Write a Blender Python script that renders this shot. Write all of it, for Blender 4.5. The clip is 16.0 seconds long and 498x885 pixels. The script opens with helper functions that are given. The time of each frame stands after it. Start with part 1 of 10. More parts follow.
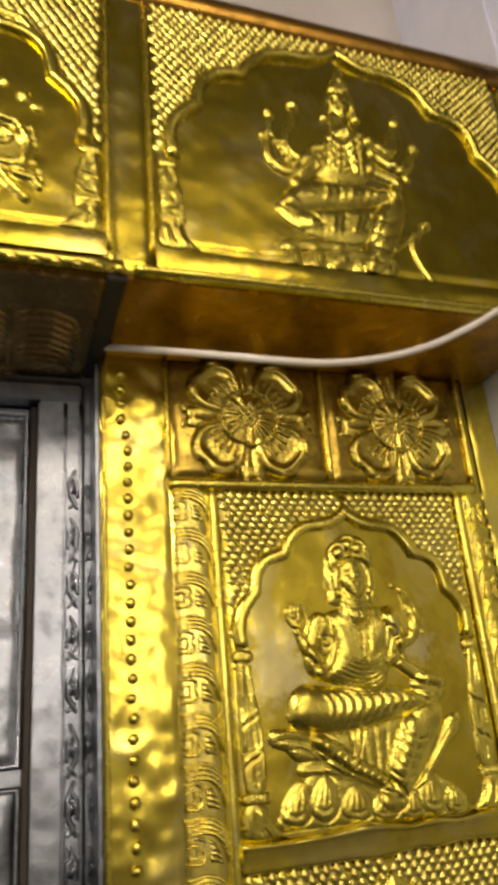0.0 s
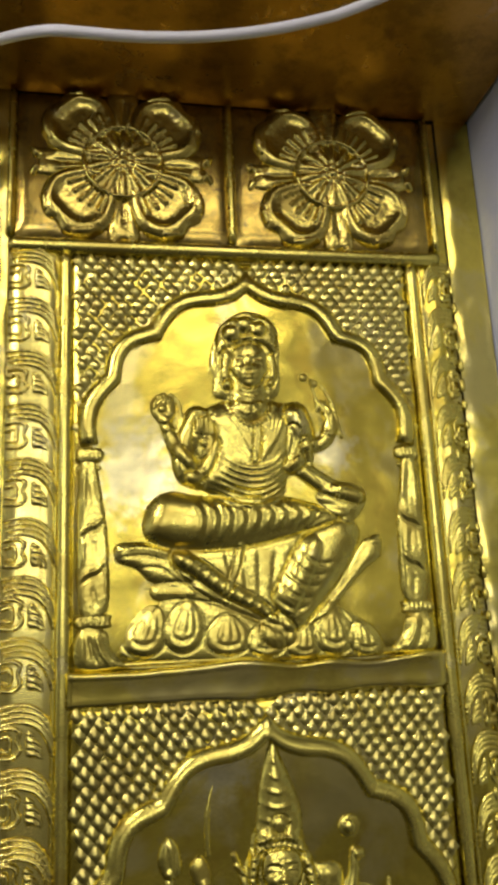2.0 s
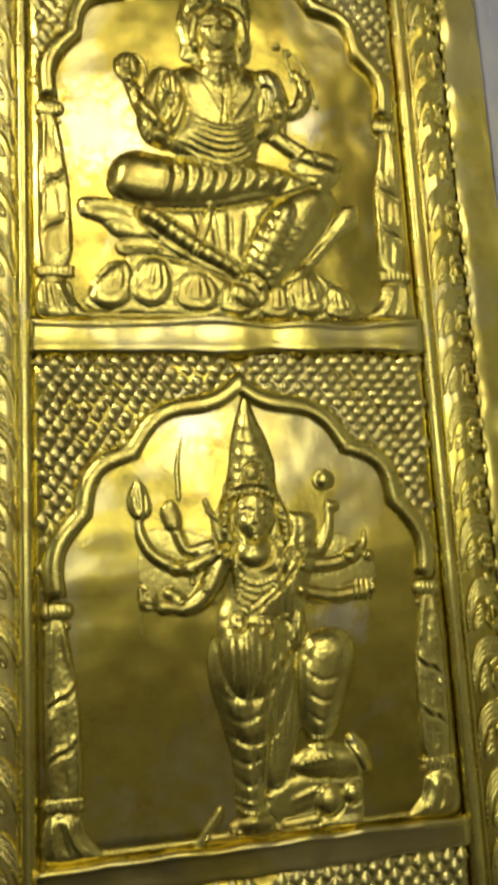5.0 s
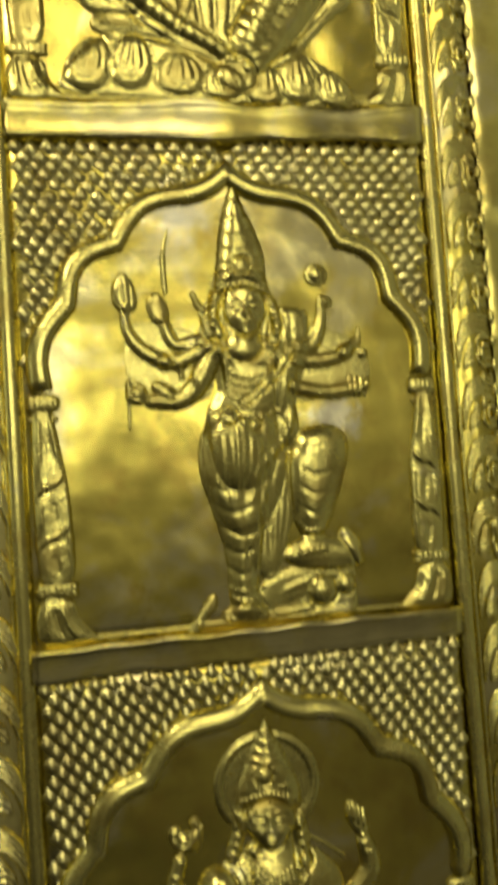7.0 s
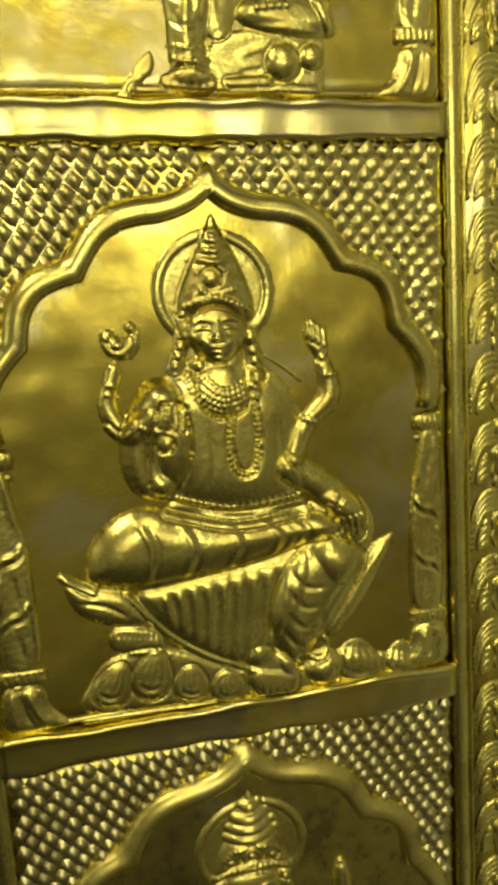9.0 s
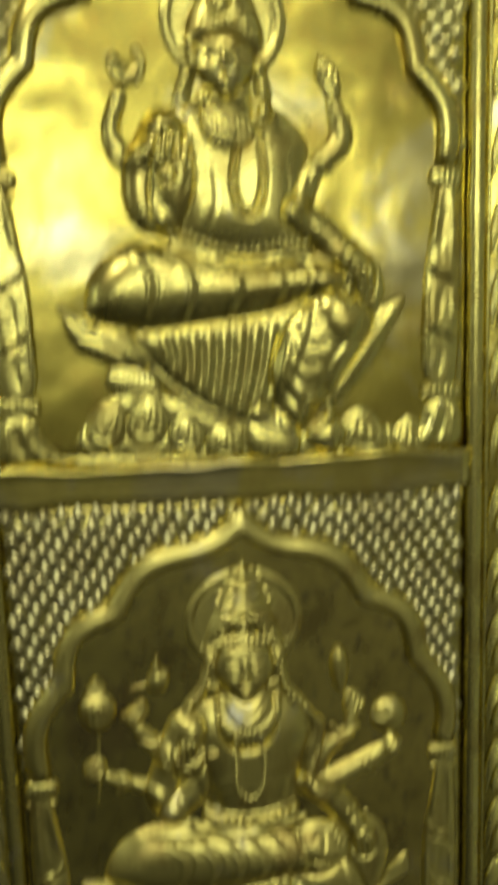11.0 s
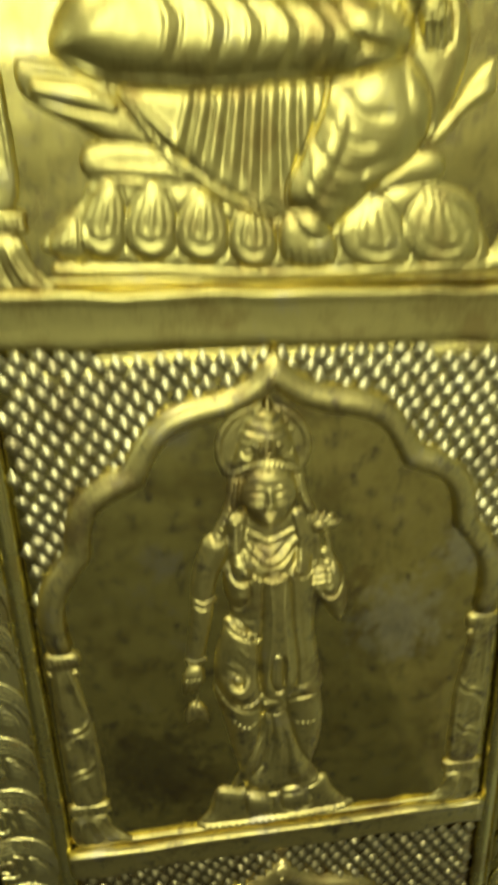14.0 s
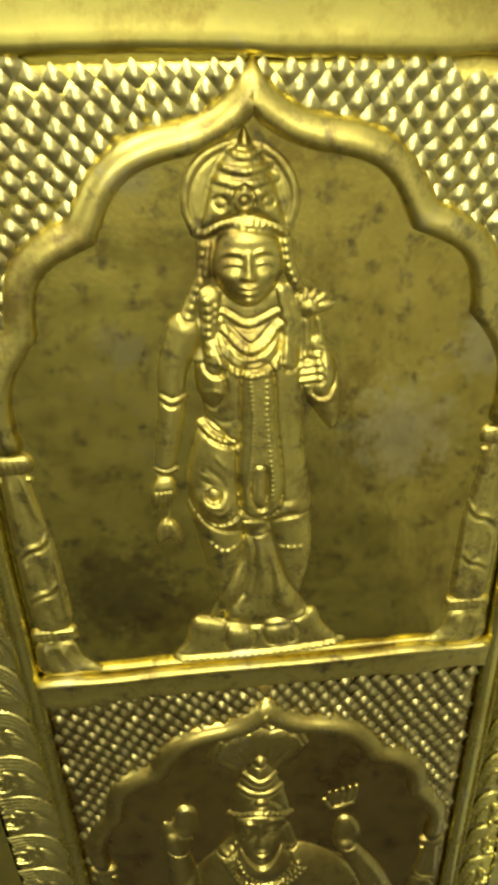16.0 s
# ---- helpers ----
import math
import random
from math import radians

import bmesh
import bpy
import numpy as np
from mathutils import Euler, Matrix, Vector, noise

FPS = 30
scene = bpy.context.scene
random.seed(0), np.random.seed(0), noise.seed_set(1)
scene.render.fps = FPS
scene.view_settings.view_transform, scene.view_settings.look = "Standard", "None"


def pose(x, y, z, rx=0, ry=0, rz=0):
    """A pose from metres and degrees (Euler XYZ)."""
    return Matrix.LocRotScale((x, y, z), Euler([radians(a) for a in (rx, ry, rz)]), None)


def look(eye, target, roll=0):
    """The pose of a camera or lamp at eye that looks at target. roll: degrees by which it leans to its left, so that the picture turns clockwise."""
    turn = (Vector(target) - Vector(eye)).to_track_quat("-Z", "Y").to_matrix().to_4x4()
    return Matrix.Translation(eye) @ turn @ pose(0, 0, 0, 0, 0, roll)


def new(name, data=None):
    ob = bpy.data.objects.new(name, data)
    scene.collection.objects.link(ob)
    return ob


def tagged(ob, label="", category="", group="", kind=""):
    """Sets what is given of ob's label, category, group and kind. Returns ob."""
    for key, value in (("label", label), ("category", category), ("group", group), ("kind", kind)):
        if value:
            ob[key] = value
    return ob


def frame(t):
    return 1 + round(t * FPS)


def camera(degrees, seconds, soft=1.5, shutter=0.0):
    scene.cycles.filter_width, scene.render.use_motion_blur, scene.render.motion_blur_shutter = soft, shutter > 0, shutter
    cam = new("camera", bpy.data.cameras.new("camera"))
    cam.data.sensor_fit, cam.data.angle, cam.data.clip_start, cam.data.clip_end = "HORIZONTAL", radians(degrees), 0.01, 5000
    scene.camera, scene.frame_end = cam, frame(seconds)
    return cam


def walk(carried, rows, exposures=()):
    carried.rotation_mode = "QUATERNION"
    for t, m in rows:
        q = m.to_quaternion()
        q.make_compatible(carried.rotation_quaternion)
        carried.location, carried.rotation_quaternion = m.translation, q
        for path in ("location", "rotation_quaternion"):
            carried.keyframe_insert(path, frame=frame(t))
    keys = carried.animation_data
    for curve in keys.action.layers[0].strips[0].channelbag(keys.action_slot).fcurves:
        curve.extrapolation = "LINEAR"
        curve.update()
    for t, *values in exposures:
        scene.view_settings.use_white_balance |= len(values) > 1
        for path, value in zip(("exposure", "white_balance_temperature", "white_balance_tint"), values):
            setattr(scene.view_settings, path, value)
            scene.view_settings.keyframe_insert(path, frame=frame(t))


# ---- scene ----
cam = camera(37.8, 16.0, soft=4.2, shutter=0.6)
PATH = [
    (0, (-0.194, -0.641, 1.827), (0.44, 1.121, 2.53), -5.0),
    (0.5, (-0.081, -0.601, 1.821), (0.408, 1.225, 2.475), -3.6),
    (1, (0.003, -0.572, 1.798), (0.413, 1.291, 2.4), -2.7),
    (1.5, (0.031, -0.536, 1.78), (0.401, 1.369, 2.261), -2.4),
    (2, (0.035, -0.516, 1.77), (0.381, 1.406, 2.2), -2.6),
    (2.5, (0.04, -0.516, 1.765), (0.373, 1.411, 2.181), -2.9),
    (3, (0.044, -0.511, 1.761), (0.37, 1.418, 2.177), -3.4),
    (3.5, (0.046, -0.51, 1.74), (0.373, 1.418, 2.16), -3.7),
    (4, (0.045, -0.516, 1.695), (0.387, 1.413, 2.096), -3.8),
    (4.5, (0.049, -0.493, 1.636), (0.405, 1.45, 1.948), -3.4),
    (4.7, (0.047, -0.473, 1.604), (0.42, 1.467, 1.919), -3.1),
    (6.8, (0.054, -0.44, 1.516), (0.395, 1.528, 1.627), -3.9),
    (7, (0.055, -0.44, 1.496), (0.409, 1.526, 1.591), -4.0),
    (7.5, (0.065, -0.43, 1.423), (0.414, 1.54, 1.413), -3.9),
    (8, (0.044, -0.398, 1.35), (0.469, 1.55, 1.192), -3.7),
    (8.5, (0.051, -0.385, 1.318), (0.483, 1.548, 1.04), -3.6),
    (8.7, (0.054, -0.379, 1.305), (0.492, 1.547, 0.995), -3.5),
    (10.8, (0.095, -0.389, 1.195), (0.341, 1.58, 0.941), -2.0),
    (11, (0.091, -0.395, 1.147), (0.322, 1.574, 0.881), -1.8),
    (11.5, (0.056, -0.386, 1.009), (0.302, 1.588, 0.801), -1.8),
    (12, (0.038, -0.359, 0.969), (0.357, 1.569, 0.546), -1.7),
    (12.5, (0.047, -0.36, 0.963), (0.394, 1.546, 0.467), -1.3),
    (13, (0.053, -0.37, 0.964), (0.415, 1.521, 0.423), -1.0),
    (13.5, (0.06, -0.363, 0.904), (0.373, 1.509, 0.272), -1.3),
    (13.6, (0.064, -0.36, 0.89), (0.363, 1.492, 0.194), -1.0),
    (14, (0.083, -0.327, 0.81), (0.28, 1.504, 0.031), -1.8),
    (14.5, (0.094, -0.3, 0.756), (0.222, 1.486, -0.136), -2.3),
    (15, (0.104, -0.296, 0.743), (0.209, 1.461, -0.205), -2.3),
    (15.5, (0.105, -0.305, 0.742), (0.195, 1.44, -0.231), -2.4),
    (16, (0.106, -0.301, 0.731), (0.218, 1.422, -0.279), -1.8),
]
EXPOSURE = [
    (0, -0.68, 9000, 23),
    (1, -0.85, 7400, 24),
    (2.5, -1.0, 6500, 24),
    (4.5, -1.08, 6450, 24),
    (7, -1.12, 6300, 24),
    (8.5, -0.68, 7100, 18),
    (11, -0.8, 5900, 16),
    (11.5, -0.88, 5200, 19),
    (12.2, -0.48, 5200, 20),
    (13, -0.5, 5250, 15),
    (14, 0.2, 5800, 15),
    (15, 0.6, 6000, 12),
    (16, 0.85, 6700, 12),
]
walk(cam, [(t, look(e, a, r)) for t, e, a, r in PATH], EXPOSURE)

# ---- light ----
world = bpy.data.worlds.new("hall_air")
scene.world = world
world.use_nodes = True
world.node_tree.nodes["Background"].inputs[0].default_value = (0.9, 0.95, 1.0, 1)
world.node_tree.nodes["Background"].inputs[1].default_value = 0.02


def area_lamp(name, eye, target, sx, sy, watts, color):
    d = bpy.data.lights.new(name, "AREA")
    d.shape, d.size, d.size_y, d.energy, d.color = "RECTANGLE", sx, sy, watts, color
    ob = new(name, d)
    ob.matrix_world = look(eye, target)
    return ob


area_lamp("tube_lamp", (-0.75, -0.95, 2.55), (-0.05, 0.0, 1.8), 0.10, 0.6, 13, (1.0, 0.98, 0.94))
# extra tube out of view, added to lift upward-facing relief
area_lamp("tube_lamp", (0.2, -2.1, 3.45), (0.2, -2.05, 0.0), 1.4, 0.3, 8, (1.0, 0.98, 0.94))
# soft overhead fill, added to even out the reflections
area_lamp("overhead_fill", (0.3, -3.3, 3.5), (0.3, -2.9, 0.0), 1.4, 1.4, 50, (1.0, 0.98, 0.94))
# daylight-coloured fills out of view, placed to suit the gold's reflections
area_lamp("daylight_fill", (-1.2, -6.7, 2.6), (-0.4, 0.0, 1.7), 1.6, 1.3, 80, (0.92, 0.96, 1.0))
area_lamp("daylight_fill", (1.1, -6.8, 2.6), (0.6, 0.0, 0.9), 1.3, 1.3, 50, (0.95, 0.97, 1.0))
area_lamp("daylight_fill", (-3.7, -1.6, 2.1), (0.0, -0.8, 1.3), 0.8, 1.2, 8, (0.84, 0.92, 1.0))

# ---- materials ----


def nodes_of(name):
    m = bpy.data.materials.new(name)
    m.use_nodes = True
    t = m.node_tree
    return m, t, t.nodes["Principled BSDF"]


def node(t, kind, **values):
    n = t.nodes.new(kind)
    for key, v in values.items():
        n.inputs[key].default_value = v
    return n


def ramp(t, fac, stops):
    r = t.nodes.new("ShaderNodeValToRGB")
    el = r.color_ramp.elements
    while len(el) < len(stops):
        el.new(0.5)
    for e, (pos, col) in zip(el, stops):
        e.position, e.color = pos, (*col, 1)
    t.links.new(fac, r.inputs[0])
    return r.outputs[0]


def metal(name, base, stain, rough, dents=0.25, hammer=0.15, amount=0.5, specks=0.0, spots=(), pale=0.0):
    """Thin polished sheet metal: tarnish in patches, worn gloss, dents and fine hammer marks."""
    m, t, b = nodes_of(name)
    co = t.nodes.new("ShaderNodeNewGeometry").outputs["Position"]
    big = node(t, "ShaderNodeTexNoise", Scale=21.0, Detail=9.0, Roughness=0.74)
    mid = node(t, "ShaderNodeTexNoise", Scale=55.0, Detail=4.0, Roughness=0.6)
    fine = node(t, "ShaderNodeTexNoise", Scale=420.0, Detail=3.0, Roughness=0.6)
    for n in (big, mid, fine):
        t.links.new(co, n.inputs["Vector"])
    mix = t.nodes.new("ShaderNodeMath")
    mix.operation = "MULTIPLY_ADD"
    mix.inputs[1].default_value = 0.35
    t.links.new(mid.outputs["Fac"], mix.inputs[0])
    t.links.new(big.outputs["Fac"], mix.inputs[2])
    light = tuple(min(1, c * 1.08) for c in base)
    half = tuple(a * (1 - amount) + s * amount for a, s in zip(base, stain))
    col = ramp(t, mix.outputs[0], [(0.55, half), (0.67, base), (0.76, light), (0.86, tuple(0.80 * c + 0.10 for c in base))])
    if pale:
        wash = node(t, "ShaderNodeTexNoise", Scale=13.0, Detail=5.0, Roughness=0.62, Distortion=0.6)
        t.links.new(co, wash.inputs["Vector"])
        mx = t.nodes.new("ShaderNodeMix")
        mx.data_type = "RGBA"
        t.links.new(ramp(t, wash.outputs["Fac"], [(0.50, (0, 0, 0)), (0.60, (pale,) * 3)]), mx.inputs[0])
        t.links.new(col, mx.inputs[6])
        mx.inputs[7].default_value = (0.68, 0.60, 0.21, 1)
        col = mx.outputs[2]
    if specks:
        sp = node(t, "ShaderNodeTexNoise", Scale=95.0, Detail=5.0, Roughness=0.75)
        t.links.new(co, sp.inputs["Vector"])
        mask = ramp(t, sp.outputs["Fac"], [(0.52, (0, 0, 0)), (0.66, (0.75,) * 3)])
        mx = t.nodes.new("ShaderNodeMix")
        mx.data_type = "RGBA"
        t.links.new(mask, mx.inputs[0])
        t.links.new(col, mx.inputs[6])
        mx.inputs[7].default_value = (0.14, 0.11, 0.05, 1)
        col = mx.outputs[2]
    # blotches at set places: stains, corrosion, and reflections painted on gold_sheet
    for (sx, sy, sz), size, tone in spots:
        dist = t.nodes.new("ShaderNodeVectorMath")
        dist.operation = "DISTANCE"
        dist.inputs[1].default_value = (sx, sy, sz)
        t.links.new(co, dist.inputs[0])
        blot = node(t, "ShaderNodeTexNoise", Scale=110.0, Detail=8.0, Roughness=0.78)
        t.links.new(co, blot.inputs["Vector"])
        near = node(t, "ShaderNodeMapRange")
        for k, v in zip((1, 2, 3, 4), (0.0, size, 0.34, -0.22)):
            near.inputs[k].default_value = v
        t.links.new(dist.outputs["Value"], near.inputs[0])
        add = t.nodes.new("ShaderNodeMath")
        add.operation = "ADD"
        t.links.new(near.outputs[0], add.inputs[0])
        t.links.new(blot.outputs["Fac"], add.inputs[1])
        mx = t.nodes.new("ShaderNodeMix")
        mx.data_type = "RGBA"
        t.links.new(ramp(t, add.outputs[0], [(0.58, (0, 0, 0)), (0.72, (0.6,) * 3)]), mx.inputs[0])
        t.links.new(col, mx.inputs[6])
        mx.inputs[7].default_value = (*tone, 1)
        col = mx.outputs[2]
    t.links.new(col, b.inputs["Base Color"])
    rr = ramp(t, mix.outputs[0], [(0.50, (rough * 1.2,) * 3), (0.66, (rough,) * 3), (0.78, (rough * 0.9,) * 3), (0.92, (rough * 1.2,) * 3)])
    t.links.new(rr, b.inputs["Roughness"])
    b.inputs["Metallic"].default_value = 1.0
    b1 = node(t, "ShaderNodeBump", Strength=dents, Distance=0.004)
    b2 = node(t, "ShaderNodeBump", Strength=hammer, Distance=0.0006)
    wav = node(t, "ShaderNodeTexNoise", Scale=34.0, Detail=1.0)
    t.links.new(co, wav.inputs["Vector"])
    t.links.new(wav.outputs["Fac"], b1.inputs["Height"])
    t.links.new(fine.outputs["Fac"], b2.inputs["Height"])
    t.links.new(b1.outputs[0], b2.inputs["Normal"])
    t.links.new(b2.outputs[0], b.inputs["Normal"])
    return m


def plain(name, c1, c2, rough, scale=12.0, bump=0.2):
    m, t, b = nodes_of(name)
    co = t.nodes.new("ShaderNodeNewGeometry").outputs["Position"]
    n1 = node(t, "ShaderNodeTexNoise", Scale=scale, Detail=8.0, Roughness=0.6)
    n2 = node(t, "ShaderNodeTexNoise", Scale=scale * 18, Detail=3.0)
    t.links.new(co, n1.inputs["Vector"])
    t.links.new(co, n2.inputs["Vector"])
    t.links.new(ramp(t, n1.outputs["Fac"], [(0.35, c1), (0.65, c2)]), b.inputs["Base Color"])
    b.inputs["Roughness"].default_value = rough
    bp = node(t, "ShaderNodeBump", Strength=bump, Distance=0.002)
    t.links.new(n2.outputs["Fac"], bp.inputs["Height"])
    t.links.new(bp.outputs[0], b.inputs["Normal"])
    return m


# pale spots paint bright window reflections onto the upper niche plates
PALE_SHEEN = (0.74, 0.70, 0.40)
GOLD = metal("gold_sheet", (0.59, 0.485, 0.06), (0.36, 0.23, 0.03), 0.22, 0.22, 0.12, 0.5, 0.0, (((0.045, 0.0, 1.865), 0.085, PALE_SHEEN), ((0.19, 0.0, 1.88), 0.045, PALE_SHEEN), ((0.10, 0.0, 1.665), 0.05, PALE_SHEEN), ((0.19, 0.0, 1.53), 0.04, PALE_SHEEN), ((-0.08, 0.0, 1.93), 0.05, PALE_SHEEN)), 0.7)
TARNISHED = metal("tarnished_gold_sheet", (0.58, 0.485, 0.085), (0.24, 0.18, 0.04), 0.25, 0.22, 0.16, 0.7, 0.12, (((0.050, 0.0, 0.937), 0.06, (0.30, 0.21, 0.06)),))
# dark reflections and shade on this sheet are put into its brown
SHADE_BROWN = metal("shade_brown_gold_sheet", (0.44, 0.32, 0.06), (0.20, 0.12, 0.025), 0.24, 0.24, 0.16, 0.7, 0.12)
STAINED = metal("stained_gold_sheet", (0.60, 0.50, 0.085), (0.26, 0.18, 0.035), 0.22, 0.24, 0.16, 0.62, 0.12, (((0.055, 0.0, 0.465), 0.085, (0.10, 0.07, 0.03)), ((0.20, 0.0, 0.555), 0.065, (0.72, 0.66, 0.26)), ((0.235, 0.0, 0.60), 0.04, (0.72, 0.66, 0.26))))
GOLD_RAISED = metal("gold_relief", (0.69, 0.600, 0.115), (0.38, 0.26, 0.04), 0.27, 0.12, 0.08, 0.5)
# gold out of the light: its shade and dark reflections are in the base colour
GOLD_UNLIT = metal("gold_unlit_brown", (0.47, 0.26, 0.05), (0.20, 0.11, 0.025), 0.30, 0.25, 0.2, 0.6)
SILVER = metal("silver_sheet", (0.30, 0.345, 0.385), (0.10, 0.12, 0.14), 0.30, 0.3, 0.2)
BRONZE = metal("darkened_bronze", (0.42, 0.28, 0.11), (0.2, 0.13, 0.06), 0.28, 0.1, 0.2)
WORN_RAISED = metal("worn_gold_relief", (0.69, 0.59, 0.115), (0.36, 0.25, 0.045), 0.36, 0.12, 0.08, 0.7, 0.0, (((0.125, -0.008, 0.939), 0.017, (0.52, 0.52, 0.36)), ((0.130, -0.008, 0.614), 0.012, (0.52, 0.52, 0.36))))
POLISHED = metal("polished_gold_sheet", (0.71, 0.60, 0.10), (0.40, 0.28, 0.05), 0.21, 0.25, 0.06, 0.4, pale=0.7)
BROWN_RAISED = metal("brown_gold_relief", (0.50, 0.40, 0.085), (0.26, 0.17, 0.03), 0.30, 0.12, 0.08, 0.6)
# paler colour stands in for the light reflected off the left border
GLARE_RELIEF = metal("glare_gold_relief", (0.77, 0.67, 0.16), (0.46, 0.33, 0.06), 0.25, 0.12, 0.08, 0.5)
STAINED_RAISED = metal("stained_gold_relief", (0.61, 0.51, 0.105), (0.27, 0.19, 0.04), 0.39, 0.12, 0.10, 0.75, 0.1)
WORN_STUDS = metal("worn_gold_studding", (0.62, 0.55, 0.17), (0.34, 0.27, 0.08), 0.34, 0.1, 0.16, 0.6)
DULL_STUDS = metal("dull_gold_studding", (0.46, 0.39, 0.11), (0.24, 0.18, 0.05), 0.32, 0.1, 0.16, 0.6)
STUDDED = metal("gold_studding", (0.68, 0.60, 0.15), (0.36, 0.27, 0.06), 0.30, 0.1, 0.16, 0.5)
# petal gold tinted brown for the shade and reflection of the soffit
ROSETTE = metal("shade_brown_rosette_gold", (0.60, 0.49, 0.10), (0.30, 0.20, 0.04), 0.26, 0.14, 0.18, 0.6)
PAINT = plain("pale_blue_wall_paint", (0.60, 0.67, 0.84), (0.70, 0.76, 0.90), 0.28, 9, 0.35)
PLASTER = plain("grey_plaster", (0.48, 0.47, 0.46), (0.58, 0.57, 0.56), 0.8, 6, 0.3)
# tone of the unseen ceiling, set low so the header reflects less
DARK_CEILING = plain("darkened_ceiling", (0.20, 0.19, 0.175), (0.30, 0.285, 0.265), 0.85, 2, 0.3)
WHITEWASH = plain("grey_whitewash", (0.52, 0.51, 0.48), (0.64, 0.63, 0.60), 0.8, 3, 0.3)
# grey of the unseen far wall, tuned for what the gold reflects
FAR_WALL_TONE = plain("far_wall_grey", (0.34, 0.33, 0.315), (0.45, 0.44, 0.41), 0.5, 14, 0.2)
STONE = plain("dark_stone_floor", (0.02, 0.019, 0.018), (0.03, 0.028, 0.026), 0.6, 5, 0.05)
PAVING = plain("grey_stone_paving", (0.13, 0.125, 0.115), (0.20, 0.19, 0.175), 0.55, 5, 0.05)
# near-black colour that puts the shade into joints and gaps round the door
SHADOW = plain("joint_shade", (0.03, 0.025, 0.02), (0.05, 0.04, 0.03), 0.7, 20, 0.2)
CABLE = plain("white_cable_sheath", (0.72, 0.72, 0.64), (0.80, 0.80, 0.74), 0.35, 30, 0.05)

# ---- building helpers ----


def mesh_of(name, verts, faces, smooth=True):
    me = bpy.data.meshes.new(name)
    me.from_pydata([tuple(v) for v in verts], [], faces)
    me.polygons.foreach_set("use_smooth", [smooth] * len(me.polygons))
    me.update()
    return me


def part(name, data, material, parent, label=""):
    """Links a mesh or bmesh as one object under a thing."""
    if isinstance(data, bmesh.types.BMesh):
        me = bpy.data.meshes.new(name)
        data.to_mesh(me)
        data.free()
        data = me
    ob = new(name, data)
    if material and not data.materials:
        data.materials.append(material)
    ob.parent = parent
    if label:
        tagged(ob, label)
    return ob


def thing(name, label, category, group="", kind=""):
    return tagged(new(name), label, category, group, kind)


def box(x0, y0, z0, x1, y1, z1, bevel=0.0, name="block"):
    bm = bmesh.new()
    bmesh.ops.create_cube(bm, size=1)
    bmesh.ops.scale(bm, vec=(x1 - x0, y1 - y0, z1 - z0), verts=bm.verts)
    bmesh.ops.translate(bm, vec=((x0 + x1) / 2, (y0 + y1) / 2, (z0 + z1) / 2), verts=bm.verts)
    if bevel:
        bmesh.ops.bevel(bm, geom=bm.edges[:], offset=bevel, segments=2, affect="EDGES")
    me = bpy.data.meshes.new(name)
    bm.to_mesh(me)
    bm.free()
    return me


def half_round(width, height, n=7):
    """A rounded moulding's cross-section, its feet sunk into the plate."""
    out = []
    for i in range(n):
        a = math.pi * i / (n - 1)
        out.append((-width / 2 * math.cos(a), height * math.sin(a) - 0.0015))
    return out


def sweep(path, profile, y=0.0, wobble=0.0):
    """A moulding along a path of (x, z) on the plate at y, with mitred turns and closed ends."""
    pts = [Vector((p[0], p[1])) for p in path]
    verts, faces = [], []
    m = len(profile)
    for i, p in enumerate(pts):
        a = (p - pts[i - 1]).normalized() if i else None
        b = (pts[i + 1] - p).normalized() if i < len(pts) - 1 else None
        a, b = a or b, b or a
        t = (a + b).normalized()
        nrm = Vector((-t.y, t.x))
        k = 1 / max(0.45, nrm.dot(Vector((-a.y, a.x))))
        w = 1 + wobble * noise.noise((p.x * 30, p.y * 30, y * 7))
        for off, h in profile:
            q = p + nrm * (off * k * w)
            verts.append((q.x, y - h * (w if h > 0 else 1), q.y))
    for i in range(len(pts) - 1):
        for j in range(m - 1):
            o = i * m + j
            faces.append((o, o + 1, o + m + 1, o + m))
    faces.append(tuple(range(m - 1, -1, -1)))
    faces.append(tuple((len(pts) - 1) * m + j for j in range(m)))
    return mesh_of("moulding", verts, faces)


def line(x0, z0, x1, z1, n=24):
    return [(x0 + (x1 - x0) * i / n, z0 + (z1 - z0) * i / n) for i in range(n + 1)]


def plate(x0, x1, z0, z1, y, dent=0.0004, step=0.006, rim_turn=0.003, crumple=0.0):
    """A sheet with shallow dents, turned back at its rim."""
    nx, nz = max(2, int((x1 - x0) / step)), max(2, int((z1 - z0) / step))
    verts, faces = [], []
    for k in range(nz + 1):
        for i in range(nx + 1):
            x, z = x0 + (x1 - x0) * i / nx, z0 + (z1 - z0) * k / nz
            rim = i in (0, nx) or k in (0, nz)
            d = noise.noise((x * 22, y * 40, z * 22)) + 0.5 * noise.noise((x * 60, y * 40 + 5, z * 60))
            if crumple:
                d += crumple * (abs(noise.noise((x * 34, 3, z * 26))) + 0.2 * abs(noise.noise((x * 85, 7, z * 70))) - 0.3)
            verts.append((x, y + (rim_turn if rim else dent * d), z))
    for k in range(nz):
        for i in range(nx):
            o = k * (nx + 1) + i
            faces.append((o, o + 1, o + nx + 2, o + nx + 1))
    return mesh_of("plate", verts, faces)


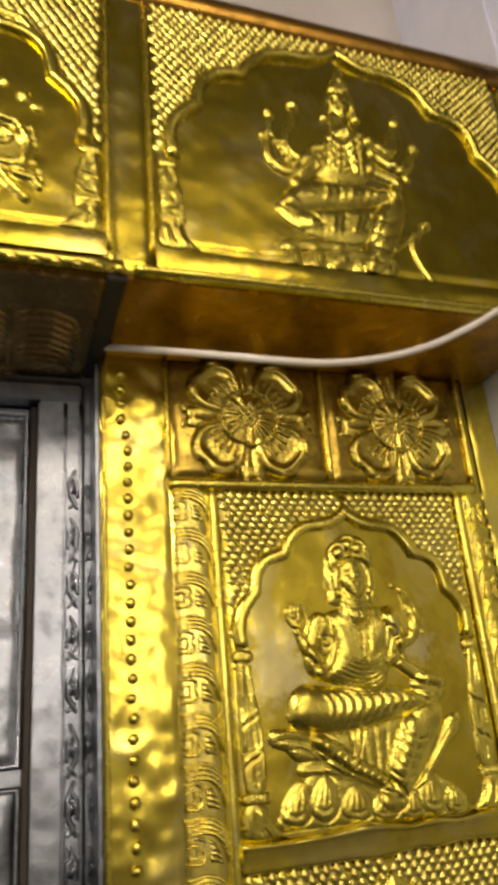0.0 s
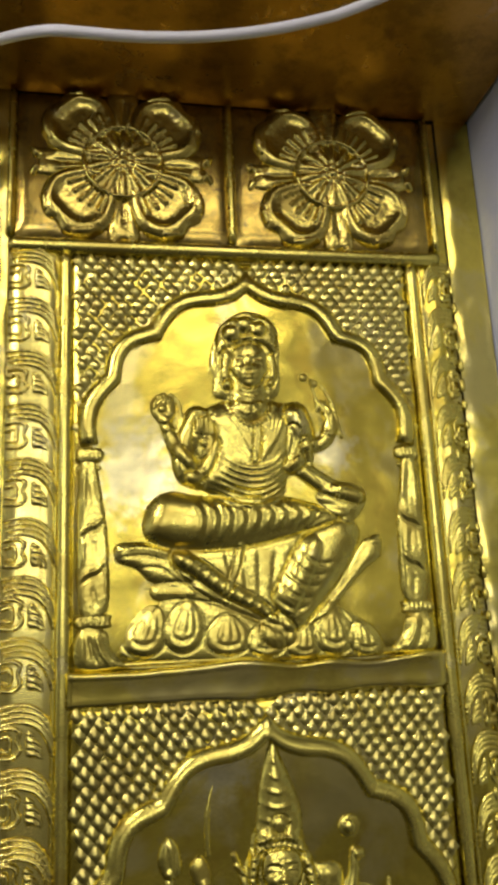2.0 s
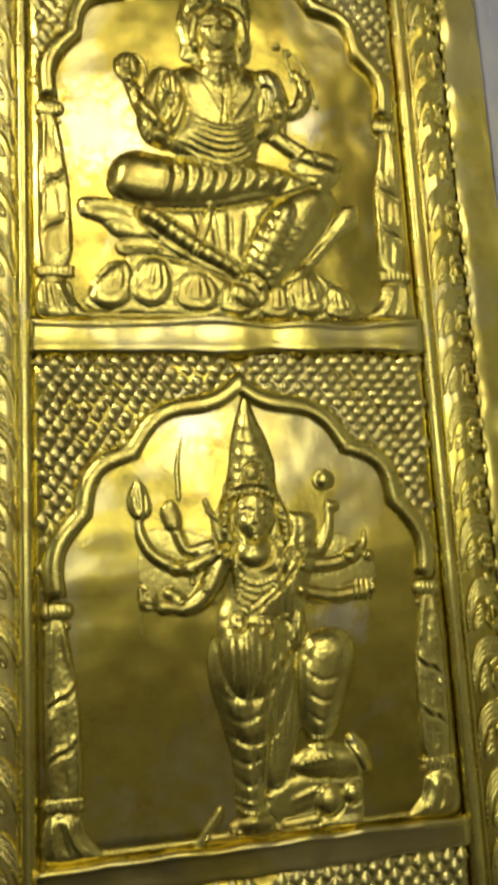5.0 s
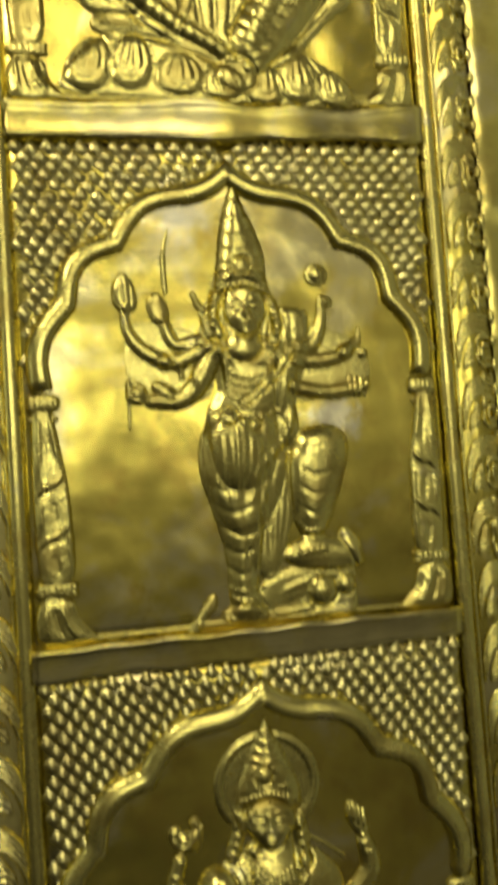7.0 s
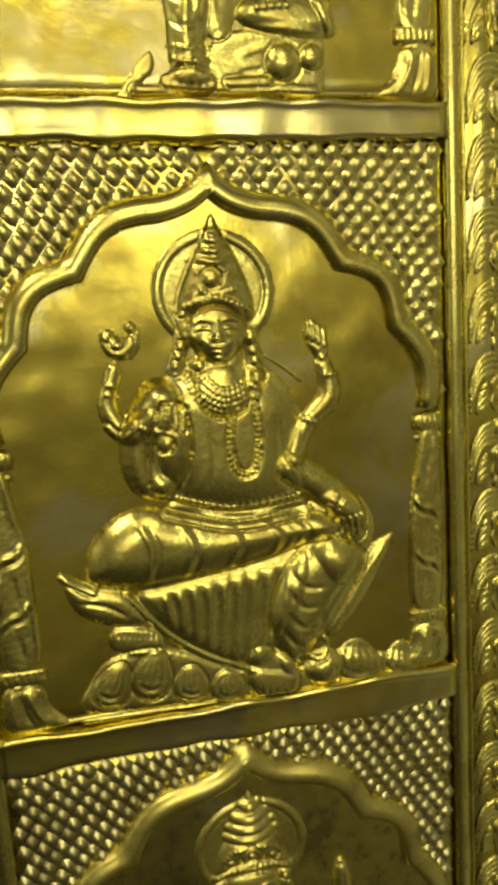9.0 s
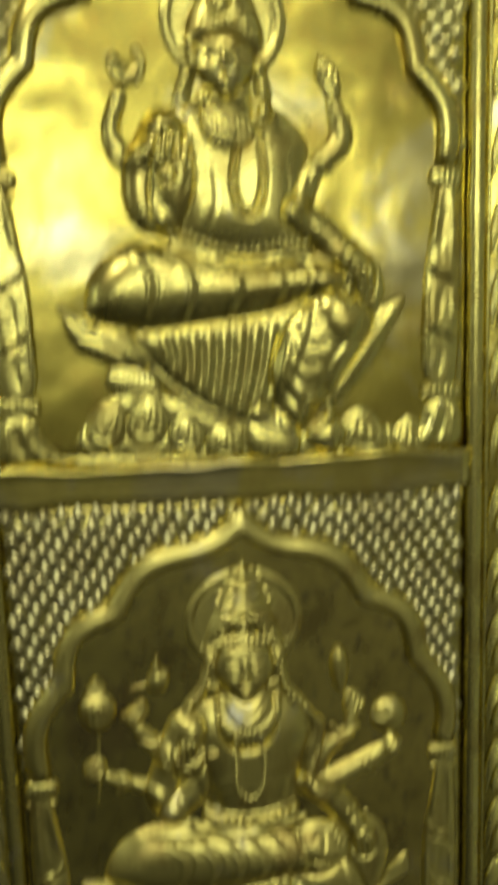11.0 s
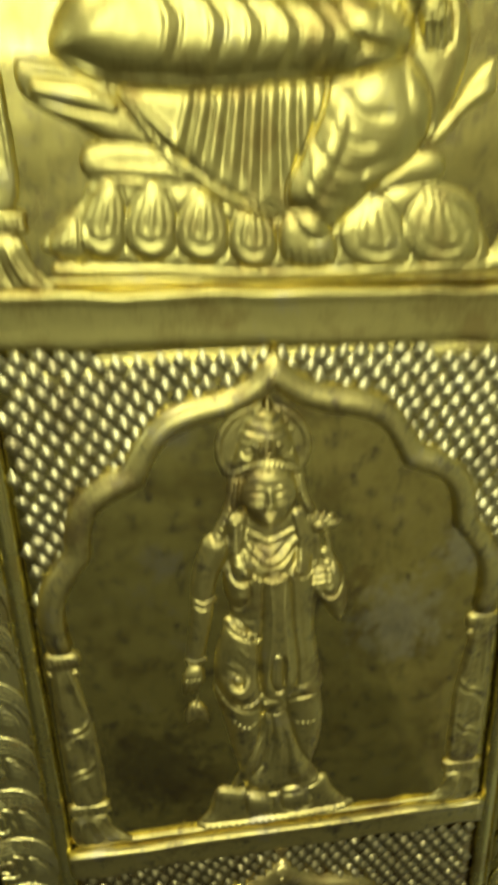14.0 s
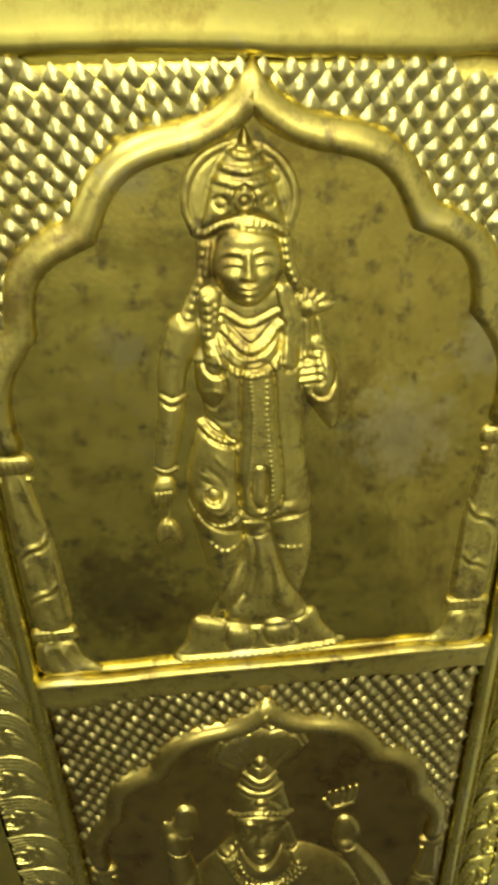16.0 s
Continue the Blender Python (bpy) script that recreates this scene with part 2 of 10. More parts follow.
class Relief:
    """A sheet beaten up from behind: heights over a fine lattice, built from rounded limbs, blobs, rings and beads."""

    def __init__(self, x0, x1, z0, z1, step=0.0008, blend=0.002):
        self.blend = blend
        self.xs = np.arange(x0, x1 + step, step)
        self.zs = np.arange(z0, z1 + step, step)
        self.X, self.Z = np.meshgrid(self.xs, self.zs)
        self.h = np.zeros_like(self.X)
        self.step = step

    def window(self, x0, x1, z0, z1):
        i0, i1 = np.searchsorted(self.xs, (x0, x1))
        k0, k1 = np.searchsorted(self.zs, (z0, z1))
        w = (slice(k0, k1), slice(i0, i1))
        return w, self.X[w], self.Z[w]

    def raise_to(self, w, v):
        """The higher of the two, blended softly where they meet."""
        a, k = self.h[w], self.blend
        d = np.abs(a - v)
        soft = np.clip(k - d, 0, None) ** 2 / (4 * k) * np.clip(np.minimum(a, v) / k, 0, 1)
        self.h[w] = np.maximum(a, v) + soft

    def heap(self, w, v):
        self.h[w] = self.h[w] + v

    def blob(self, cx, cz, rx, rz, h, rot=0):
        rx, rz = rx * 1.08, rz * 1.08
        r = max(rx, rz)
        w, X, Z = self.window(cx - r, cx + r, cz - r, cz + r)
        c, s = math.cos(radians(rot)), math.sin(radians(rot))
        u, v = (X - cx) * c + (Z - cz) * s, -(X - cx) * s + (Z - cz) * c
        e = np.clip(1 - (u / rx) ** 2 - (v / rz) ** 2, 0, 1)
        self.raise_to(w, h * e**0.85)

    def limb(self, pts, lift=0.002, fold=0.0, full=0.5):
        run = 0.0
        own = np.zeros_like(self.h)
        detail = lift >= 0.0085
        grow = 1.0 if detail else 1.12
        for (ax, az, ar), (bx, bz, br) in zip(pts, pts[1:]):
            ar, br = ar * grow, br * grow
            r = max(ar, br)
            w, X, Z = self.window(min(ax, bx) - r, max(ax, bx) + r, min(az, bz) - r, max(az, bz) + r)
            dx, dz = bx - ax, bz - az
            length = math.hypot(dx, dz) + 1e-9
            t = np.clip(((X - ax) * dx + (Z - az) * dz) / length**2, 0, 1)
            d2 = (X - ax - t * dx) ** 2 + (Z - az - t * dz) ** 2
            rad = ar + t * (br - ar)
            e = np.clip(1 - d2 / rad**2, 0, 1)
            v = (np.minimum(0.9 * rad, 0.0020) if detail else lift + full * rad) * e**0.85
            if fold:
                side = ((X - ax) * -dz + (Z - az) * dx) / length / rad
                v = v + 0.0008 * np.cos(math.pi * (run + t * length + 0.35 * fold * side**2 + 0.2 * fold * side) / (0.62 * fold)) ** 4 * np.sqrt(e)
            own[w] = np.maximum(own[w], v)
            run += length
        if detail:
            self.h += own
        else:
            self.raise_to(np.s_[:, :], own)

    @staticmethod
    def smooth(a, times):
        for _ in range(times):
            p = np.pad(a, 1, mode="edge")
            a = (p[1:-1, 1:-1] * 2 + p[:-2, 1:-1] + p[2:, 1:-1] + p[1:-1, :-2] + p[1:-1, 2:]) / 6
        return a

    @staticmethod
    def flow(pts, closed=False, n=5):
        """A smooth curve through the given points."""
        p = np.array(pts, float)
        q = np.vstack([p[-1:], p, p[:2]]) if closed else np.vstack([2 * p[:1] - p[1:2], p, 2 * p[-1:] - p[-2:-1]])
        out = []
        for i in range(1, len(q) - 2):
            a, b, c, d = q[i - 1 : i + 3]
            for t in np.arange(n) / n:
                out.append(0.5 * (2 * b + (c - a) * t + (2 * a - 5 * b + 4 * c - d) * t**2 + (3 * b - a - 3 * c + d) * t**3))
        if not closed:
            out.append(p[-1])
        return np.array(out)

    def raised(self, w, deep, lift, keep, crease):
        """Lays a part over what is there: the ground below goes softly on, the part's own swelling is added, its rim is chased in."""
        h = self.h[w]
        if not h.size:
            return
        ground = self.smooth(h, 6)
        h = np.where(deep > 0, keep * ground + lift, h)
        h = h - crease * np.exp(-((deep / 0.0007) ** 2)) * np.clip(ground / 0.002, 0, 1)
        self.h[w] = np.maximum(h, 0)

    def pad(self, outline, lift, edge, keep=0.7, crease=0.0008):
        """A cushion inside a smooth closed outline."""
        c = self.flow(outline, True)
        m = 0.003
        w, X, Z = self.window(c[:, 0].min() - m, c[:, 0].max() + m, c[:, 1].min() - m, c[:, 1].max() + m)
        d2 = np.full(X.shape, 1.0)
        ins = np.zeros(X.shape, bool)
        for (ax, az), (bx, bz) in zip(c, np.roll(c, -1, 0)):
            dx, dz = bx - ax, bz - az
            t = np.clip(((X - ax) * dx + (Z - az) * dz) / (dx * dx + dz * dz + 1e-15), 0, 1)
            d2 = np.minimum(d2, (X - ax - t * dx) ** 2 + (Z - az - t * dz) ** 2)
            if az != bz:
                ins ^= ((az > Z) != (bz > Z)) & (X < dx * (Z - az) / dz + ax)
        deep = np.sqrt(d2) * np.where(ins, 1, -1)
        u = np.clip(deep / edge, 0, 1)
        up = lift * (1 - (1 - u) ** 2) ** 0.8
        if up.size:
            up = up + (self.smooth(up, 30) - up) * np.clip((deep - 0.001) / 0.003, 0, 1)
        self.raised(w, deep, up, keep, crease)

    def rod(self, pts, swell=0.85, keep=0.7, crease=0.0007):
        """A rounded limb along points (x, z, radius)."""
        c = self.flow(pts, False, 4)
        m = max(p[2] for p in pts) + 0.002
        w, X, Z = self.window(c[:, 0].min() - m, c[:, 0].max() + m, c[:, 1].min() - m, c[:, 1].max() + m)
        deep = np.full(X.shape, -1.0)
        lift = np.zeros(X.shape)
        for (ax, az, ar), (bx, bz, br) in zip(c, c[1:]):
            dx, dz = bx - ax, bz - az
            t = np.clip(((X - ax) * dx + (Z - az) * dz) / (dx * dx + dz * dz + 1e-15), 0, 1)
            d = np.sqrt((X - ax - t * dx) ** 2 + (Z - az - t * dz) ** 2)
            r = ar + t * (br - ar)
            deep = np.maximum(deep, r - d)
            lift = np.maximum(lift, swell * r * np.clip(1 - (d / r) ** 2, 0, 1) ** 0.75)
        self.raised(w, deep, lift, keep, crease)

    def chase(self, pts, wide, high):
        """A chased line: a ridge, or a furrow where high is below zero; its ends run out."""
        c = self.flow(pts, False, 5)
        m = 2.5 * wide
        w, X, Z = self.window(c[:, 0].min() - m, c[:, 0].max() + m, c[:, 1].min() - m, c[:, 1].max() + m)
        best = np.zeros(X.shape)
        n = len(c) - 1
        for i, ((ax, az), (bx, bz)) in enumerate(zip(c, c[1:])):
            dx, dz = bx - ax, bz - az
            t = np.clip(((X - ax) * dx + (Z - az) * dz) / (dx * dx + dz * dz + 1e-15), 0, 1)
            d2 = (X - ax - t * dx) ** 2 + (Z - az - t * dz) ** 2
            ends = np.clip(4 * np.minimum(i + t, n - i - t) / n, 0.15, 1)
            best = np.maximum(best, ends * np.exp(-d2 / wide**2))
        self.h[w] = np.maximum(0, self.h[w] + high * best)

    def string(self, pts, r, high=0.8):
        """A string of beads laid on."""
        c = self.flow(pts, False, 8)
        run = np.concatenate([[0], np.cumsum(np.hypot(*np.diff(c, axis=0).T))])
        for s in np.arange(r, run[-1], 2.0 * r):
            x, z = np.interp(s, run, c[:, 0]), np.interp(s, run, c[:, 1])
            w, X, Z = self.window(x - r, x + r, z - r, z + r)
            self.h[w] += high * r * np.sqrt(np.clip(1 - ((X - x) ** 2 + (Z - z) ** 2) / r**2, 0, 1))

    def visage(self, cx, cz, rx, rz, high, turn=0.0, keep=0.55):
        """An oval face: brows, lidded eyes, nose, lips and chin."""
        w, X, Z = self.window(cx - 1.1 * rx, cx + 1.1 * rx, cz - 1.1 * rz, cz + 1.1 * rz)
        v = (Z - cz) / rz
        wide = 1 - 0.30 * np.clip(-v - 0.1, 0, 1) ** 1.3
        u = (X - cx) / (rx * wide)
        e = np.clip(1 - u**2 - v**2, 0, 1)
        f = 0.75 * e**0.45

        def g(a, b, sa, sb):
            return np.exp(-(((u - turn - a) / sa) ** 2) - ((v - b) / sb) ** 2)

        for d in (-1, 1):
            f = f - 0.20 * g(d * 0.40, 0.10, 0.27, 0.18)
            f = f + 0.23 * g(d * 0.41, 0.07, 0.21, 0.10)
            arc = 0.075 - 0.9 * (u - turn - d * 0.41) ** 2
            f = f - 0.12 * np.exp(-(((v - arc + 0.055) / 0.028) ** 2) - ((u - turn - d * 0.41) / 0.2) ** 2)
            brow = 0.33 - 0.9 * (u - turn - d * 0.42) ** 2
            f = f + 0.11 * np.exp(-(((v - brow) / 0.05) ** 2) - ((u - turn - d * 0.42) / 0.25) ** 2)
            f = f + 0.10 * g(d * 0.14, -0.21, 0.075, 0.06) + 0.07 * g(d * 0.50, -0.25, 0.25, 0.2)
        ridge = np.clip((0.34 - v) / 0.56, 0, 1)
        nose = (v < 0.36) & (v > -0.30)
        f = f + np.where(nose, (0.08 + 0.20 * ridge) * np.exp(-(((u - turn) / (0.08 + 0.06 * ridge)) ** 2)), 0) * np.clip((v + 0.30) / 0.07, 0, 1) * np.clip((0.36 - v) / 0.1, 0, 1)
        f = f - 0.06 * g(0, -0.36, 0.10, 0.05)
        f = f + 0.14 * g(0, -0.46, 0.22, 0.045) + 0.15 * g(0, -0.585, 0.18, 0.05)
        f = f - 0.10 * np.exp(-(((v + 0.525 - 0.6 * (u - turn) ** 2) / 0.025) ** 2) - ((u - turn) / 0.28) ** 2)
        f = f + 0.10 * g(0, -0.80, 0.20, 0.11) - 0.05 * g(0, -0.68, 0.2, 0.04)
        deep = e * rx * 0.5 - 0.0004
        self.raised(w, np.where(e > 0, deep, -1.0), high * f, keep, 0.0012)

    def ring(self, cx, cz, r, wide, h, disc=0.0):
        q = r + wide
        w, X, Z = self.window(cx - q, cx + q, cz - q, cz + q)
        d = np.hypot(X - cx, Z - cz)
        v = h * np.sqrt(np.clip(1 - ((d - r) / wide) ** 2, 0, 1))
        self.raise_to(w, np.maximum(v, np.where(d < r, disc, 0)))

    def beads(self, pts, r, lift):
        for (ax, az), (bx, bz) in zip(pts, pts[1:]):
            n = max(1, round(math.hypot(bx - ax, bz - az) / (1.9 * r)))
            for i in range(n):
                x, z = ax + (bx - ax) * i / n, az + (bz - az) * i / n
                w, X, Z = self.window(x - r, x + r, z - r, z + r)
                e = 1 - ((X - x) ** 2 + (Z - z) ** 2) / r**2
                self.heap(w, 0.9 * r * np.sqrt(np.clip(e, 0, 1)))

    def mesh(self, y=0.0, soften=2, wear=0.00022, scale=1.0, fillet=0, bridge=0):
        h = self.h.copy() * scale
        if fillet:
            low = h.copy()
            for _ in range(fillet):
                p = np.pad(low, 1)
                low = (p[1:-1, 1:-1] * 4 + p[:-2, 1:-1] + p[2:, 1:-1] + p[1:-1, :-2] + p[1:-1, 2:]) / 8
            h = np.maximum(h, 0.62 * low)
        for _ in range(soften):
            p = np.pad(h, 1)
            h = (p[1:-1, 1:-1] * 4 + p[:-2, 1:-1] + p[2:, 1:-1] + p[1:-1, :-2] + p[1:-1, 2:]) / 8
        wave = np.random.RandomState(5).normal(size=h.shape)
        for _ in range(4):
            p = np.pad(wave, 1, mode="edge")
            wave = (p[1:-1, 1:-1] * 2 + p[:-2, 1:-1] + p[2:, 1:-1] + p[1:-1, :-2] + p[1:-1, 2:]) / 6
        on = h > 0.0004
        if bridge:  # the sheet goes on below the plate, so that a figure stays in one piece
            near = on.copy()
            for k in range(2 * bridge):
                p = np.pad(near, 1, constant_values=k >= bridge)
                if k < bridge:
                    near = p[1:-1, 1:-1] | p[:-2, 1:-1] | p[2:, 1:-1] | p[1:-1, :-2] | p[1:-1, 2:]
                else:
                    near = p[1:-1, 1:-1] & p[:-2, 1:-1] & p[2:, 1:-1] & p[1:-1, :-2] & p[1:-1, 2:]
        h = np.where(on, h + wear * wave, -0.0012)
        p = np.pad(on | near if bridge else on, 1)
        grown = p[1:-1, 1:-1] | p[:-2, 1:-1] | p[2:, 1:-1] | p[1:-1, :-2] | p[1:-1, 2:] | p[2:, 2:] | p[:-2, :-2] | p[2:, :-2] | p[:-2, 2:]
        idx = -np.ones(h.shape, int)
        idx[grown] = np.arange(grown.sum())
        verts = np.column_stack([self.X[grown], y - h[grown], self.Z[grown]])
        q = np.stack([idx[:-1, :-1], idx[:-1, 1:], idx[1:, 1:], idx[1:, :-1]], -1).reshape(-1, 4)
        q = q[(q >= 0).all(1)]
        return mesh_of("relief", verts.tolist(), q.tolist())


# ---- the figures' forms ----
def seated_with_lotus(s):
    s.pad([(0.0309, 1.8135), (0.0494, 1.8148), (0.0727, 1.8093), (0.0902, 1.7989), (0.0799, 1.7849), (0.0558, 1.7859), (0.0444, 1.7956), (0.0311, 1.8015)], 0.0045, 0.0061, 0.70, 0.0008)
    s.chase([(0.0316, 1.8096), (0.0532, 1.8100), (0.0803, 1.8004)], 0.00153, 0.00090)
    s.chase([(0.0323, 1.8042), (0.0512, 1.8050), (0.0686, 1.7997)], 0.00115, -0.00100)
    s.chase([(0.0433, 1.7968), (0.0607, 1.7961), (0.0721, 1.7879)], 0.00115, -0.00070)
    s.pad([(0.0566, 1.7851), (0.0857, 1.7846), (0.1011, 1.7731), (0.0794, 1.7718), (0.0563, 1.7745)], 0.0030, 0.0039, 0.70, 0.0008)
    s.string([(0.0583, 1.7789), (0.0855, 1.7777)], 0.00135, 0.80)
    s.pad([(0.0367, 1.7364), (0.0377, 1.7518), (0.0543, 1.7677), (0.0679, 1.7747), (0.1068, 1.7690), (0.1381, 1.7559), (0.1716, 1.7698), (0.1918, 1.7630), (0.2136, 1.7481), (0.2174, 1.7295), (0.1687, 1.7301), (0.1052, 1.7312)], 0.0030, 0.0060, 0.70, 0.0008)
    s.pad([(0.0501, 1.7710), (0.0608, 1.7704), (0.0660, 1.7563), (0.0625, 1.7428), (0.0532, 1.7365), (0.0442, 1.7371), (0.0354, 1.7443), (0.0372, 1.7578)], 0.0029, 0.0137, 0.85, 0.0007)
    s.chase([(0.0510, 1.7683), (0.0426, 1.7558), (0.0407, 1.7500)], 0.00153, -0.00055)
    s.chase([(0.0535, 1.7682), (0.0481, 1.7555), (0.0461, 1.7497)], 0.00153, -0.00055)
    s.chase([(0.0561, 1.7681), (0.0537, 1.7552), (0.0518, 1.7493)], 0.00153, -0.00055)
    s.chase([(0.0586, 1.7679), (0.0593, 1.7549), (0.0573, 1.7490)], 0.00153, -0.00055)
    s.chase([(0.0376, 1.7467), (0.0436, 1.7425), (0.0488, 1.7415), (0.0541, 1.7419), (0.0602, 1.7455)], 0.00210, 0.00060)
    s.chase([(0.0399, 1.7495), (0.0489, 1.7452), (0.0580, 1.7485)], 0.00150, -0.00060)
    s.pad([(0.0746, 1.7728), (0.0844, 1.7724), (0.0904, 1.7581), (0.0880, 1.7443), (0.0794, 1.7379), (0.0712, 1.7384), (0.0631, 1.7457), (0.0640, 1.7594)], 0.0029, 0.0126, 0.85, 0.0007)
    s.chase([(0.0756, 1.7702), (0.0692, 1.7574), (0.0681, 1.7514)], 0.00140, -0.00055)
    s.chase([(0.0779, 1.7700), (0.0742, 1.7572), (0.0731, 1.7512)], 0.00140, -0.00055)
    s.chase([(0.0803, 1.7699), (0.0794, 1.7569), (0.0783, 1.7509)], 0.00140, -0.00055)
    s.chase([(0.0826, 1.7698), (0.0845, 1.7566), (0.0833, 1.7506)], 0.00140, -0.00055)
    s.chase([(0.0653, 1.7482), (0.0707, 1.7439), (0.0755, 1.7430), (0.0803, 1.7434), (0.0860, 1.7470)], 0.00192, 0.00060)
    s.chase([(0.0674, 1.7510), (0.0756, 1.7467), (0.0840, 1.7501)], 0.00138, -0.00060)
    s.pad([(0.1018, 1.7623), (0.1128, 1.7618), (0.1218, 1.7503), (0.1205, 1.7395), (0.1108, 1.7346), (0.1015, 1.7352), (0.0924, 1.7411), (0.0920, 1.7519)], 0.0029, 0.0142, 0.85, 0.0007)
    s.chase([(0.1033, 1.7602), (0.0982, 1.7502), (0.0980, 1.7455)], 0.00157, -0.00055)
    s.chase([(0.1059, 1.7601), (0.1038, 1.7499), (0.1036, 1.7452)], 0.00158, -0.00055)
    s.chase([(0.1086, 1.7599), (0.1097, 1.7496), (0.1095, 1.7448)], 0.00158, -0.00055)
    s.chase([(0.1112, 1.7598), (0.1154, 1.7493), (0.1152, 1.7445)], 0.00158, -0.00055)
    s.chase([(0.0948, 1.7430), (0.1009, 1.7395), (0.1063, 1.7387), (0.1118, 1.7389), (0.1182, 1.7416)], 0.00218, 0.00060)
    s.chase([(0.0972, 1.7451), (0.1064, 1.7416), (0.1160, 1.7441)], 0.00156, -0.00060)
    s.pad([(0.1293, 1.7556), (0.1388, 1.7551), (0.1464, 1.7455), (0.1452, 1.7364), (0.1368, 1.7323), (0.1287, 1.7328), (0.1209, 1.7378), (0.1207, 1.7469)], 0.0029, 0.0122, 0.85, 0.0007)
    s.chase([(0.1305, 1.7538), (0.1260, 1.7455), (0.1258, 1.7415)], 0.00136, -0.00055)
    s.chase([(0.1328, 1.7537), (0.1309, 1.7452), (0.1307, 1.7412)], 0.00136, -0.00055)
    s.chase([(0.1351, 1.7536), (0.1360, 1.7449), (0.1358, 1.7409)], 0.00136, -0.00055)
    s.chase([(0.1373, 1.7534), (0.1409, 1.7446), (0.1407, 1.7406)], 0.00136, -0.00055)
    s.chase([(0.1230, 1.7394), (0.1283, 1.7365), (0.1329, 1.7357), (0.1377, 1.7359), (0.1433, 1.7382)], 0.00188, 0.00060)
    s.chase([(0.1251, 1.7412), (0.1331, 1.7382), (0.1413, 1.7403)], 0.00135, -0.00060)
    s.pad([(0.1570, 1.7565), (0.1662, 1.7560), (0.1732, 1.7445), (0.1718, 1.7335), (0.1636, 1.7285), (0.1559, 1.7290), (0.1486, 1.7348), (0.1486, 1.7458)], 0.0029, 0.0117, 0.85, 0.0007)
    s.chase([(0.1582, 1.7543), (0.1537, 1.7442), (0.1533, 1.7394)], 0.00130, -0.00055)
    s.chase([(0.1603, 1.7542), (0.1583, 1.7439), (0.1580, 1.7391)], 0.00130, -0.00055)
    s.chase([(0.1626, 1.7541), (0.1632, 1.7436), (0.1629, 1.7388)], 0.00130, -0.00055)
    s.chase([(0.1647, 1.7540), (0.1679, 1.7434), (0.1676, 1.7386)], 0.00131, -0.00055)
    s.chase([(0.1506, 1.7368), (0.1555, 1.7333), (0.1600, 1.7325), (0.1646, 1.7328), (0.1700, 1.7357)], 0.00180, 0.00060)
    s.chase([(0.1527, 1.7390), (0.1602, 1.7355), (0.1682, 1.7381)], 0.00129, -0.00060)
    s.pad([(0.1759, 1.7645), (0.1863, 1.7640), (0.1962, 1.7503), (0.1957, 1.7373), (0.1863, 1.7314), (0.1775, 1.7319), (0.1692, 1.7388), (0.1681, 1.7518)], 0.0029, 0.0134, 0.85, 0.0007)
    s.chase([(0.1775, 1.7620), (0.1742, 1.7498), (0.1747, 1.7441)], 0.00148, -0.00055)
    s.chase([(0.1800, 1.7618), (0.1795, 1.7496), (0.1801, 1.7438)], 0.00149, -0.00055)
    s.chase([(0.1825, 1.7617), (0.1851, 1.7493), (0.1856, 1.7435)], 0.00149, -0.00055)
    s.chase([(0.1850, 1.7616), (0.1904, 1.7490), (0.1910, 1.7432)], 0.00149, -0.00055)
    s.chase([(0.1716, 1.7411), (0.1772, 1.7370), (0.1823, 1.7361), (0.1875, 1.7365), (0.1937, 1.7398)], 0.00205, 0.00060)
    s.chase([(0.1740, 1.7437), (0.1825, 1.7396), (0.1917, 1.7427)], 0.00147, -0.00060)
    s.pad([(0.1990, 1.7543), (0.2083, 1.7539), (0.2180, 1.7433), (0.2181, 1.7333), (0.2096, 1.7288), (0.2017, 1.7293), (0.1942, 1.7347), (0.1927, 1.7447)], 0.0029, 0.0120, 0.85, 0.0007)
    s.chase([(0.2006, 1.7524), (0.1983, 1.7431), (0.1992, 1.7387)], 0.00133, -0.00055)
    s.chase([(0.2028, 1.7523), (0.2031, 1.7429), (0.2040, 1.7385)], 0.00134, -0.00055)
    s.chase([(0.2050, 1.7521), (0.2081, 1.7426), (0.2089, 1.7382)], 0.00134, -0.00055)
    s.chase([(0.2072, 1.7520), (0.2129, 1.7423), (0.2138, 1.7379)], 0.00134, -0.00055)
    s.chase([(0.1963, 1.7364), (0.2014, 1.7333), (0.2060, 1.7325), (0.2106, 1.7327), (0.2162, 1.7353)], 0.00185, 0.00060)
    s.chase([(0.1985, 1.7384), (0.2062, 1.7352), (0.2144, 1.7375)], 0.00133, -0.00060)
    s.pad([(0.1644, 1.7553), (0.1882, 1.7810), (0.2044, 1.8038), (0.2108, 1.8126), (0.2235, 1.8151), (0.2220, 1.7990), (0.2111, 1.7913), (0.1981, 1.7786), (0.1799, 1.7596)], 0.0036, 0.0057, 0.70, 0.0008)
    s.chase([(0.1710, 1.7620), (0.1944, 1.7847), (0.2122, 1.8043)], 0.00164, -0.00090)
    s.chase([(0.2127, 1.8105), (0.2222, 1.8102)], 0.00172, 0.00070)
    s.pad([(0.0688, 1.8075), (0.1167, 1.8117), (0.1584, 1.8205), (0.1763, 1.8076), (0.1593, 1.7704), (0.1460, 1.7536), (0.1223, 1.7605), (0.0990, 1.7713), (0.0799, 1.7849)], 0.0050, 0.0118, 0.70, 0.0008)
    s.chase([(0.1066, 1.8101), (0.1098, 1.7922), (0.1148, 1.7705)], 0.00201, -0.00090)
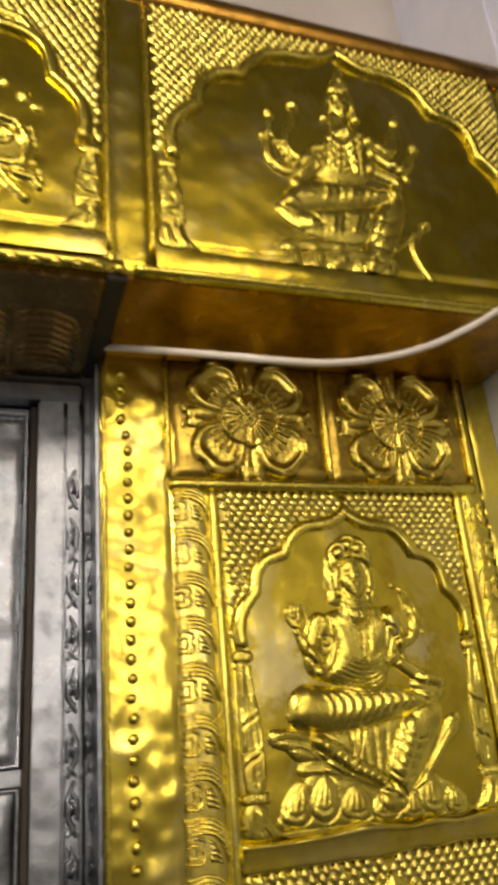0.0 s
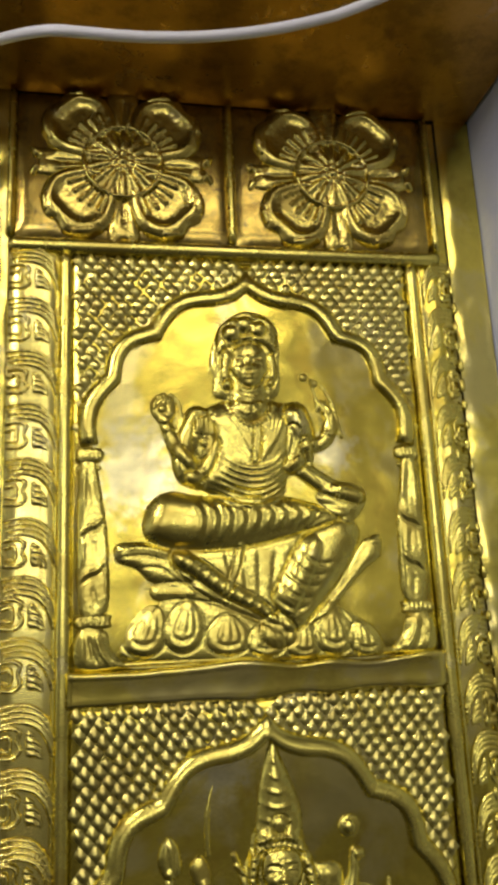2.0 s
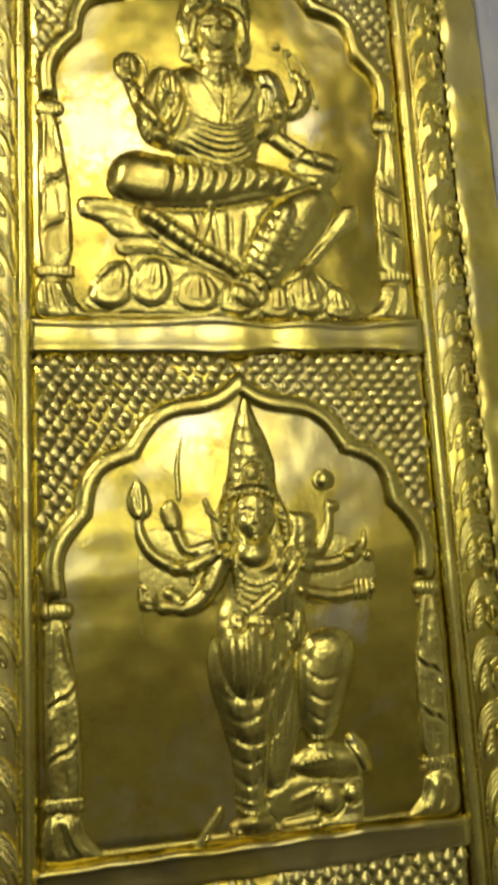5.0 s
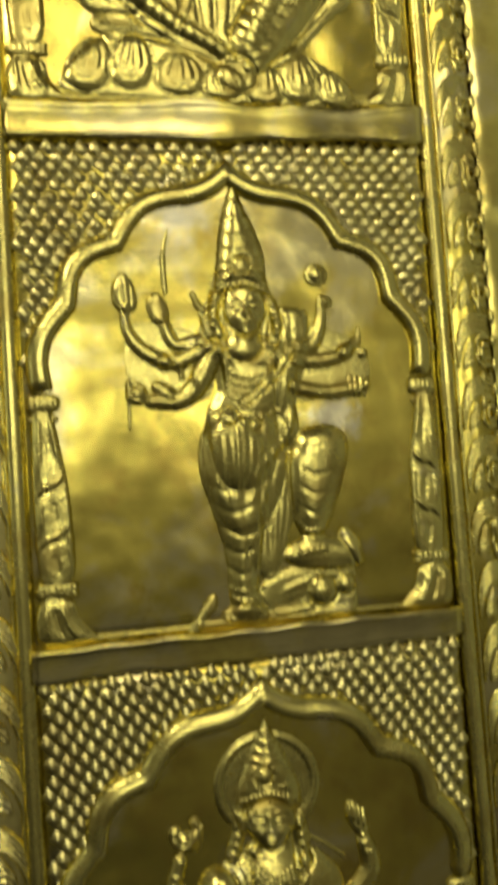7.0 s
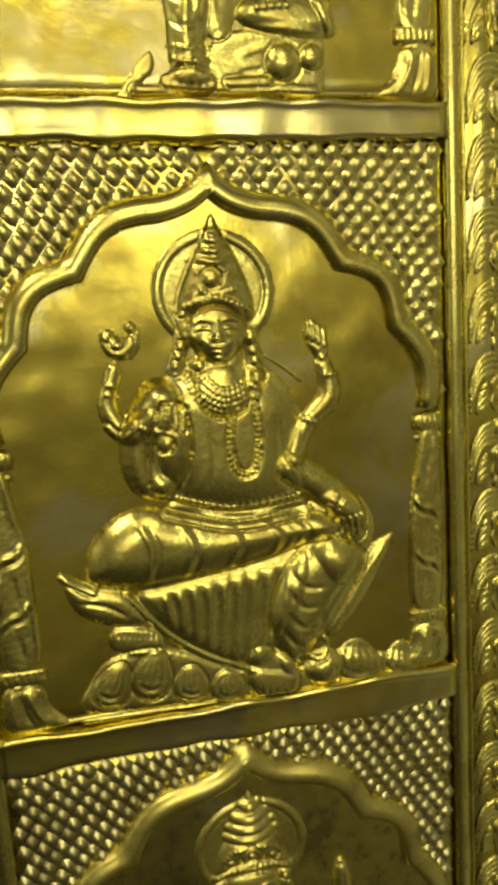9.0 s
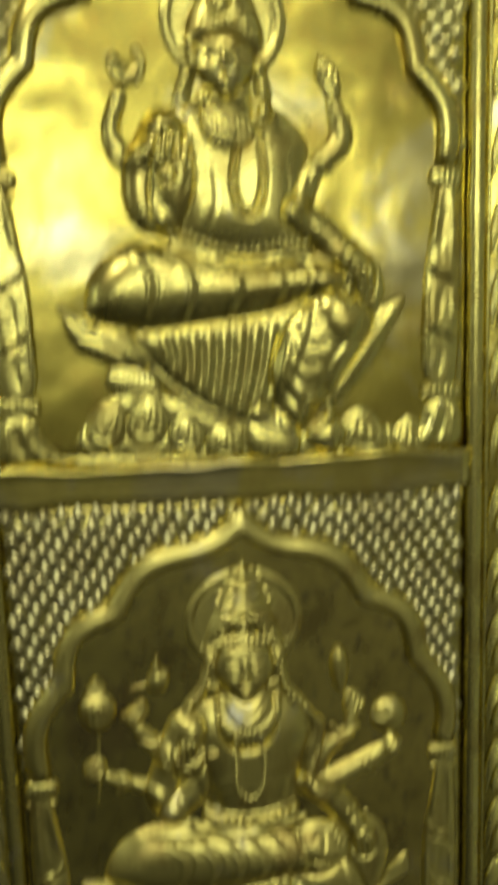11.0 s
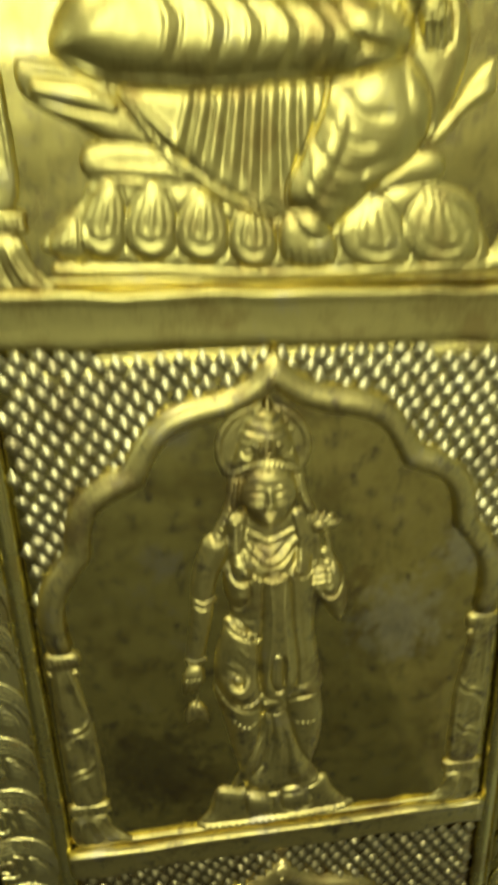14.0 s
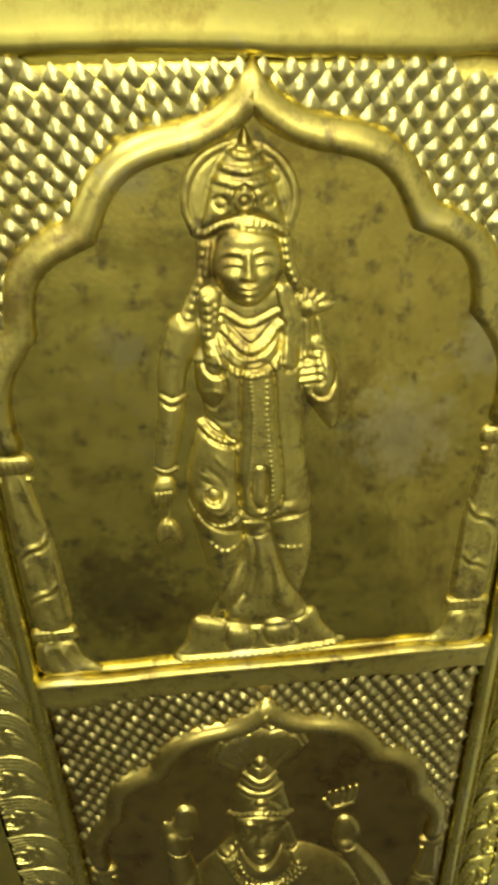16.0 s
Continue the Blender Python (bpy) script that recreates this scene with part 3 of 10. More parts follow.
    s.chase([(0.1187, 1.8097), (0.1202, 1.7918), (0.1224, 1.7702)], 0.00202, -0.00090)
    s.chase([(0.1309, 1.8092), (0.1307, 1.7913), (0.1300, 1.7698)], 0.00204, -0.00090)
    s.chase([(0.1431, 1.8088), (0.1413, 1.7909), (0.1376, 1.7695)], 0.00206, -0.00090)
    s.chase([(0.1555, 1.8084), (0.1519, 1.7905), (0.1453, 1.7691)], 0.00207, -0.00090)
    s.rod([(0.0757, 1.8021, 0.0077), (0.0880, 1.7939, 0.0073), (0.1073, 1.7798, 0.0064), (0.1267, 1.7688, 0.0055), (0.1403, 1.7589, 0.0042)], 0.70, 0.70, 0.0007)
    s.chase([(0.0728, 1.7972), (0.0769, 1.8021), (0.0813, 1.8063)], 0.00102, 0.00070)
    s.chase([(0.0785, 1.7933), (0.0826, 1.7982), (0.0871, 1.8023)], 0.00102, 0.00070)
    s.chase([(0.0843, 1.7893), (0.0884, 1.7942), (0.0929, 1.7984)], 0.00102, 0.00070)
    s.chase([(0.0901, 1.7854), (0.0942, 1.7903), (0.0987, 1.7944)], 0.00102, 0.00070)
    s.chase([(0.0959, 1.7815), (0.1000, 1.7863), (0.1045, 1.7904)], 0.00103, 0.00070)
    s.chase([(0.1016, 1.7775), (0.1058, 1.7824), (0.1104, 1.7865)], 0.00103, 0.00070)
    s.chase([(0.1074, 1.7736), (0.1116, 1.7784), (0.1162, 1.7825)], 0.00103, 0.00070)
    s.chase([(0.1132, 1.7697), (0.1174, 1.7745), (0.1220, 1.7786)], 0.00103, 0.00070)
    s.chase([(0.1190, 1.7657), (0.1232, 1.7705), (0.1278, 1.7746)], 0.00103, 0.00070)
    s.chase([(0.1248, 1.7618), (0.1290, 1.7666), (0.1337, 1.7706)], 0.00104, 0.00070)
    s.chase([(0.1306, 1.7578), (0.1348, 1.7626), (0.1395, 1.7667)], 0.00104, 0.00070)
    s.rod([(0.1182, 1.8085, 0.0037), (0.1125, 1.7901, 0.0032), (0.1055, 1.7748, 0.0017)], 0.80, 0.70, 0.0007)
    s.chase([(0.1182, 1.8085), (0.1116, 1.7882), (0.1055, 1.7748)], 0.00081, -0.00060)
    s.pad([(0.1721, 1.8250), (0.1950, 1.8305), (0.2083, 1.8189), (0.1996, 1.7966), (0.1818, 1.7733), (0.1601, 1.7517), (0.1477, 1.7492), (0.1417, 1.7627), (0.1392, 1.7752), (0.1475, 1.7914), (0.1585, 1.8095)], 0.0095, 0.0177, 0.70, 0.0012)
    s.chase([(0.1564, 1.8096), (0.1657, 1.7991), (0.1762, 1.7947), (0.1865, 1.7967)], 0.00174, -0.00100)
    s.chase([(0.1578, 1.8051), (0.1679, 1.7950), (0.1794, 1.7914)], 0.00124, 0.00050)
    s.chase([(0.1514, 1.8017), (0.1606, 1.7913), (0.1711, 1.7869), (0.1813, 1.7889)], 0.00173, -0.00100)
    s.chase([(0.1527, 1.7972), (0.1628, 1.7872), (0.1742, 1.7836)], 0.00124, 0.00050)
    s.chase([(0.1464, 1.7939), (0.1556, 1.7836), (0.1660, 1.7792), (0.1761, 1.7811)], 0.00172, -0.00100)
    s.chase([(0.1477, 1.7895), (0.1578, 1.7795), (0.1691, 1.7759)], 0.00123, 0.00050)
    s.chase([(0.1414, 1.7862), (0.1506, 1.7759), (0.1610, 1.7715), (0.1710, 1.7734)], 0.00171, -0.00100)
    s.chase([(0.1428, 1.7818), (0.1528, 1.7719), (0.1640, 1.7682)], 0.00122, 0.00050)
    s.chase([(0.1365, 1.7785), (0.1457, 1.7683), (0.1560, 1.7639), (0.1659, 1.7658)], 0.00170, -0.00100)
    s.chase([(0.1379, 1.7741), (0.1479, 1.7643), (0.1590, 1.7606)], 0.00121, 0.00050)
    s.chase([(0.1317, 1.7709), (0.1408, 1.7608), (0.1510, 1.7564), (0.1609, 1.7582)], 0.00169, -0.00100)
    s.chase([(0.1330, 1.7666), (0.1430, 1.7568), (0.1541, 1.7531)], 0.00121, 0.00050)
    s.chase([(0.1268, 1.7634), (0.1359, 1.7533), (0.1461, 1.7489), (0.1559, 1.7507)], 0.00168, -0.00100)
    s.chase([(0.1282, 1.7591), (0.1381, 1.7494), (0.1491, 1.7457)], 0.00120, 0.00050)
    s.pad([(0.1309, 1.7563), (0.1417, 1.7627), (0.1541, 1.7535), (0.1542, 1.7420), (0.1418, 1.7374), (0.1302, 1.7441)], 0.0036, 0.0064, 0.70, 0.0008)
    s.chase([(0.1334, 1.7447), (0.1347, 1.7385)], 0.00080, -0.00060)
    s.chase([(0.1378, 1.7444), (0.1391, 1.7383)], 0.00080, -0.00060)
    s.chase([(0.1422, 1.7442), (0.1435, 1.7380)], 0.00080, -0.00060)
    s.chase([(0.1466, 1.7439), (0.1478, 1.7378)], 0.00080, -0.00060)
    s.pad([(0.0489, 1.8267), (0.0538, 1.8417), (0.0691, 1.8502), (0.0939, 1.8463), (0.1432, 1.8468), (0.1815, 1.8375), (0.1990, 1.8321), (0.1847, 1.8237), (0.1581, 1.8160), (0.1247, 1.8091), (0.0845, 1.8077), (0.0641, 1.8104), (0.0518, 1.8163)], 0.0110, 0.0179, 0.70, 0.0013)
    s.chase([(0.0833, 1.8441), (0.0901, 1.8302), (0.0863, 1.8120)], 0.00185, 0.00100)
    s.chase([(0.0886, 1.8440), (0.0949, 1.8301), (0.0910, 1.8118)], 0.00121, -0.00080)
    s.chase([(0.0930, 1.8433), (0.0998, 1.8305), (0.0959, 1.8134)], 0.00186, 0.00100)
    s.chase([(0.0982, 1.8432), (0.1046, 1.8304), (0.1007, 1.8133)], 0.00122, -0.00080)
    s.chase([(0.1027, 1.8424), (0.1095, 1.8309), (0.1056, 1.8149)], 0.00187, 0.00100)
    s.chase([(0.1079, 1.8423), (0.1144, 1.8307), (0.1104, 1.8147)], 0.00122, -0.00080)
    s.chase([(0.1124, 1.8416), (0.1193, 1.8312), (0.1153, 1.8164)], 0.00188, 0.00100)
    s.chase([(0.1177, 1.8414), (0.1242, 1.8311), (0.1202, 1.8162)], 0.00123, -0.00080)
    s.chase([(0.1222, 1.8407), (0.1291, 1.8315), (0.1252, 1.8179)], 0.00189, 0.00100)
    s.chase([(0.1275, 1.8406), (0.1341, 1.8314), (0.1301, 1.8177)], 0.00124, -0.00080)
    s.chase([(0.1321, 1.8398), (0.1391, 1.8319), (0.1351, 1.8194)], 0.00190, 0.00100)
    s.chase([(0.1374, 1.8397), (0.1440, 1.8317), (0.1400, 1.8192)], 0.00124, -0.00080)
    s.chase([(0.1420, 1.8390), (0.1491, 1.8322), (0.1451, 1.8209)], 0.00191, 0.00100)
    s.chase([(0.1474, 1.8388), (0.1541, 1.8321), (0.1500, 1.8207)], 0.00125, -0.00080)
    s.chase([(0.1519, 1.8381), (0.1591, 1.8325), (0.1551, 1.8224)], 0.00192, 0.00100)
    s.chase([(0.1574, 1.8380), (0.1642, 1.8324), (0.1601, 1.8222)], 0.00126, -0.00080)
    s.chase([(0.1619, 1.8372), (0.1693, 1.8329), (0.1653, 1.8239)], 0.00193, 0.00100)
    s.chase([(0.1674, 1.8371), (0.1743, 1.8327), (0.1703, 1.8238)], 0.00127, -0.00080)
    s.chase([(0.0542, 1.8198), (0.0689, 1.8118), (0.0886, 1.8119)], 0.00156, -0.00060)
    s.pad([(0.1948, 1.8549), (0.2119, 1.8511), (0.2143, 1.8384), (0.2019, 1.8245), (0.1885, 1.8290), (0.1751, 1.8444)], 0.0050, 0.0095, 0.70, 0.0008)
    s.pad([(0.1082, 1.9168), (0.1261, 1.9211), (0.1515, 1.9167), (0.1706, 1.9105), (0.1769, 1.8938), (0.1634, 1.8725), (0.1547, 1.8557), (0.1473, 1.8442), (0.1020, 1.8461), (0.0878, 1.8563), (0.0934, 1.8777), (0.0899, 1.8946), (0.0912, 1.9082)], 0.0095, 0.0218, 0.70, 0.0008)
    s.rod([(0.1623, 1.8682, 0.0073), (0.1838, 1.8526, 0.0074), (0.2078, 1.8436, 0.0065)], 0.75, 0.70, 0.0007)
    s.string([(0.1945, 1.8515), (0.1903, 1.8415)], 0.00173, 0.80)
    s.chase([(0.1716, 1.8617), (0.1898, 1.8465)], 0.00128, -0.00050)
    s.rod([(0.1638, 1.9061, 0.0109), (0.1697, 1.8895, 0.0094), (0.1652, 1.8746, 0.0079), (0.1578, 1.8658, 0.0059)], 0.80, 0.70, 0.0007)
    s.chase([(0.1048, 1.8750), (0.1234, 1.8655), (0.1427, 1.8677), (0.1590, 1.8836)], 0.00165, 0.00120)
    s.chase([(0.1047, 1.8725), (0.1233, 1.8630), (0.1426, 1.8652), (0.1588, 1.8811)], 0.00099, -0.00090)
    s.chase([(0.1030, 1.8705), (0.1232, 1.8609), (0.1425, 1.8631), (0.1595, 1.8789)], 0.00164, 0.00120)
    s.chase([(0.1029, 1.8680), (0.1231, 1.8584), (0.1423, 1.8606), (0.1594, 1.8764)], 0.00098, -0.00090)
    s.chase([(0.1011, 1.8659), (0.1230, 1.8564), (0.1422, 1.8585), (0.1601, 1.8742)], 0.00164, 0.00120)
    s.chase([(0.1010, 1.8634), (0.1228, 1.8539), (0.1421, 1.8560), (0.1599, 1.8717)], 0.00098, -0.00090)
    s.chase([(0.0993, 1.8614), (0.1227, 1.8518), (0.1420, 1.8539), (0.1606, 1.8695)], 0.00163, 0.00120)
    s.chase([(0.0992, 1.8589), (0.1226, 1.8493), (0.1418, 1.8514), (0.1605, 1.8670)], 0.00098, -0.00090)
    s.chase([(0.0975, 1.8569), (0.1225, 1.8473), (0.1417, 1.8493), (0.1612, 1.8649)], 0.00163, 0.00120)
    s.chase([(0.0974, 1.8544), (0.1224, 1.8448), (0.1416, 1.8468), (0.1610, 1.8623)], 0.00098, -0.00090)
    s.chase([(0.0957, 1.8524), (0.1223, 1.8428), (0.1415, 1.8448), (0.1617, 1.8602)], 0.00162, 0.00120)
    s.chase([(0.0956, 1.8500), (0.1222, 1.8403), (0.1413, 1.8423), (0.1616, 1.8577)], 0.00097, -0.00090)
    s.chase([(0.0939, 1.8480), (0.1221, 1.8383), (0.1412, 1.8402), (0.1623, 1.8556)], 0.00162, 0.00120)
    s.chase([(0.0939, 1.8455), (0.1220, 1.8358), (0.1411, 1.8378), (0.1621, 1.8530)], 0.00097, -0.00090)
    s.chase([(0.1071, 1.9116), (0.1206, 1.8935), (0.1304, 1.8721)], 0.00125, 0.00090)
    s.chase([(0.1547, 1.9114), (0.1482, 1.8898), (0.1344, 1.8687)], 0.00129, 0.00090)
    s.chase([(0.1112, 1.9098), (0.1235, 1.8934), (0.1304, 1.8721)], 0.00126, 0.00090)
    s.chase([(0.1512, 1.9114), (0.1457, 1.8898), (0.1344, 1.8687)], 0.00129, 0.00090)
    s.chase([(0.1153, 1.9081), (0.1264, 1.8934), (0.1304, 1.8721)], 0.00126, 0.00090)
    s.chase([(0.1478, 1.9114), (0.1431, 1.8898), (0.1344, 1.8687)], 0.00129, 0.00090)
    s.chase([(0.1195, 1.9063), (0.1294, 1.8934), (0.1304, 1.8721)], 0.00126, 0.00090)
    s.chase([(0.1443, 1.9114), (0.1406, 1.8898), (0.1344, 1.8687)], 0.00128, 0.00090)
    s.rod([(0.1331, 1.9093, 0.0034), (0.1338, 1.8899, 0.0034), (0.1312, 1.8709, 0.0029)], 0.80, 0.70, 0.0007)
    s.chase([(0.1331, 1.9093), (0.1338, 1.8899), (0.1312, 1.8709)], 0.00076, -0.00070)
    s.pad([(0.1567, 1.8961), (0.1652, 1.8939), (0.1628, 1.8767), (0.1550, 1.8683)], 0.0020, 0.0039, 0.70, 0.0008)
    s.rod([(0.0898, 1.9039, 0.0095), (0.0797, 1.8821, 0.0089), (0.0807, 1.8634, 0.0084), (0.0882, 1.8563, 0.0060)], 0.85, 0.70, 0.0007)
    s.rod([(0.0854, 1.8588, 0.0070), (0.0955, 1.8693, 0.0061), (0.1010, 1.8839, 0.0052)], 0.80, 0.70, 0.0007)
    s.pad([(0.0855, 1.8854), (0.0877, 1.9022), (0.0985, 1.9047), (0.1038, 1.8923), (0.0983, 1.8777), (0.0899, 1.8728)], 0.0040, 0.0061, 0.70, 0.0008)
    s.rod([(0.0894, 1.8925, 0.0024), (0.0890, 1.9061, 0.0018)], 0.80, 0.85, 0.0005)
    s.rod([(0.0931, 1.8920, 0.0024), (0.0927, 1.9056, 0.0018)], 0.80, 0.85, 0.0005)
    s.rod([(0.0968, 1.8916, 0.0024), (0.0964, 1.9052, 0.0018)], 0.80, 0.85, 0.0005)
    s.rod([(0.1005, 1.8911, 0.0024), (0.1002, 1.9047, 0.0018)], 0.80, 0.85, 0.0005)
    s.rod([(0.0938, 1.8844, 0.0033), (0.0942, 1.8844, 0.0033)], 0.80, 0.70, 0.0007)
    s.string([(0.0834, 1.8716), (0.0945, 1.8619)], 0.00183, 0.80)
    s.rod([(0.0846, 1.8704, 0.0061), (0.0731, 1.8813, 0.0051), (0.0671, 1.8999, 0.0051)], 0.80, 0.70, 0.0007)
    s.string([(0.0654, 1.8940), (0.0735, 1.8956)], 0.00162, 0.80)
    s.string([(0.0699, 1.8797), (0.0781, 1.8846)], 0.00161, 0.80)
    s.pad([(0.0557, 1.9160), (0.0645, 1.9233), (0.0734, 1.9185), (0.0738, 1.9040), (0.0655, 1.8982), (0.0575, 1.9050)], 0.0040, 0.0049, 0.70, 0.0008)
    s.rod([(0.0585, 1.9118, 0.0020), (0.0602, 1.9177, 0.0016)], 0.80, 0.85, 0.0005)
    s.rod([(0.0622, 1.9130, 0.0020), (0.0639, 1.9190, 0.0016)], 0.80, 0.85, 0.0005)
    s.rod([(0.0659, 1.9143, 0.0020), (0.0677, 1.9203, 0.0016)], 0.80, 0.85, 0.0005)
    s.rod([(0.0696, 1.9156, 0.0020), (0.0714, 1.9216, 0.0016)], 0.80, 0.85, 0.0005)
    s.rod([(0.0644, 1.9105, 0.0037), (0.0648, 1.9105, 0.0037)], 0.80, 0.70, 0.0007)
    s.rod([(0.0710, 1.9220, 0.0014), (0.0762, 1.9168, 0.0016), (0.0783, 1.9057, 0.0016), (0.0751, 1.8939, 0.0013)], 0.90, 0.70, 0.0007)
    s.rod([(0.1690, 1.8801, 0.0049), (0.1850, 1.8859, 0.0060), (0.1914, 1.9016, 0.0061), (0.1853, 1.9139, 0.0040)], 0.80, 0.70, 0.0007)
    s.rod([(0.1815, 1.9095, 0.0019), (0.1808, 1.9193, 0.0015)], 0.80, 0.85, 0.0005)
    s.rod([(0.1853, 1.9082, 0.0019), (0.1847, 1.9179, 0.0015)], 0.80, 0.85, 0.0005)
    s.rod([(0.1892, 1.9069, 0.0019), (0.1885, 1.9166, 0.0016)], 0.80, 0.85, 0.0005)
    s.string([(0.1829, 1.8929), (0.1932, 1.8902)], 0.00174, 0.80)
    s.rod([(0.1721, 1.9358, 0.0035), (0.1725, 1.9358, 0.0035)], 0.80, 0.70, 0.0007)
    s.rod([(0.1797, 1.9313, 0.0035), (0.1801, 1.9313, 0.0035)], 0.80, 0.70, 0.0007)
    s.rod([(0.1779, 1.9335, 0.0015), (0.1804, 1.9202, 0.0014), (0.1825, 1.9113, 0.0019)], 0.90, 0.70, 0.0007)
    s.rod([(0.1855, 1.9300, 0.0015), (0.1933, 1.9148, 0.0017), (0.1979, 1.8945, 0.0015), (0.2000, 1.8884, 0.0010)], 0.90, 0.70, 0.0007)
    s.rod([(0.1986, 1.8901, 0.0025), (0.1991, 1.8901, 0.0025)], 0.80, 0.70, 0.0007)
    s.rod([(0.1702, 1.8852, 0.0040), (0.1726, 1.8757, 0.0040), (0.1734, 1.8689, 0.0025)], 0.80, 0.70, 0.0007)
    s.pad([(0.1002, 1.9487), (0.1061, 1.9711), (0.1160, 1.9804), (0.1473, 1.9809), (0.1545, 1.9673), (0.1542, 1.9469), (0.1490, 1.9184), (0.1049, 1.9185), (0.1029, 1.9333)], 0.0040, 0.0093, 0.70, 0.0008)
    s.chase([(0.1030, 1.9554), (0.0997, 1.9377), (0.1067, 1.9220)], 0.00110, 0.00060)
    s.chase([(0.1042, 1.9536), (0.1023, 1.9377), (0.1092, 1.9220)], 0.00110, 0.00060)
    s.chase([(0.1054, 1.9519), (0.1048, 1.9377), (0.1117, 1.9220)], 0.00110, 0.00060)
    s.chase([(0.1066, 1.9501), (0.1073, 1.9377), (0.1143, 1.9220)], 0.00110, 0.00060)
    s.chase([(0.1078, 1.9483), (0.1099, 1.9377), (0.1168, 1.9220)], 0.00110, 0.00060)
    s.rod([(0.1297, 1.9334, 0.0128), (0.1287, 1.9137, 0.0146)], 0.35, 0.70, 0.0007)
    s.chase([(0.1179, 1.9272), (0.1291, 1.9228), (0.1418, 1.9281)], 0.00136, 0.00090)
    s.chase([(0.1168, 1.9224), (0.1289, 1.9171), (0.1424, 1.9233)], 0.00135, 0.00090)
    s.chase([(0.1158, 1.9176), (0.1286, 1.9115), (0.1430, 1.9184)], 0.00135, 0.00090)
    s.chase([(0.1147, 1.9128), (0.1283, 1.9059), (0.1436, 1.9136)], 0.00135, 0.00090)
    s.visage(0.1302, 1.9449, 0.0155, 0.0196, 0.0095, -0.08, 0.55)
    s.rod([(0.1139, 1.9519, 0.0044), (0.1116, 1.9377, 0.0039), (0.1137, 1.9272, 0.0034)], 0.80, 0.70, 0.0007)
    s.rod([(0.1127, 1.9290, 0.0044), (0.1131, 1.9290, 0.0044)], 0.80, 0.70, 0.0007)
    s.rod([(0.1474, 1.9504, 0.0035), (0.1484, 1.9379, 0.0035), (0.1453, 1.9290, 0.0030)], 0.80, 0.70, 0.0007)
    s.rod([(0.1452, 1.9308, 0.0035), (0.1456, 1.9308, 0.0035)], 0.80, 0.70, 0.0007)
    s.pad([(0.1062, 1.9528), (0.1061, 1.9707), (0.1151, 1.9817), (0.1267, 1.9884), (0.1380, 1.9877), (0.1483, 1.9823), (0.1538, 1.9714), (0.1510, 1.9532), (0.1418, 1.9594), (0.1311, 1.9620), (0.1185, 1.9591)], 0.0060, 0.0093, 0.60, 0.0008)
    s.rod([(0.1174, 1.9690, 0.0079), (0.1178, 1.9690, 0.0079)], 0.70, 0.70, 0.0007)
    s.rod([(0.1277, 1.9769, 0.0075), (0.1281, 1.9769, 0.0075)], 0.70, 0.70, 0.0007)
    s.rod([(0.1379, 1.9730, 0.0070), (0.1384, 1.9730, 0.0070)], 0.60, 0.70, 0.0007)
    s.rod([(0.1289, 1.9656, 0.0045), (0.1293, 1.9656, 0.0045)], 0.60, 0.70, 0.0007)
    s.chase([(0.1081, 1.9554), (0.1185, 1.9609), (0.1312, 1.9638), (0.1428, 1.9612), (0.1511, 1.9550)], 0.00170, 0.00120)
    s.string([(0.1090, 1.9581), (0.1195, 1.9636), (0.1313, 1.9661), (0.1429, 1.9639), (0.1505, 1.9586)], 0.00136, 0.80)
    s.chase([(0.1431, 1.9831), (0.1505, 1.9741), (0.1497, 1.9604)], 0.00176, 0.00100)
    s.string([(0.1115, 1.9159), (0.1185, 1.9029), (0.1291, 1.8964), (0.1414, 1.9036), (0.1480, 1.9149)], 0.00168, 0.80)
    s.string([(0.1133, 1.9194), (0.1285, 1.9089), (0.1456, 1.9193)], 0.00135, 0.70)


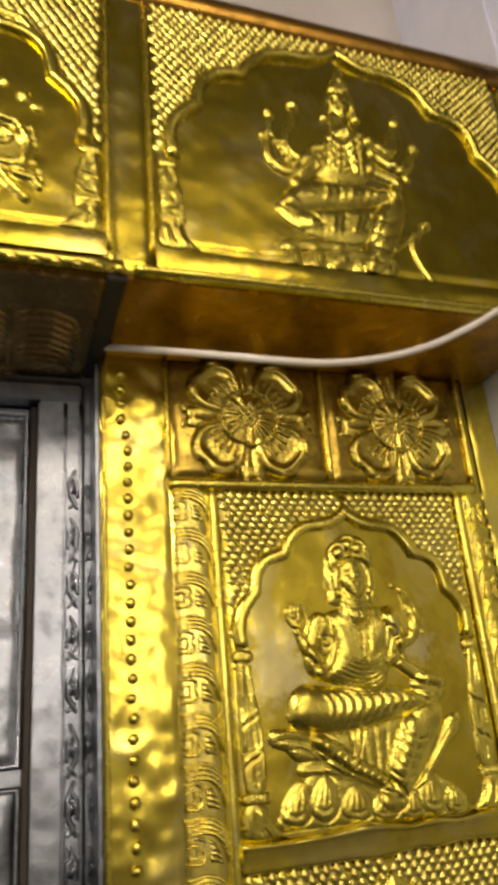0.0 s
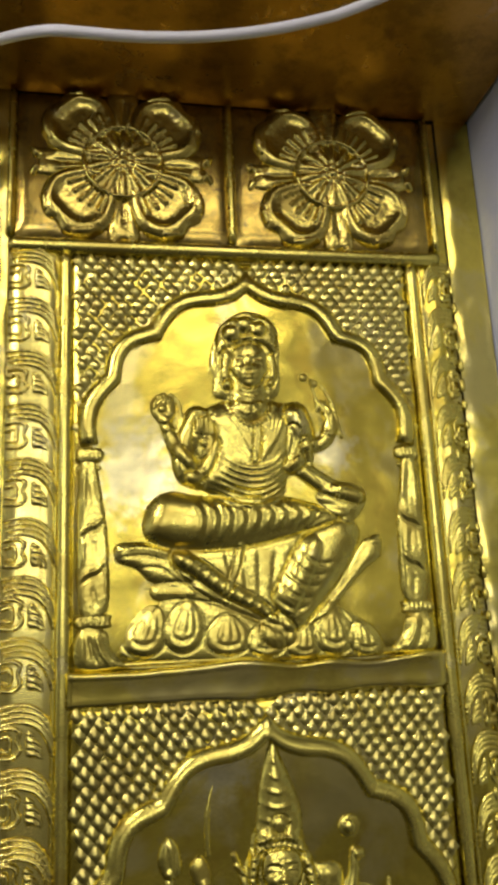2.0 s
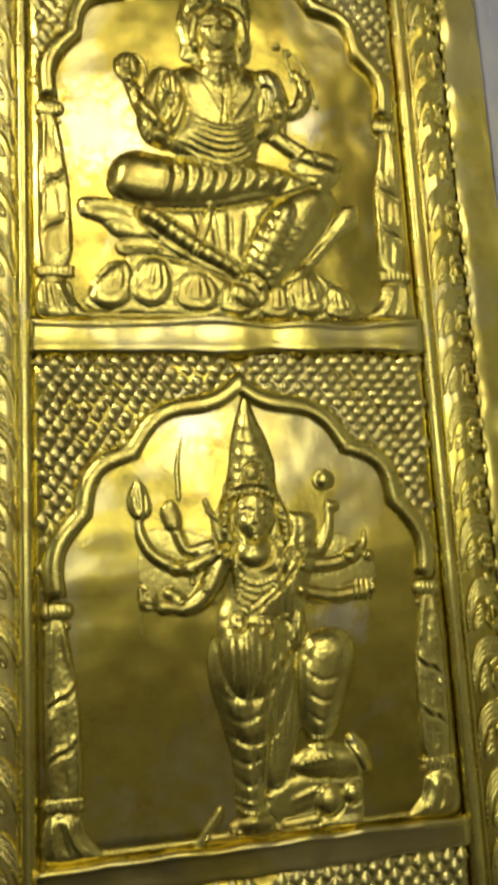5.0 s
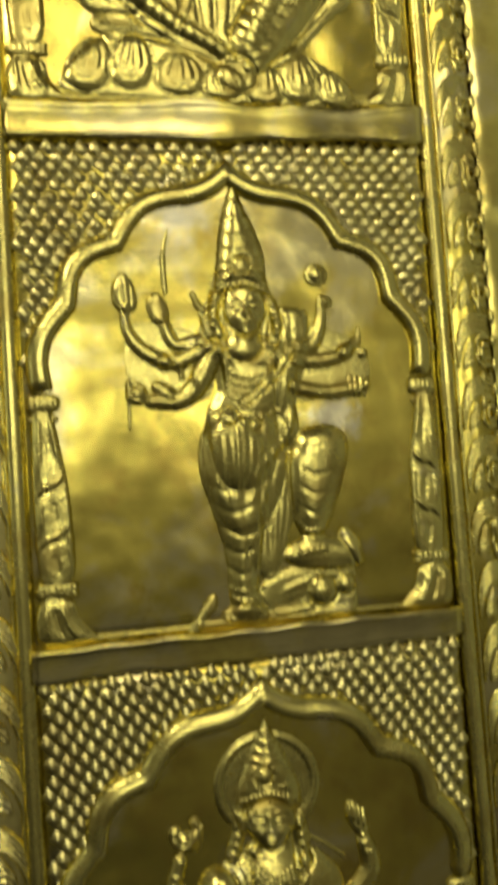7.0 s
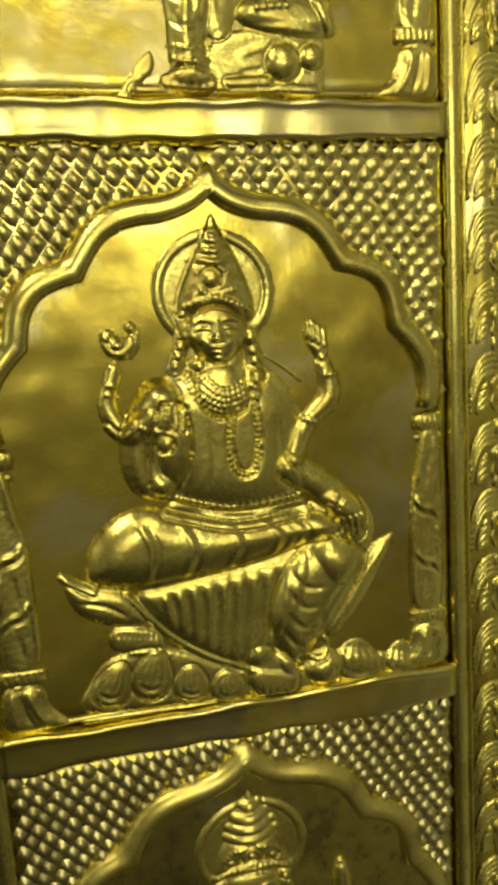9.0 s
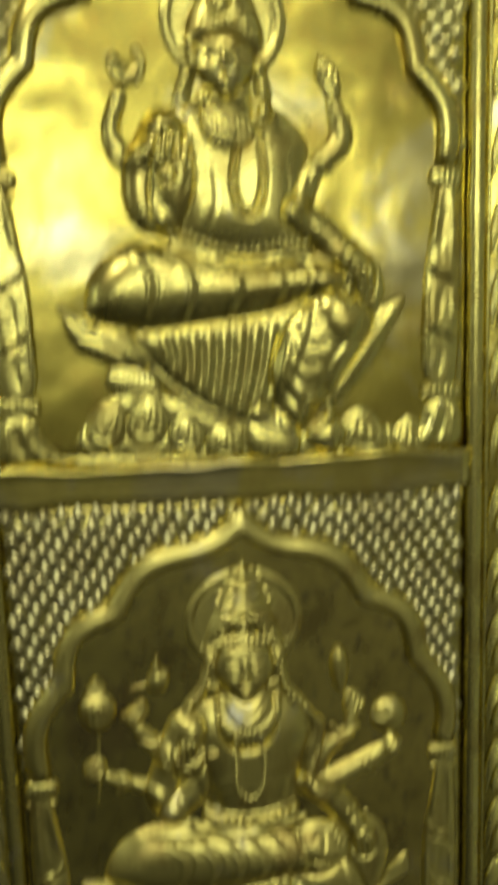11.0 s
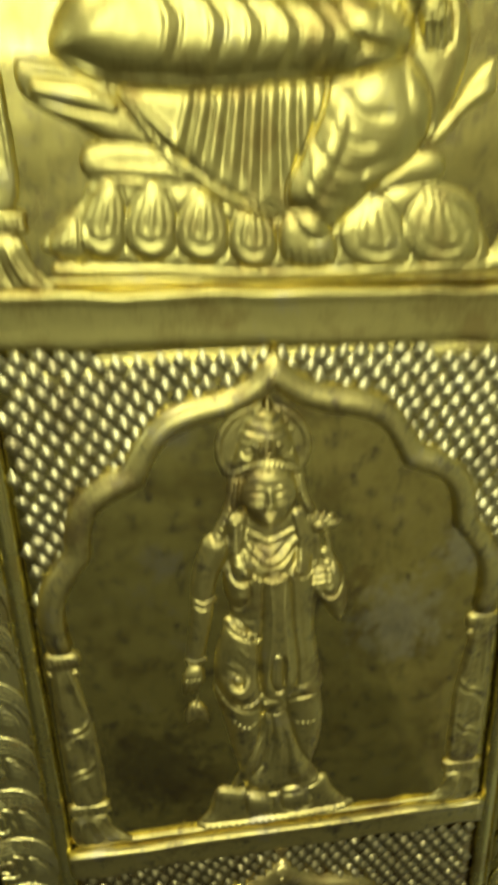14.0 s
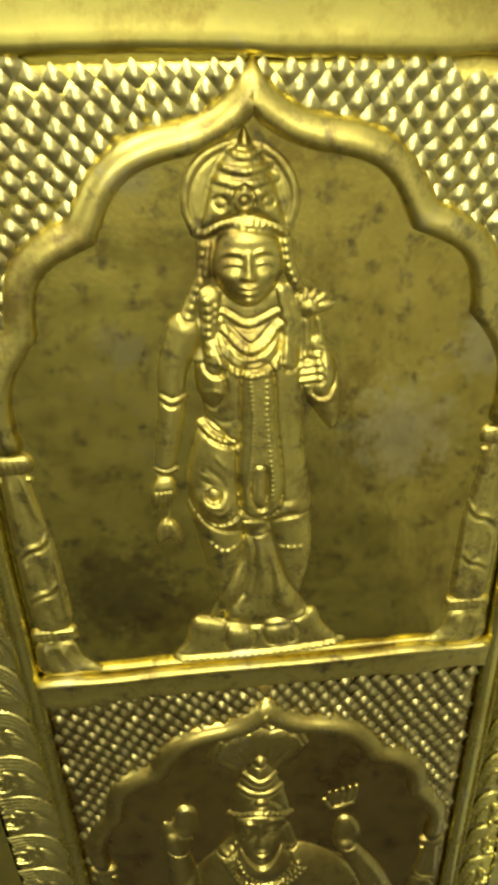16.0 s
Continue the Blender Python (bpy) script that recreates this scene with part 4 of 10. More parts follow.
def standing_guardian(s):
    s.pad([(0.0863, 1.4031), (0.1025, 1.4250), (0.1076, 1.4273), (0.1082, 1.4189), (0.0984, 1.4102), (0.0948, 1.4028)], 0.0025, 0.0030, 0.70, 0.0008)
    s.rod([(0.0977, 1.4096, 0.0028), (0.1389, 1.4102, 0.0033), (0.1920, 1.4098, 0.0031)], 0.80, 0.70, 0.0007)
    s.string([(0.0980, 1.4048), (0.1418, 1.4049), (0.1924, 1.4048)], 0.00137, 0.80)
    s.pad([(0.1373, 1.4333), (0.1634, 1.4405), (0.1929, 1.4379), (0.1963, 1.4260), (0.1932, 1.4073), (0.1679, 1.4074), (0.1357, 1.4096)], 0.0025, 0.0044, 0.70, 0.0008)
    s.chase([(0.1462, 1.4240), (0.1627, 1.4298), (0.1759, 1.4311)], 0.00192, 0.00080)
    s.chase([(0.1490, 1.4178), (0.1654, 1.4205)], 0.00161, -0.00080)
    s.rod([(0.1736, 1.4234, 0.0098), (0.1739, 1.4234, 0.0098)], 0.60, 0.70, 0.0007)
    s.rod([(0.1887, 1.4262, 0.0069), (0.1890, 1.4262, 0.0069)], 0.60, 0.70, 0.0007)
    s.rod([(0.1455, 1.4133, 0.0033), (0.1650, 1.4143, 0.0034)], 0.70, 0.70, 0.0007)
    s.pad([(0.1389, 1.5050), (0.1614, 1.5114), (0.1668, 1.4966), (0.1585, 1.4664), (0.1470, 1.4362), (0.1343, 1.4364), (0.1269, 1.4664)], 0.0035, 0.0094, 0.70, 0.0008)
    s.chase([(0.1416, 1.4992), (0.1424, 1.4724), (0.1417, 1.4423)], 0.00157, -0.00090)
    s.chase([(0.1466, 1.4992), (0.1462, 1.4724), (0.1436, 1.4423)], 0.00158, -0.00090)
    s.chase([(0.1517, 1.4993), (0.1500, 1.4724), (0.1455, 1.4423)], 0.00158, -0.00090)
    s.chase([(0.1568, 1.4994), (0.1538, 1.4724), (0.1474, 1.4423)], 0.00159, -0.00090)
    s.pad([(0.1618, 1.5189), (0.1751, 1.5261), (0.1912, 1.5242), (0.1978, 1.5123), (0.1926, 1.4909), (0.1829, 1.4664), (0.1740, 1.4542), (0.1643, 1.4558), (0.1587, 1.4694), (0.1572, 1.4964)], 0.0100, 0.0153, 0.70, 0.0012)
    s.chase([(0.1581, 1.4694), (0.1694, 1.4588), (0.1819, 1.4664)], 0.00128, 0.00080)
    s.string([(0.1630, 1.4610), (0.1793, 1.4609)], 0.00162, 0.70)
    s.chase([(0.1624, 1.5025), (0.1732, 1.4952), (0.1897, 1.4985)], 0.00128, -0.00060)
    s.chase([(0.1616, 1.4905), (0.1725, 1.4831), (0.1891, 1.4869)], 0.00128, -0.00060)
    s.chase([(0.1609, 1.4785), (0.1717, 1.4710), (0.1884, 1.4753)], 0.00128, -0.00060)
    s.pad([(0.1510, 1.4483), (0.1644, 1.4573), (0.1839, 1.4557), (0.1970, 1.4509), (0.2003, 1.4385), (0.1894, 1.4349), (0.1696, 1.4364), (0.1537, 1.4407)], 0.0060, 0.0077, 0.70, 0.0008)
    s.rod([(0.1907, 1.4572, 0.0046), (0.1956, 1.4503, 0.0054), (0.1991, 1.4400, 0.0039)], 0.70, 0.70, 0.0007)
    s.string([(0.1589, 1.4476), (0.1770, 1.4493)], 0.00194, 0.70)
    s.pad([(0.1024, 1.5158), (0.1068, 1.5274), (0.1193, 1.5336), (0.1344, 1.5312), (0.1428, 1.5169), (0.1435, 1.4903), (0.1389, 1.4574), (0.1345, 1.4303), (0.1360, 1.4136), (0.1186, 1.4126), (0.1156, 1.4277), (0.1142, 1.4516), (0.1078, 1.4782), (0.1023, 1.4985)], 0.0095, 0.0180, 0.70, 0.0003)
    s.chase([(0.1060, 1.4956), (0.1198, 1.4876), (0.1401, 1.4947)], 0.00151, -0.00080)
    s.chase([(0.1076, 1.4834), (0.1208, 1.4753), (0.1392, 1.4816)], 0.00151, -0.00080)
    s.chase([(0.1091, 1.4711), (0.1217, 1.4629), (0.1383, 1.4685)], 0.00152, -0.00080)
    s.chase([(0.1107, 1.4587), (0.1227, 1.4504), (0.1375, 1.4553)], 0.00153, -0.00080)
    s.chase([(0.1123, 1.4463), (0.1237, 1.4378), (0.1366, 1.4421)], 0.00153, -0.00080)
    s.chase([(0.1267, 1.4812), (0.1288, 1.4575), (0.1257, 1.4305)], 0.00155, -0.00090)
    s.chase([(0.1344, 1.4843), (0.1359, 1.4604), (0.1322, 1.4334)], 0.00125, 0.00070)
    s.pad([(0.1118, 1.4173), (0.1238, 1.4200), (0.1378, 1.4175), (0.1372, 1.4084), (0.1229, 1.4076), (0.1113, 1.4110)], 0.0040, 0.0043, 0.70, 0.0008)
    s.chase([(0.1146, 1.4133), (0.1149, 1.4085)], 0.00074, -0.00070)
    s.chase([(0.1199, 1.4132), (0.1202, 1.4083)], 0.00075, -0.00070)
    s.chase([(0.1252, 1.4130), (0.1255, 1.4081)], 0.00075, -0.00070)
    s.chase([(0.1305, 1.4128), (0.1308, 1.4080)], 0.00076, -0.00070)
    s.string([(0.1154, 1.4247), (0.1254, 1.4215), (0.1366, 1.4236)], 0.00155, 0.80)
    s.string([(0.1140, 1.4307), (0.1259, 1.4275), (0.1370, 1.4297)], 0.00123, 0.70)
    s.rod([(0.1438, 1.5315, 0.0036), (0.1453, 1.5081, 0.0043), (0.1408, 1.4873, 0.0032), (0.1413, 1.4664, 0.0022)], 0.80, 0.70, 0.0007)
    s.chase([(0.1438, 1.5315), (0.1453, 1.5081), (0.1408, 1.4873)], 0.00094, -0.00070)
    s.rod([(0.1628, 1.5352, 0.0029), (0.1547, 1.5172, 0.0033), (0.1386, 1.5006, 0.0029)], 0.90, 0.70, 0.0007)
    s.string([(0.1628, 1.5352), (0.1547, 1.5172), (0.1386, 1.5006)], 0.00159, 0.70)
    s.pad([(0.1149, 1.6103), (0.1213, 1.6247), (0.1483, 1.6230), (0.1550, 1.6076), (0.1613, 1.5850), (0.1674, 1.5625), (0.1146, 1.5704), (0.1083, 1.5925)], 0.0040, 0.0091, 0.70, 0.0008)
    s.pad([(0.1150, 1.5776), (0.1305, 1.5843), (0.1533, 1.5819), (0.1679, 1.5698), (0.1645, 1.5483), (0.1556, 1.5312), (0.1499, 1.5036), (0.1358, 1.4879), (0.1175, 1.4899), (0.1085, 1.5113), (0.1083, 1.5356), (0.1173, 1.5524)], 0.0085, 0.0225, 0.70, 0.0001)
    s.pad([(0.1543, 1.5965), (0.1624, 1.6015), (0.1778, 1.5967), (0.1744, 1.5729), (0.1661, 1.5445), (0.1665, 1.5231), (0.1562, 1.5135), (0.1520, 1.5351), (0.1523, 1.5674)], 0.0050, 0.0077, 0.70, 0.0008)
    s.chase([(0.1589, 1.5962), (0.1584, 1.5669), (0.1527, 1.5279)], 0.00155, -0.00090)
    s.chase([(0.1651, 1.5958), (0.1638, 1.5664), (0.1572, 1.5275)], 0.00156, -0.00090)
    s.chase([(0.1714, 1.5953), (0.1692, 1.5660), (0.1618, 1.5271)], 0.00157, -0.00090)
    s.pad([(0.0604, 1.5925), (0.0789, 1.5983), (0.1154, 1.5848), (0.1169, 1.5453), (0.0909, 1.5390), (0.0640, 1.5432), (0.0576, 1.5645)], 0.0009, 0.0145, 0.90, 0.0000)
    s.pad([(0.1651, 1.5847), (0.1931, 1.5900), (0.2178, 1.5732), (0.2165, 1.5456), (0.1888, 1.5371), (0.1620, 1.5413)], 0.0009, 0.0156, 0.90, 0.0000)
    s.rod([(0.1148, 1.5740, 0.0077), (0.1064, 1.5569, 0.0072), (0.0948, 1.5456, 0.0063), (0.0767, 1.5455, 0.0050)], 0.80, 0.70, 0.0007)
    s.rod([(0.0677, 1.5498, 0.0066), (0.0680, 1.5497, 0.0066)], 0.70, 0.70, 0.0007)
    s.rod([(0.0720, 1.5535, 0.0016), (0.0635, 1.5588, 0.0016), (0.0631, 1.5484, 0.0016), (0.0713, 1.5453, 0.0016)], 0.90, 0.70, 0.0007)
    s.rod([(0.0635, 1.5571, 0.0021), (0.0625, 1.5296, 0.0012)], 0.90, 0.70, 0.0007)
    s.rod([(0.1112, 1.5779, 0.0056), (0.0923, 1.5687, 0.0055), (0.0743, 1.5755, 0.0046), (0.0646, 1.5886, 0.0037), (0.0630, 1.6030, 0.0029)], 0.80, 0.70, 0.0007)
    s.pad([(0.0561, 1.6143), (0.0623, 1.6254), (0.0694, 1.6188), (0.0718, 1.6042), (0.0650, 1.5993), (0.0579, 1.6034)], 0.0040, 0.0051, 0.70, 0.0008)
    s.chase([(0.0622, 1.6211), (0.0637, 1.6030)], 0.00091, -0.00080)
    s.chase([(0.0672, 1.6190), (0.0673, 1.6027)], 0.00092, -0.00080)
    s.rod([(0.1077, 1.5817, 0.0043), (0.0928, 1.5793, 0.0042), (0.0860, 1.5942, 0.0038)], 0.80, 0.70, 0.0007)
    s.pad([(0.0762, 1.6057), (0.0839, 1.6124), (0.0901, 1.6029), (0.0897, 1.5939), (0.0805, 1.5928)], 0.0035, 0.0044, 0.70, 0.0008)
    s.rod([(0.0887, 1.6121, 0.0021), (0.0885, 1.6341, 0.0021), (0.0928, 1.6532, 0.0008)], 0.80, 0.70, 0.0007)
    s.rod([(0.1054, 1.6102, 0.0022), (0.1104, 1.5978, 0.0026), (0.1135, 1.5849, 0.0034)], 0.80, 0.70, 0.0007)
    s.rod([(0.1070, 1.6035, 0.0022), (0.1189, 1.5936, 0.0026)], 0.80, 0.70, 0.0007)
    s.rod([(0.0855, 1.5685, 0.0050), (0.0858, 1.5685, 0.0050)], 0.70, 0.70, 0.0007)
    s.rod([(0.0806, 1.5538, 0.0042), (0.0877, 1.5497, 0.0042)], 0.80, 0.70, 0.0007)
    s.string([(0.0941, 1.5685), (0.0961, 1.5560)], 0.00184, 0.80)
    s.string([(0.1024, 1.5643), (0.1032, 1.5518)], 0.00185, 0.80)
    s.rod([(0.1643, 1.5737, 0.0053), (0.1782, 1.5763, 0.0050), (0.1852, 1.5906, 0.0041), (0.1864, 1.6055, 0.0032)], 0.80, 0.70, 0.0007)
    s.rod([(0.1842, 1.6208, 0.0069), (0.1846, 1.6208, 0.0069)], 0.70, 0.70, 0.0007)
    s.rod([(0.1912, 1.6204, 0.0015), (0.1908, 1.6229, 0.0015), (0.1895, 1.6251, 0.0015), (0.1874, 1.6266, 0.0015), (0.1849, 1.6272, 0.0015), (0.1823, 1.6269, 0.0015), (0.1800, 1.6256, 0.0015), (0.1783, 1.6236, 0.0015), (0.1776, 1.6212, 0.0015), (0.1780, 1.6187, 0.0015), (0.1793, 1.6166, 0.0015), (0.1814, 1.6150, 0.0015), (0.1839, 1.6144, 0.0015), (0.1865, 1.6147, 0.0015), (0.1888, 1.6159, 0.0015), (0.1905, 1.6179, 0.0015), (0.1912, 1.6204, 0.0015)], 0.60, 0.70, 0.0007)
    s.rod([(0.1900, 1.6034, 0.0041), (0.1904, 1.6034, 0.0041)], 0.80, 0.70, 0.0007)
    s.rod([(0.1677, 1.5661, 0.0049), (0.1873, 1.5664, 0.0050), (0.2015, 1.5708, 0.0046)], 0.80, 0.70, 0.0007)
    s.rod([(0.1987, 1.5710, 0.0055), (0.2081, 1.5777, 0.0032), (0.2097, 1.5870, 0.0013)], 0.80, 0.70, 0.0007)
    s.rod([(0.2112, 1.5700, 0.0037), (0.2116, 1.5700, 0.0037)], 0.80, 0.70, 0.0007)
    s.rod([(0.1665, 1.5499, 0.0049), (0.1856, 1.5457, 0.0049), (0.2055, 1.5476, 0.0055)], 0.80, 0.70, 0.0007)
    s.rod([(0.2114, 1.5497, 0.0041), (0.2118, 1.5496, 0.0041)], 0.80, 0.70, 0.0007)
    s.rod([(0.2021, 1.5541, 0.0017), (0.2004, 1.5433, 0.0014)], 0.80, 0.85, 0.0005)
    s.rod([(0.2056, 1.5538, 0.0017), (0.2039, 1.5430, 0.0014)], 0.80, 0.85, 0.0005)
    s.rod([(0.2092, 1.5535, 0.0017), (0.2074, 1.5427, 0.0014)], 0.80, 0.85, 0.0005)
    s.rod([(0.2128, 1.5532, 0.0018), (0.2110, 1.5424, 0.0014)], 0.80, 0.85, 0.0005)
    s.pad([(0.1068, 1.5288), (0.1202, 1.5373), (0.1501, 1.5345), (0.1586, 1.5203), (0.1524, 1.4861), (0.1380, 1.4639), (0.1196, 1.4627), (0.1072, 1.4876)], 0.0025, 0.0095, 0.85, 0.0003)
    s.chase([(0.1106, 1.5302), (0.1119, 1.5075), (0.1131, 1.4768)], 0.00147, 0.00090)
    s.chase([(0.1179, 1.5295), (0.1185, 1.5069), (0.1175, 1.4763)], 0.00148, -0.00080)
    s.chase([(0.1253, 1.5288), (0.1251, 1.5062), (0.1218, 1.4758)], 0.00149, 0.00090)
    s.chase([(0.1327, 1.5281), (0.1317, 1.5055), (0.1262, 1.4754)], 0.00149, -0.00080)
    s.chase([(0.1402, 1.5273), (0.1384, 1.5048), (0.1306, 1.4749)], 0.00150, 0.00090)
    s.chase([(0.1477, 1.5266), (0.1451, 1.5041), (0.1349, 1.4744)], 0.00151, -0.00080)
    s.string([(0.1128, 1.5380), (0.1273, 1.5303), (0.1532, 1.5350)], 0.00185, 0.60)
    s.rod([(0.1217, 1.5344, 0.0060), (0.1221, 1.5343, 0.0060)], 0.60, 0.70, 0.0007)
    s.rod([(0.1381, 1.5275, 0.0039), (0.1385, 1.5275, 0.0039)], 0.60, 0.70, 0.0007)
    s.string([(0.1180, 1.5773), (0.1235, 1.5625), (0.1344, 1.5562), (0.1480, 1.5605), (0.1559, 1.5744)], 0.00158, 0.75)
    s.string([(0.1197, 1.5750), (0.1233, 1.5579), (0.1342, 1.5516), (0.1470, 1.5566), (0.1538, 1.5723)], 0.00158, 0.75)
    s.string([(0.1215, 1.5727), (0.1230, 1.5533), (0.1339, 1.5470), (0.1460, 1.5527), (0.1517, 1.5703)], 0.00158, 0.75)
    s.string([(0.1232, 1.5704), (0.1227, 1.5487), (0.1336, 1.5424), (0.1450, 1.5489), (0.1497, 1.5683)], 0.00158, 0.75)
    s.rod([(0.1643, 1.5737, 0.0031), (0.1516, 1.5566, 0.0026), (0.1316, 1.5405, 0.0026)], 0.70, 0.70, 0.0007)
    s.rod([(0.1346, 1.5906, 0.0114), (0.1346, 1.5778, 0.0122)], 0.40, 0.70, 0.0007)
    s.chase([(0.1230, 1.5860), (0.1347, 1.5789), (0.1477, 1.5841)], 0.00132, 0.00090)
    s.chase([(0.1248, 1.5906), (0.1350, 1.5840), (0.1461, 1.5890)], 0.00114, 0.00080)
    s.rod([(0.1198, 1.6100, 0.0044), (0.1167, 1.5956, 0.0043), (0.1199, 1.5844, 0.0043)], 0.80, 0.70, 0.0007)
    s.rod([(0.1540, 1.6040, 0.0040), (0.1561, 1.5890, 0.0044), (0.1532, 1.5801, 0.0035)], 0.80, 0.70, 0.0007)
    s.string([(0.1186, 1.6101), (0.1156, 1.5884)], 0.00227, 0.70)
    s.string([(0.1548, 1.6039), (0.1556, 1.5817)], 0.00233, 0.70)
    s.visage(0.1367, 1.5993, 0.0145, 0.0183, 0.0100, 0.00, 0.55)
    s.pad([(0.1351, 1.6817), (0.1401, 1.6672), (0.1470, 1.6515), (0.1521, 1.6341), (0.1525, 1.6171), (0.1542, 1.6069), (0.1360, 1.6126), (0.1186, 1.6093), (0.1208, 1.6285), (0.1234, 1.6471), (0.1274, 1.6640)], 0.0075, 0.0133, 0.55, 0.0008)
    s.chase([(0.1317, 1.6676), (0.1360, 1.6647), (0.1421, 1.6679)], 0.00125, 0.00080)
    s.chase([(0.1290, 1.6585), (0.1359, 1.6555), (0.1451, 1.6585)], 0.00124, 0.00080)
    s.chase([(0.1264, 1.6496), (0.1357, 1.6464), (0.1481, 1.6492)], 0.00123, 0.00080)
    s.chase([(0.1238, 1.6406), (0.1355, 1.6373), (0.1511, 1.6399)], 0.00123, 0.00080)
    s.chase([(0.1213, 1.6318), (0.1354, 1.6283), (0.1541, 1.6306)], 0.00122, 0.00080)
    s.chase([(0.1187, 1.6230), (0.1352, 1.6194), (0.1571, 1.6214)], 0.00122, 0.00080)
    s.string([(0.1183, 1.6116), (0.1361, 1.6141), (0.1544, 1.6092)], 0.00190, 0.90)
    s.string([(0.1202, 1.6174), (0.1364, 1.6200), (0.1532, 1.6152)], 0.00137, 0.80)
    s.rod([(0.1359, 1.6268, 0.0062), (0.1363, 1.6268, 0.0062)], 0.50, 0.70, 0.0007)


def seated_with_raised_palm(s):
    s.pad([(0.1614, 1.3100), (0.1580, 1.3254), (0.1472, 1.3370), (0.1320, 1.3417), (0.1166, 1.3385), (0.1048, 1.3284), (0.0997, 1.3140), (0.1026, 1.2989), (0.1129, 1.2870), (0.1280, 1.2817), (0.1439, 1.2846), (0.1563, 1.2949)], 0.0010, 0.0019, 0.70, 0.0008)
    s.rod([(0.1479, 1.2883, 0.0036), (0.1545, 1.2946, 0.0036), (0.1587, 1.3025, 0.0036), (0.1602, 1.3113, 0.0036), (0.1589, 1.3202, 0.0036), (0.1549, 1.3281, 0.0036), (0.1486, 1.3345, 0.0036), (0.1407, 1.3388, 0.0035), (0.1319, 1.3405, 0.0035), (0.1230, 1.3396, 0.0035), (0.1149, 1.3363, 0.0034), (0.1081, 1.3307, 0.0034), (0.1034, 1.3234, 0.0034), (0.1010, 1.3151, 0.0034), (0.1013, 1.3065, 0.0034), (0.1042, 1.2983, 0.0034), (0.1096, 1.2913, 0.0035)], 0.45, 0.70, 0.0007)
    s.pad([(0.0403, 1.1694), (0.0515, 1.1620), (0.0737, 1.1559), (0.0878, 1.1382), (0.0631, 1.1388), (0.0450, 1.1496)], 0.0045, 0.0053, 0.70, 0.0008)
    s.rod([(0.0397, 1.1689, 0.0027), (0.0558, 1.1594, 0.0028)], 0.80, 0.70, 0.0007)
    s.chase([(0.0449, 1.1551), (0.0611, 1.1508), (0.0741, 1.1421)], 0.00119, -0.00090)
    s.pad([(0.0639, 1.1373), (0.0859, 1.1335), (0.0896, 1.1203), (0.0634, 1.1243)], 0.0035, 0.0037, 0.70, 0.0008)
    s.chase([(0.0662, 1.1356), (0.0665, 1.1317)], 0.00061, -0.00060)
    s.chase([(0.0689, 1.1352), (0.0692, 1.1312)], 0.00062, -0.00060)
    s.chase([(0.0716, 1.1347), (0.0719, 1.1307)], 0.00062, -0.00060)
    s.chase([(0.0744, 1.1342), (0.0747, 1.1302)], 0.00062, -0.00060)
    s.chase([(0.0771, 1.1337), (0.0774, 1.1297)], 0.00062, -0.00060)
    s.chase([(0.0799, 1.1333), (0.0802, 1.1292)], 0.00062, -0.00060)
    s.chase([(0.0827, 1.1328), (0.0830, 1.1288)], 0.00063, -0.00060)
    s.chase([(0.0855, 1.1323), (0.0858, 1.1283)], 0.00063, -0.00060)
    s.pad([(0.0433, 1.0967), (0.0482, 1.1074), (0.0616, 1.1213), (0.0913, 1.1226), (0.1356, 1.1044), (0.1659, 1.0988), (0.1871, 1.1055), (0.2155, 1.1004), (0.2373, 1.0929), (0.2388, 1.0798), (0.1790, 1.0814), (0.1112, 1.0849), (0.0543, 1.0895)], 0.0030, 0.0055, 0.70, 0.0008)
    s.pad([(0.0623, 1.1179), (0.0695, 1.1166), (0.0717, 1.1061), (0.0681, 1.0965), (0.0615, 1.0927), (0.0553, 1.0940), (0.0495, 1.1002), (0.0520, 1.1098)], 0.0030, 0.0094, 0.85, 0.0007)
    s.chase([(0.0626, 1.1160), (0.0555, 1.1079), (0.0535, 1.1039)], 0.00105, -0.00055)
    s.chase([(0.0643, 1.1157), (0.0592, 1.1072), (0.0572, 1.1031)], 0.00105, -0.00055)
    s.chase([(0.0661, 1.1153), (0.0631, 1.1064), (0.0611, 1.1024)], 0.00105, -0.00055)
    s.chase([(0.0678, 1.1150), (0.0668, 1.1057), (0.0648, 1.1016)], 0.00105, -0.00055)
    s.chase([(0.0512, 1.1018), (0.0551, 1.0981), (0.0586, 1.0969), (0.0623, 1.0967), (0.0667, 1.0987)], 0.00146, 0.00060)
    s.chase([(0.0529, 1.1036), (0.0589, 1.0996), (0.0653, 1.1012)], 0.00104, -0.00060)
    s.pad([(0.0816, 1.1217), (0.0894, 1.1203), (0.0935, 1.1082), (0.0908, 1.0974), (0.0836, 1.0931), (0.0769, 1.0944), (0.0707, 1.1013), (0.0722, 1.1122)], 0.0030, 0.0102, 0.85, 0.0007)
    s.chase([(0.0823, 1.1195), (0.0763, 1.1101), (0.0750, 1.1054)], 0.00113, -0.00055)
    s.chase([(0.0841, 1.1191), (0.0803, 1.1093), (0.0790, 1.1046)], 0.00114, -0.00055)
    s.chase([(0.0860, 1.1188), (0.0845, 1.1085), (0.0832, 1.1038)], 0.00114, -0.00055)
    s.chase([(0.0879, 1.1185), (0.0886, 1.1078), (0.0873, 1.1030)], 0.00114, -0.00055)
    s.chase([(0.0725, 1.1030), (0.0767, 1.0990), (0.0806, 1.0977), (0.0845, 1.0975), (0.0893, 1.0998)], 0.00158, 0.00060)
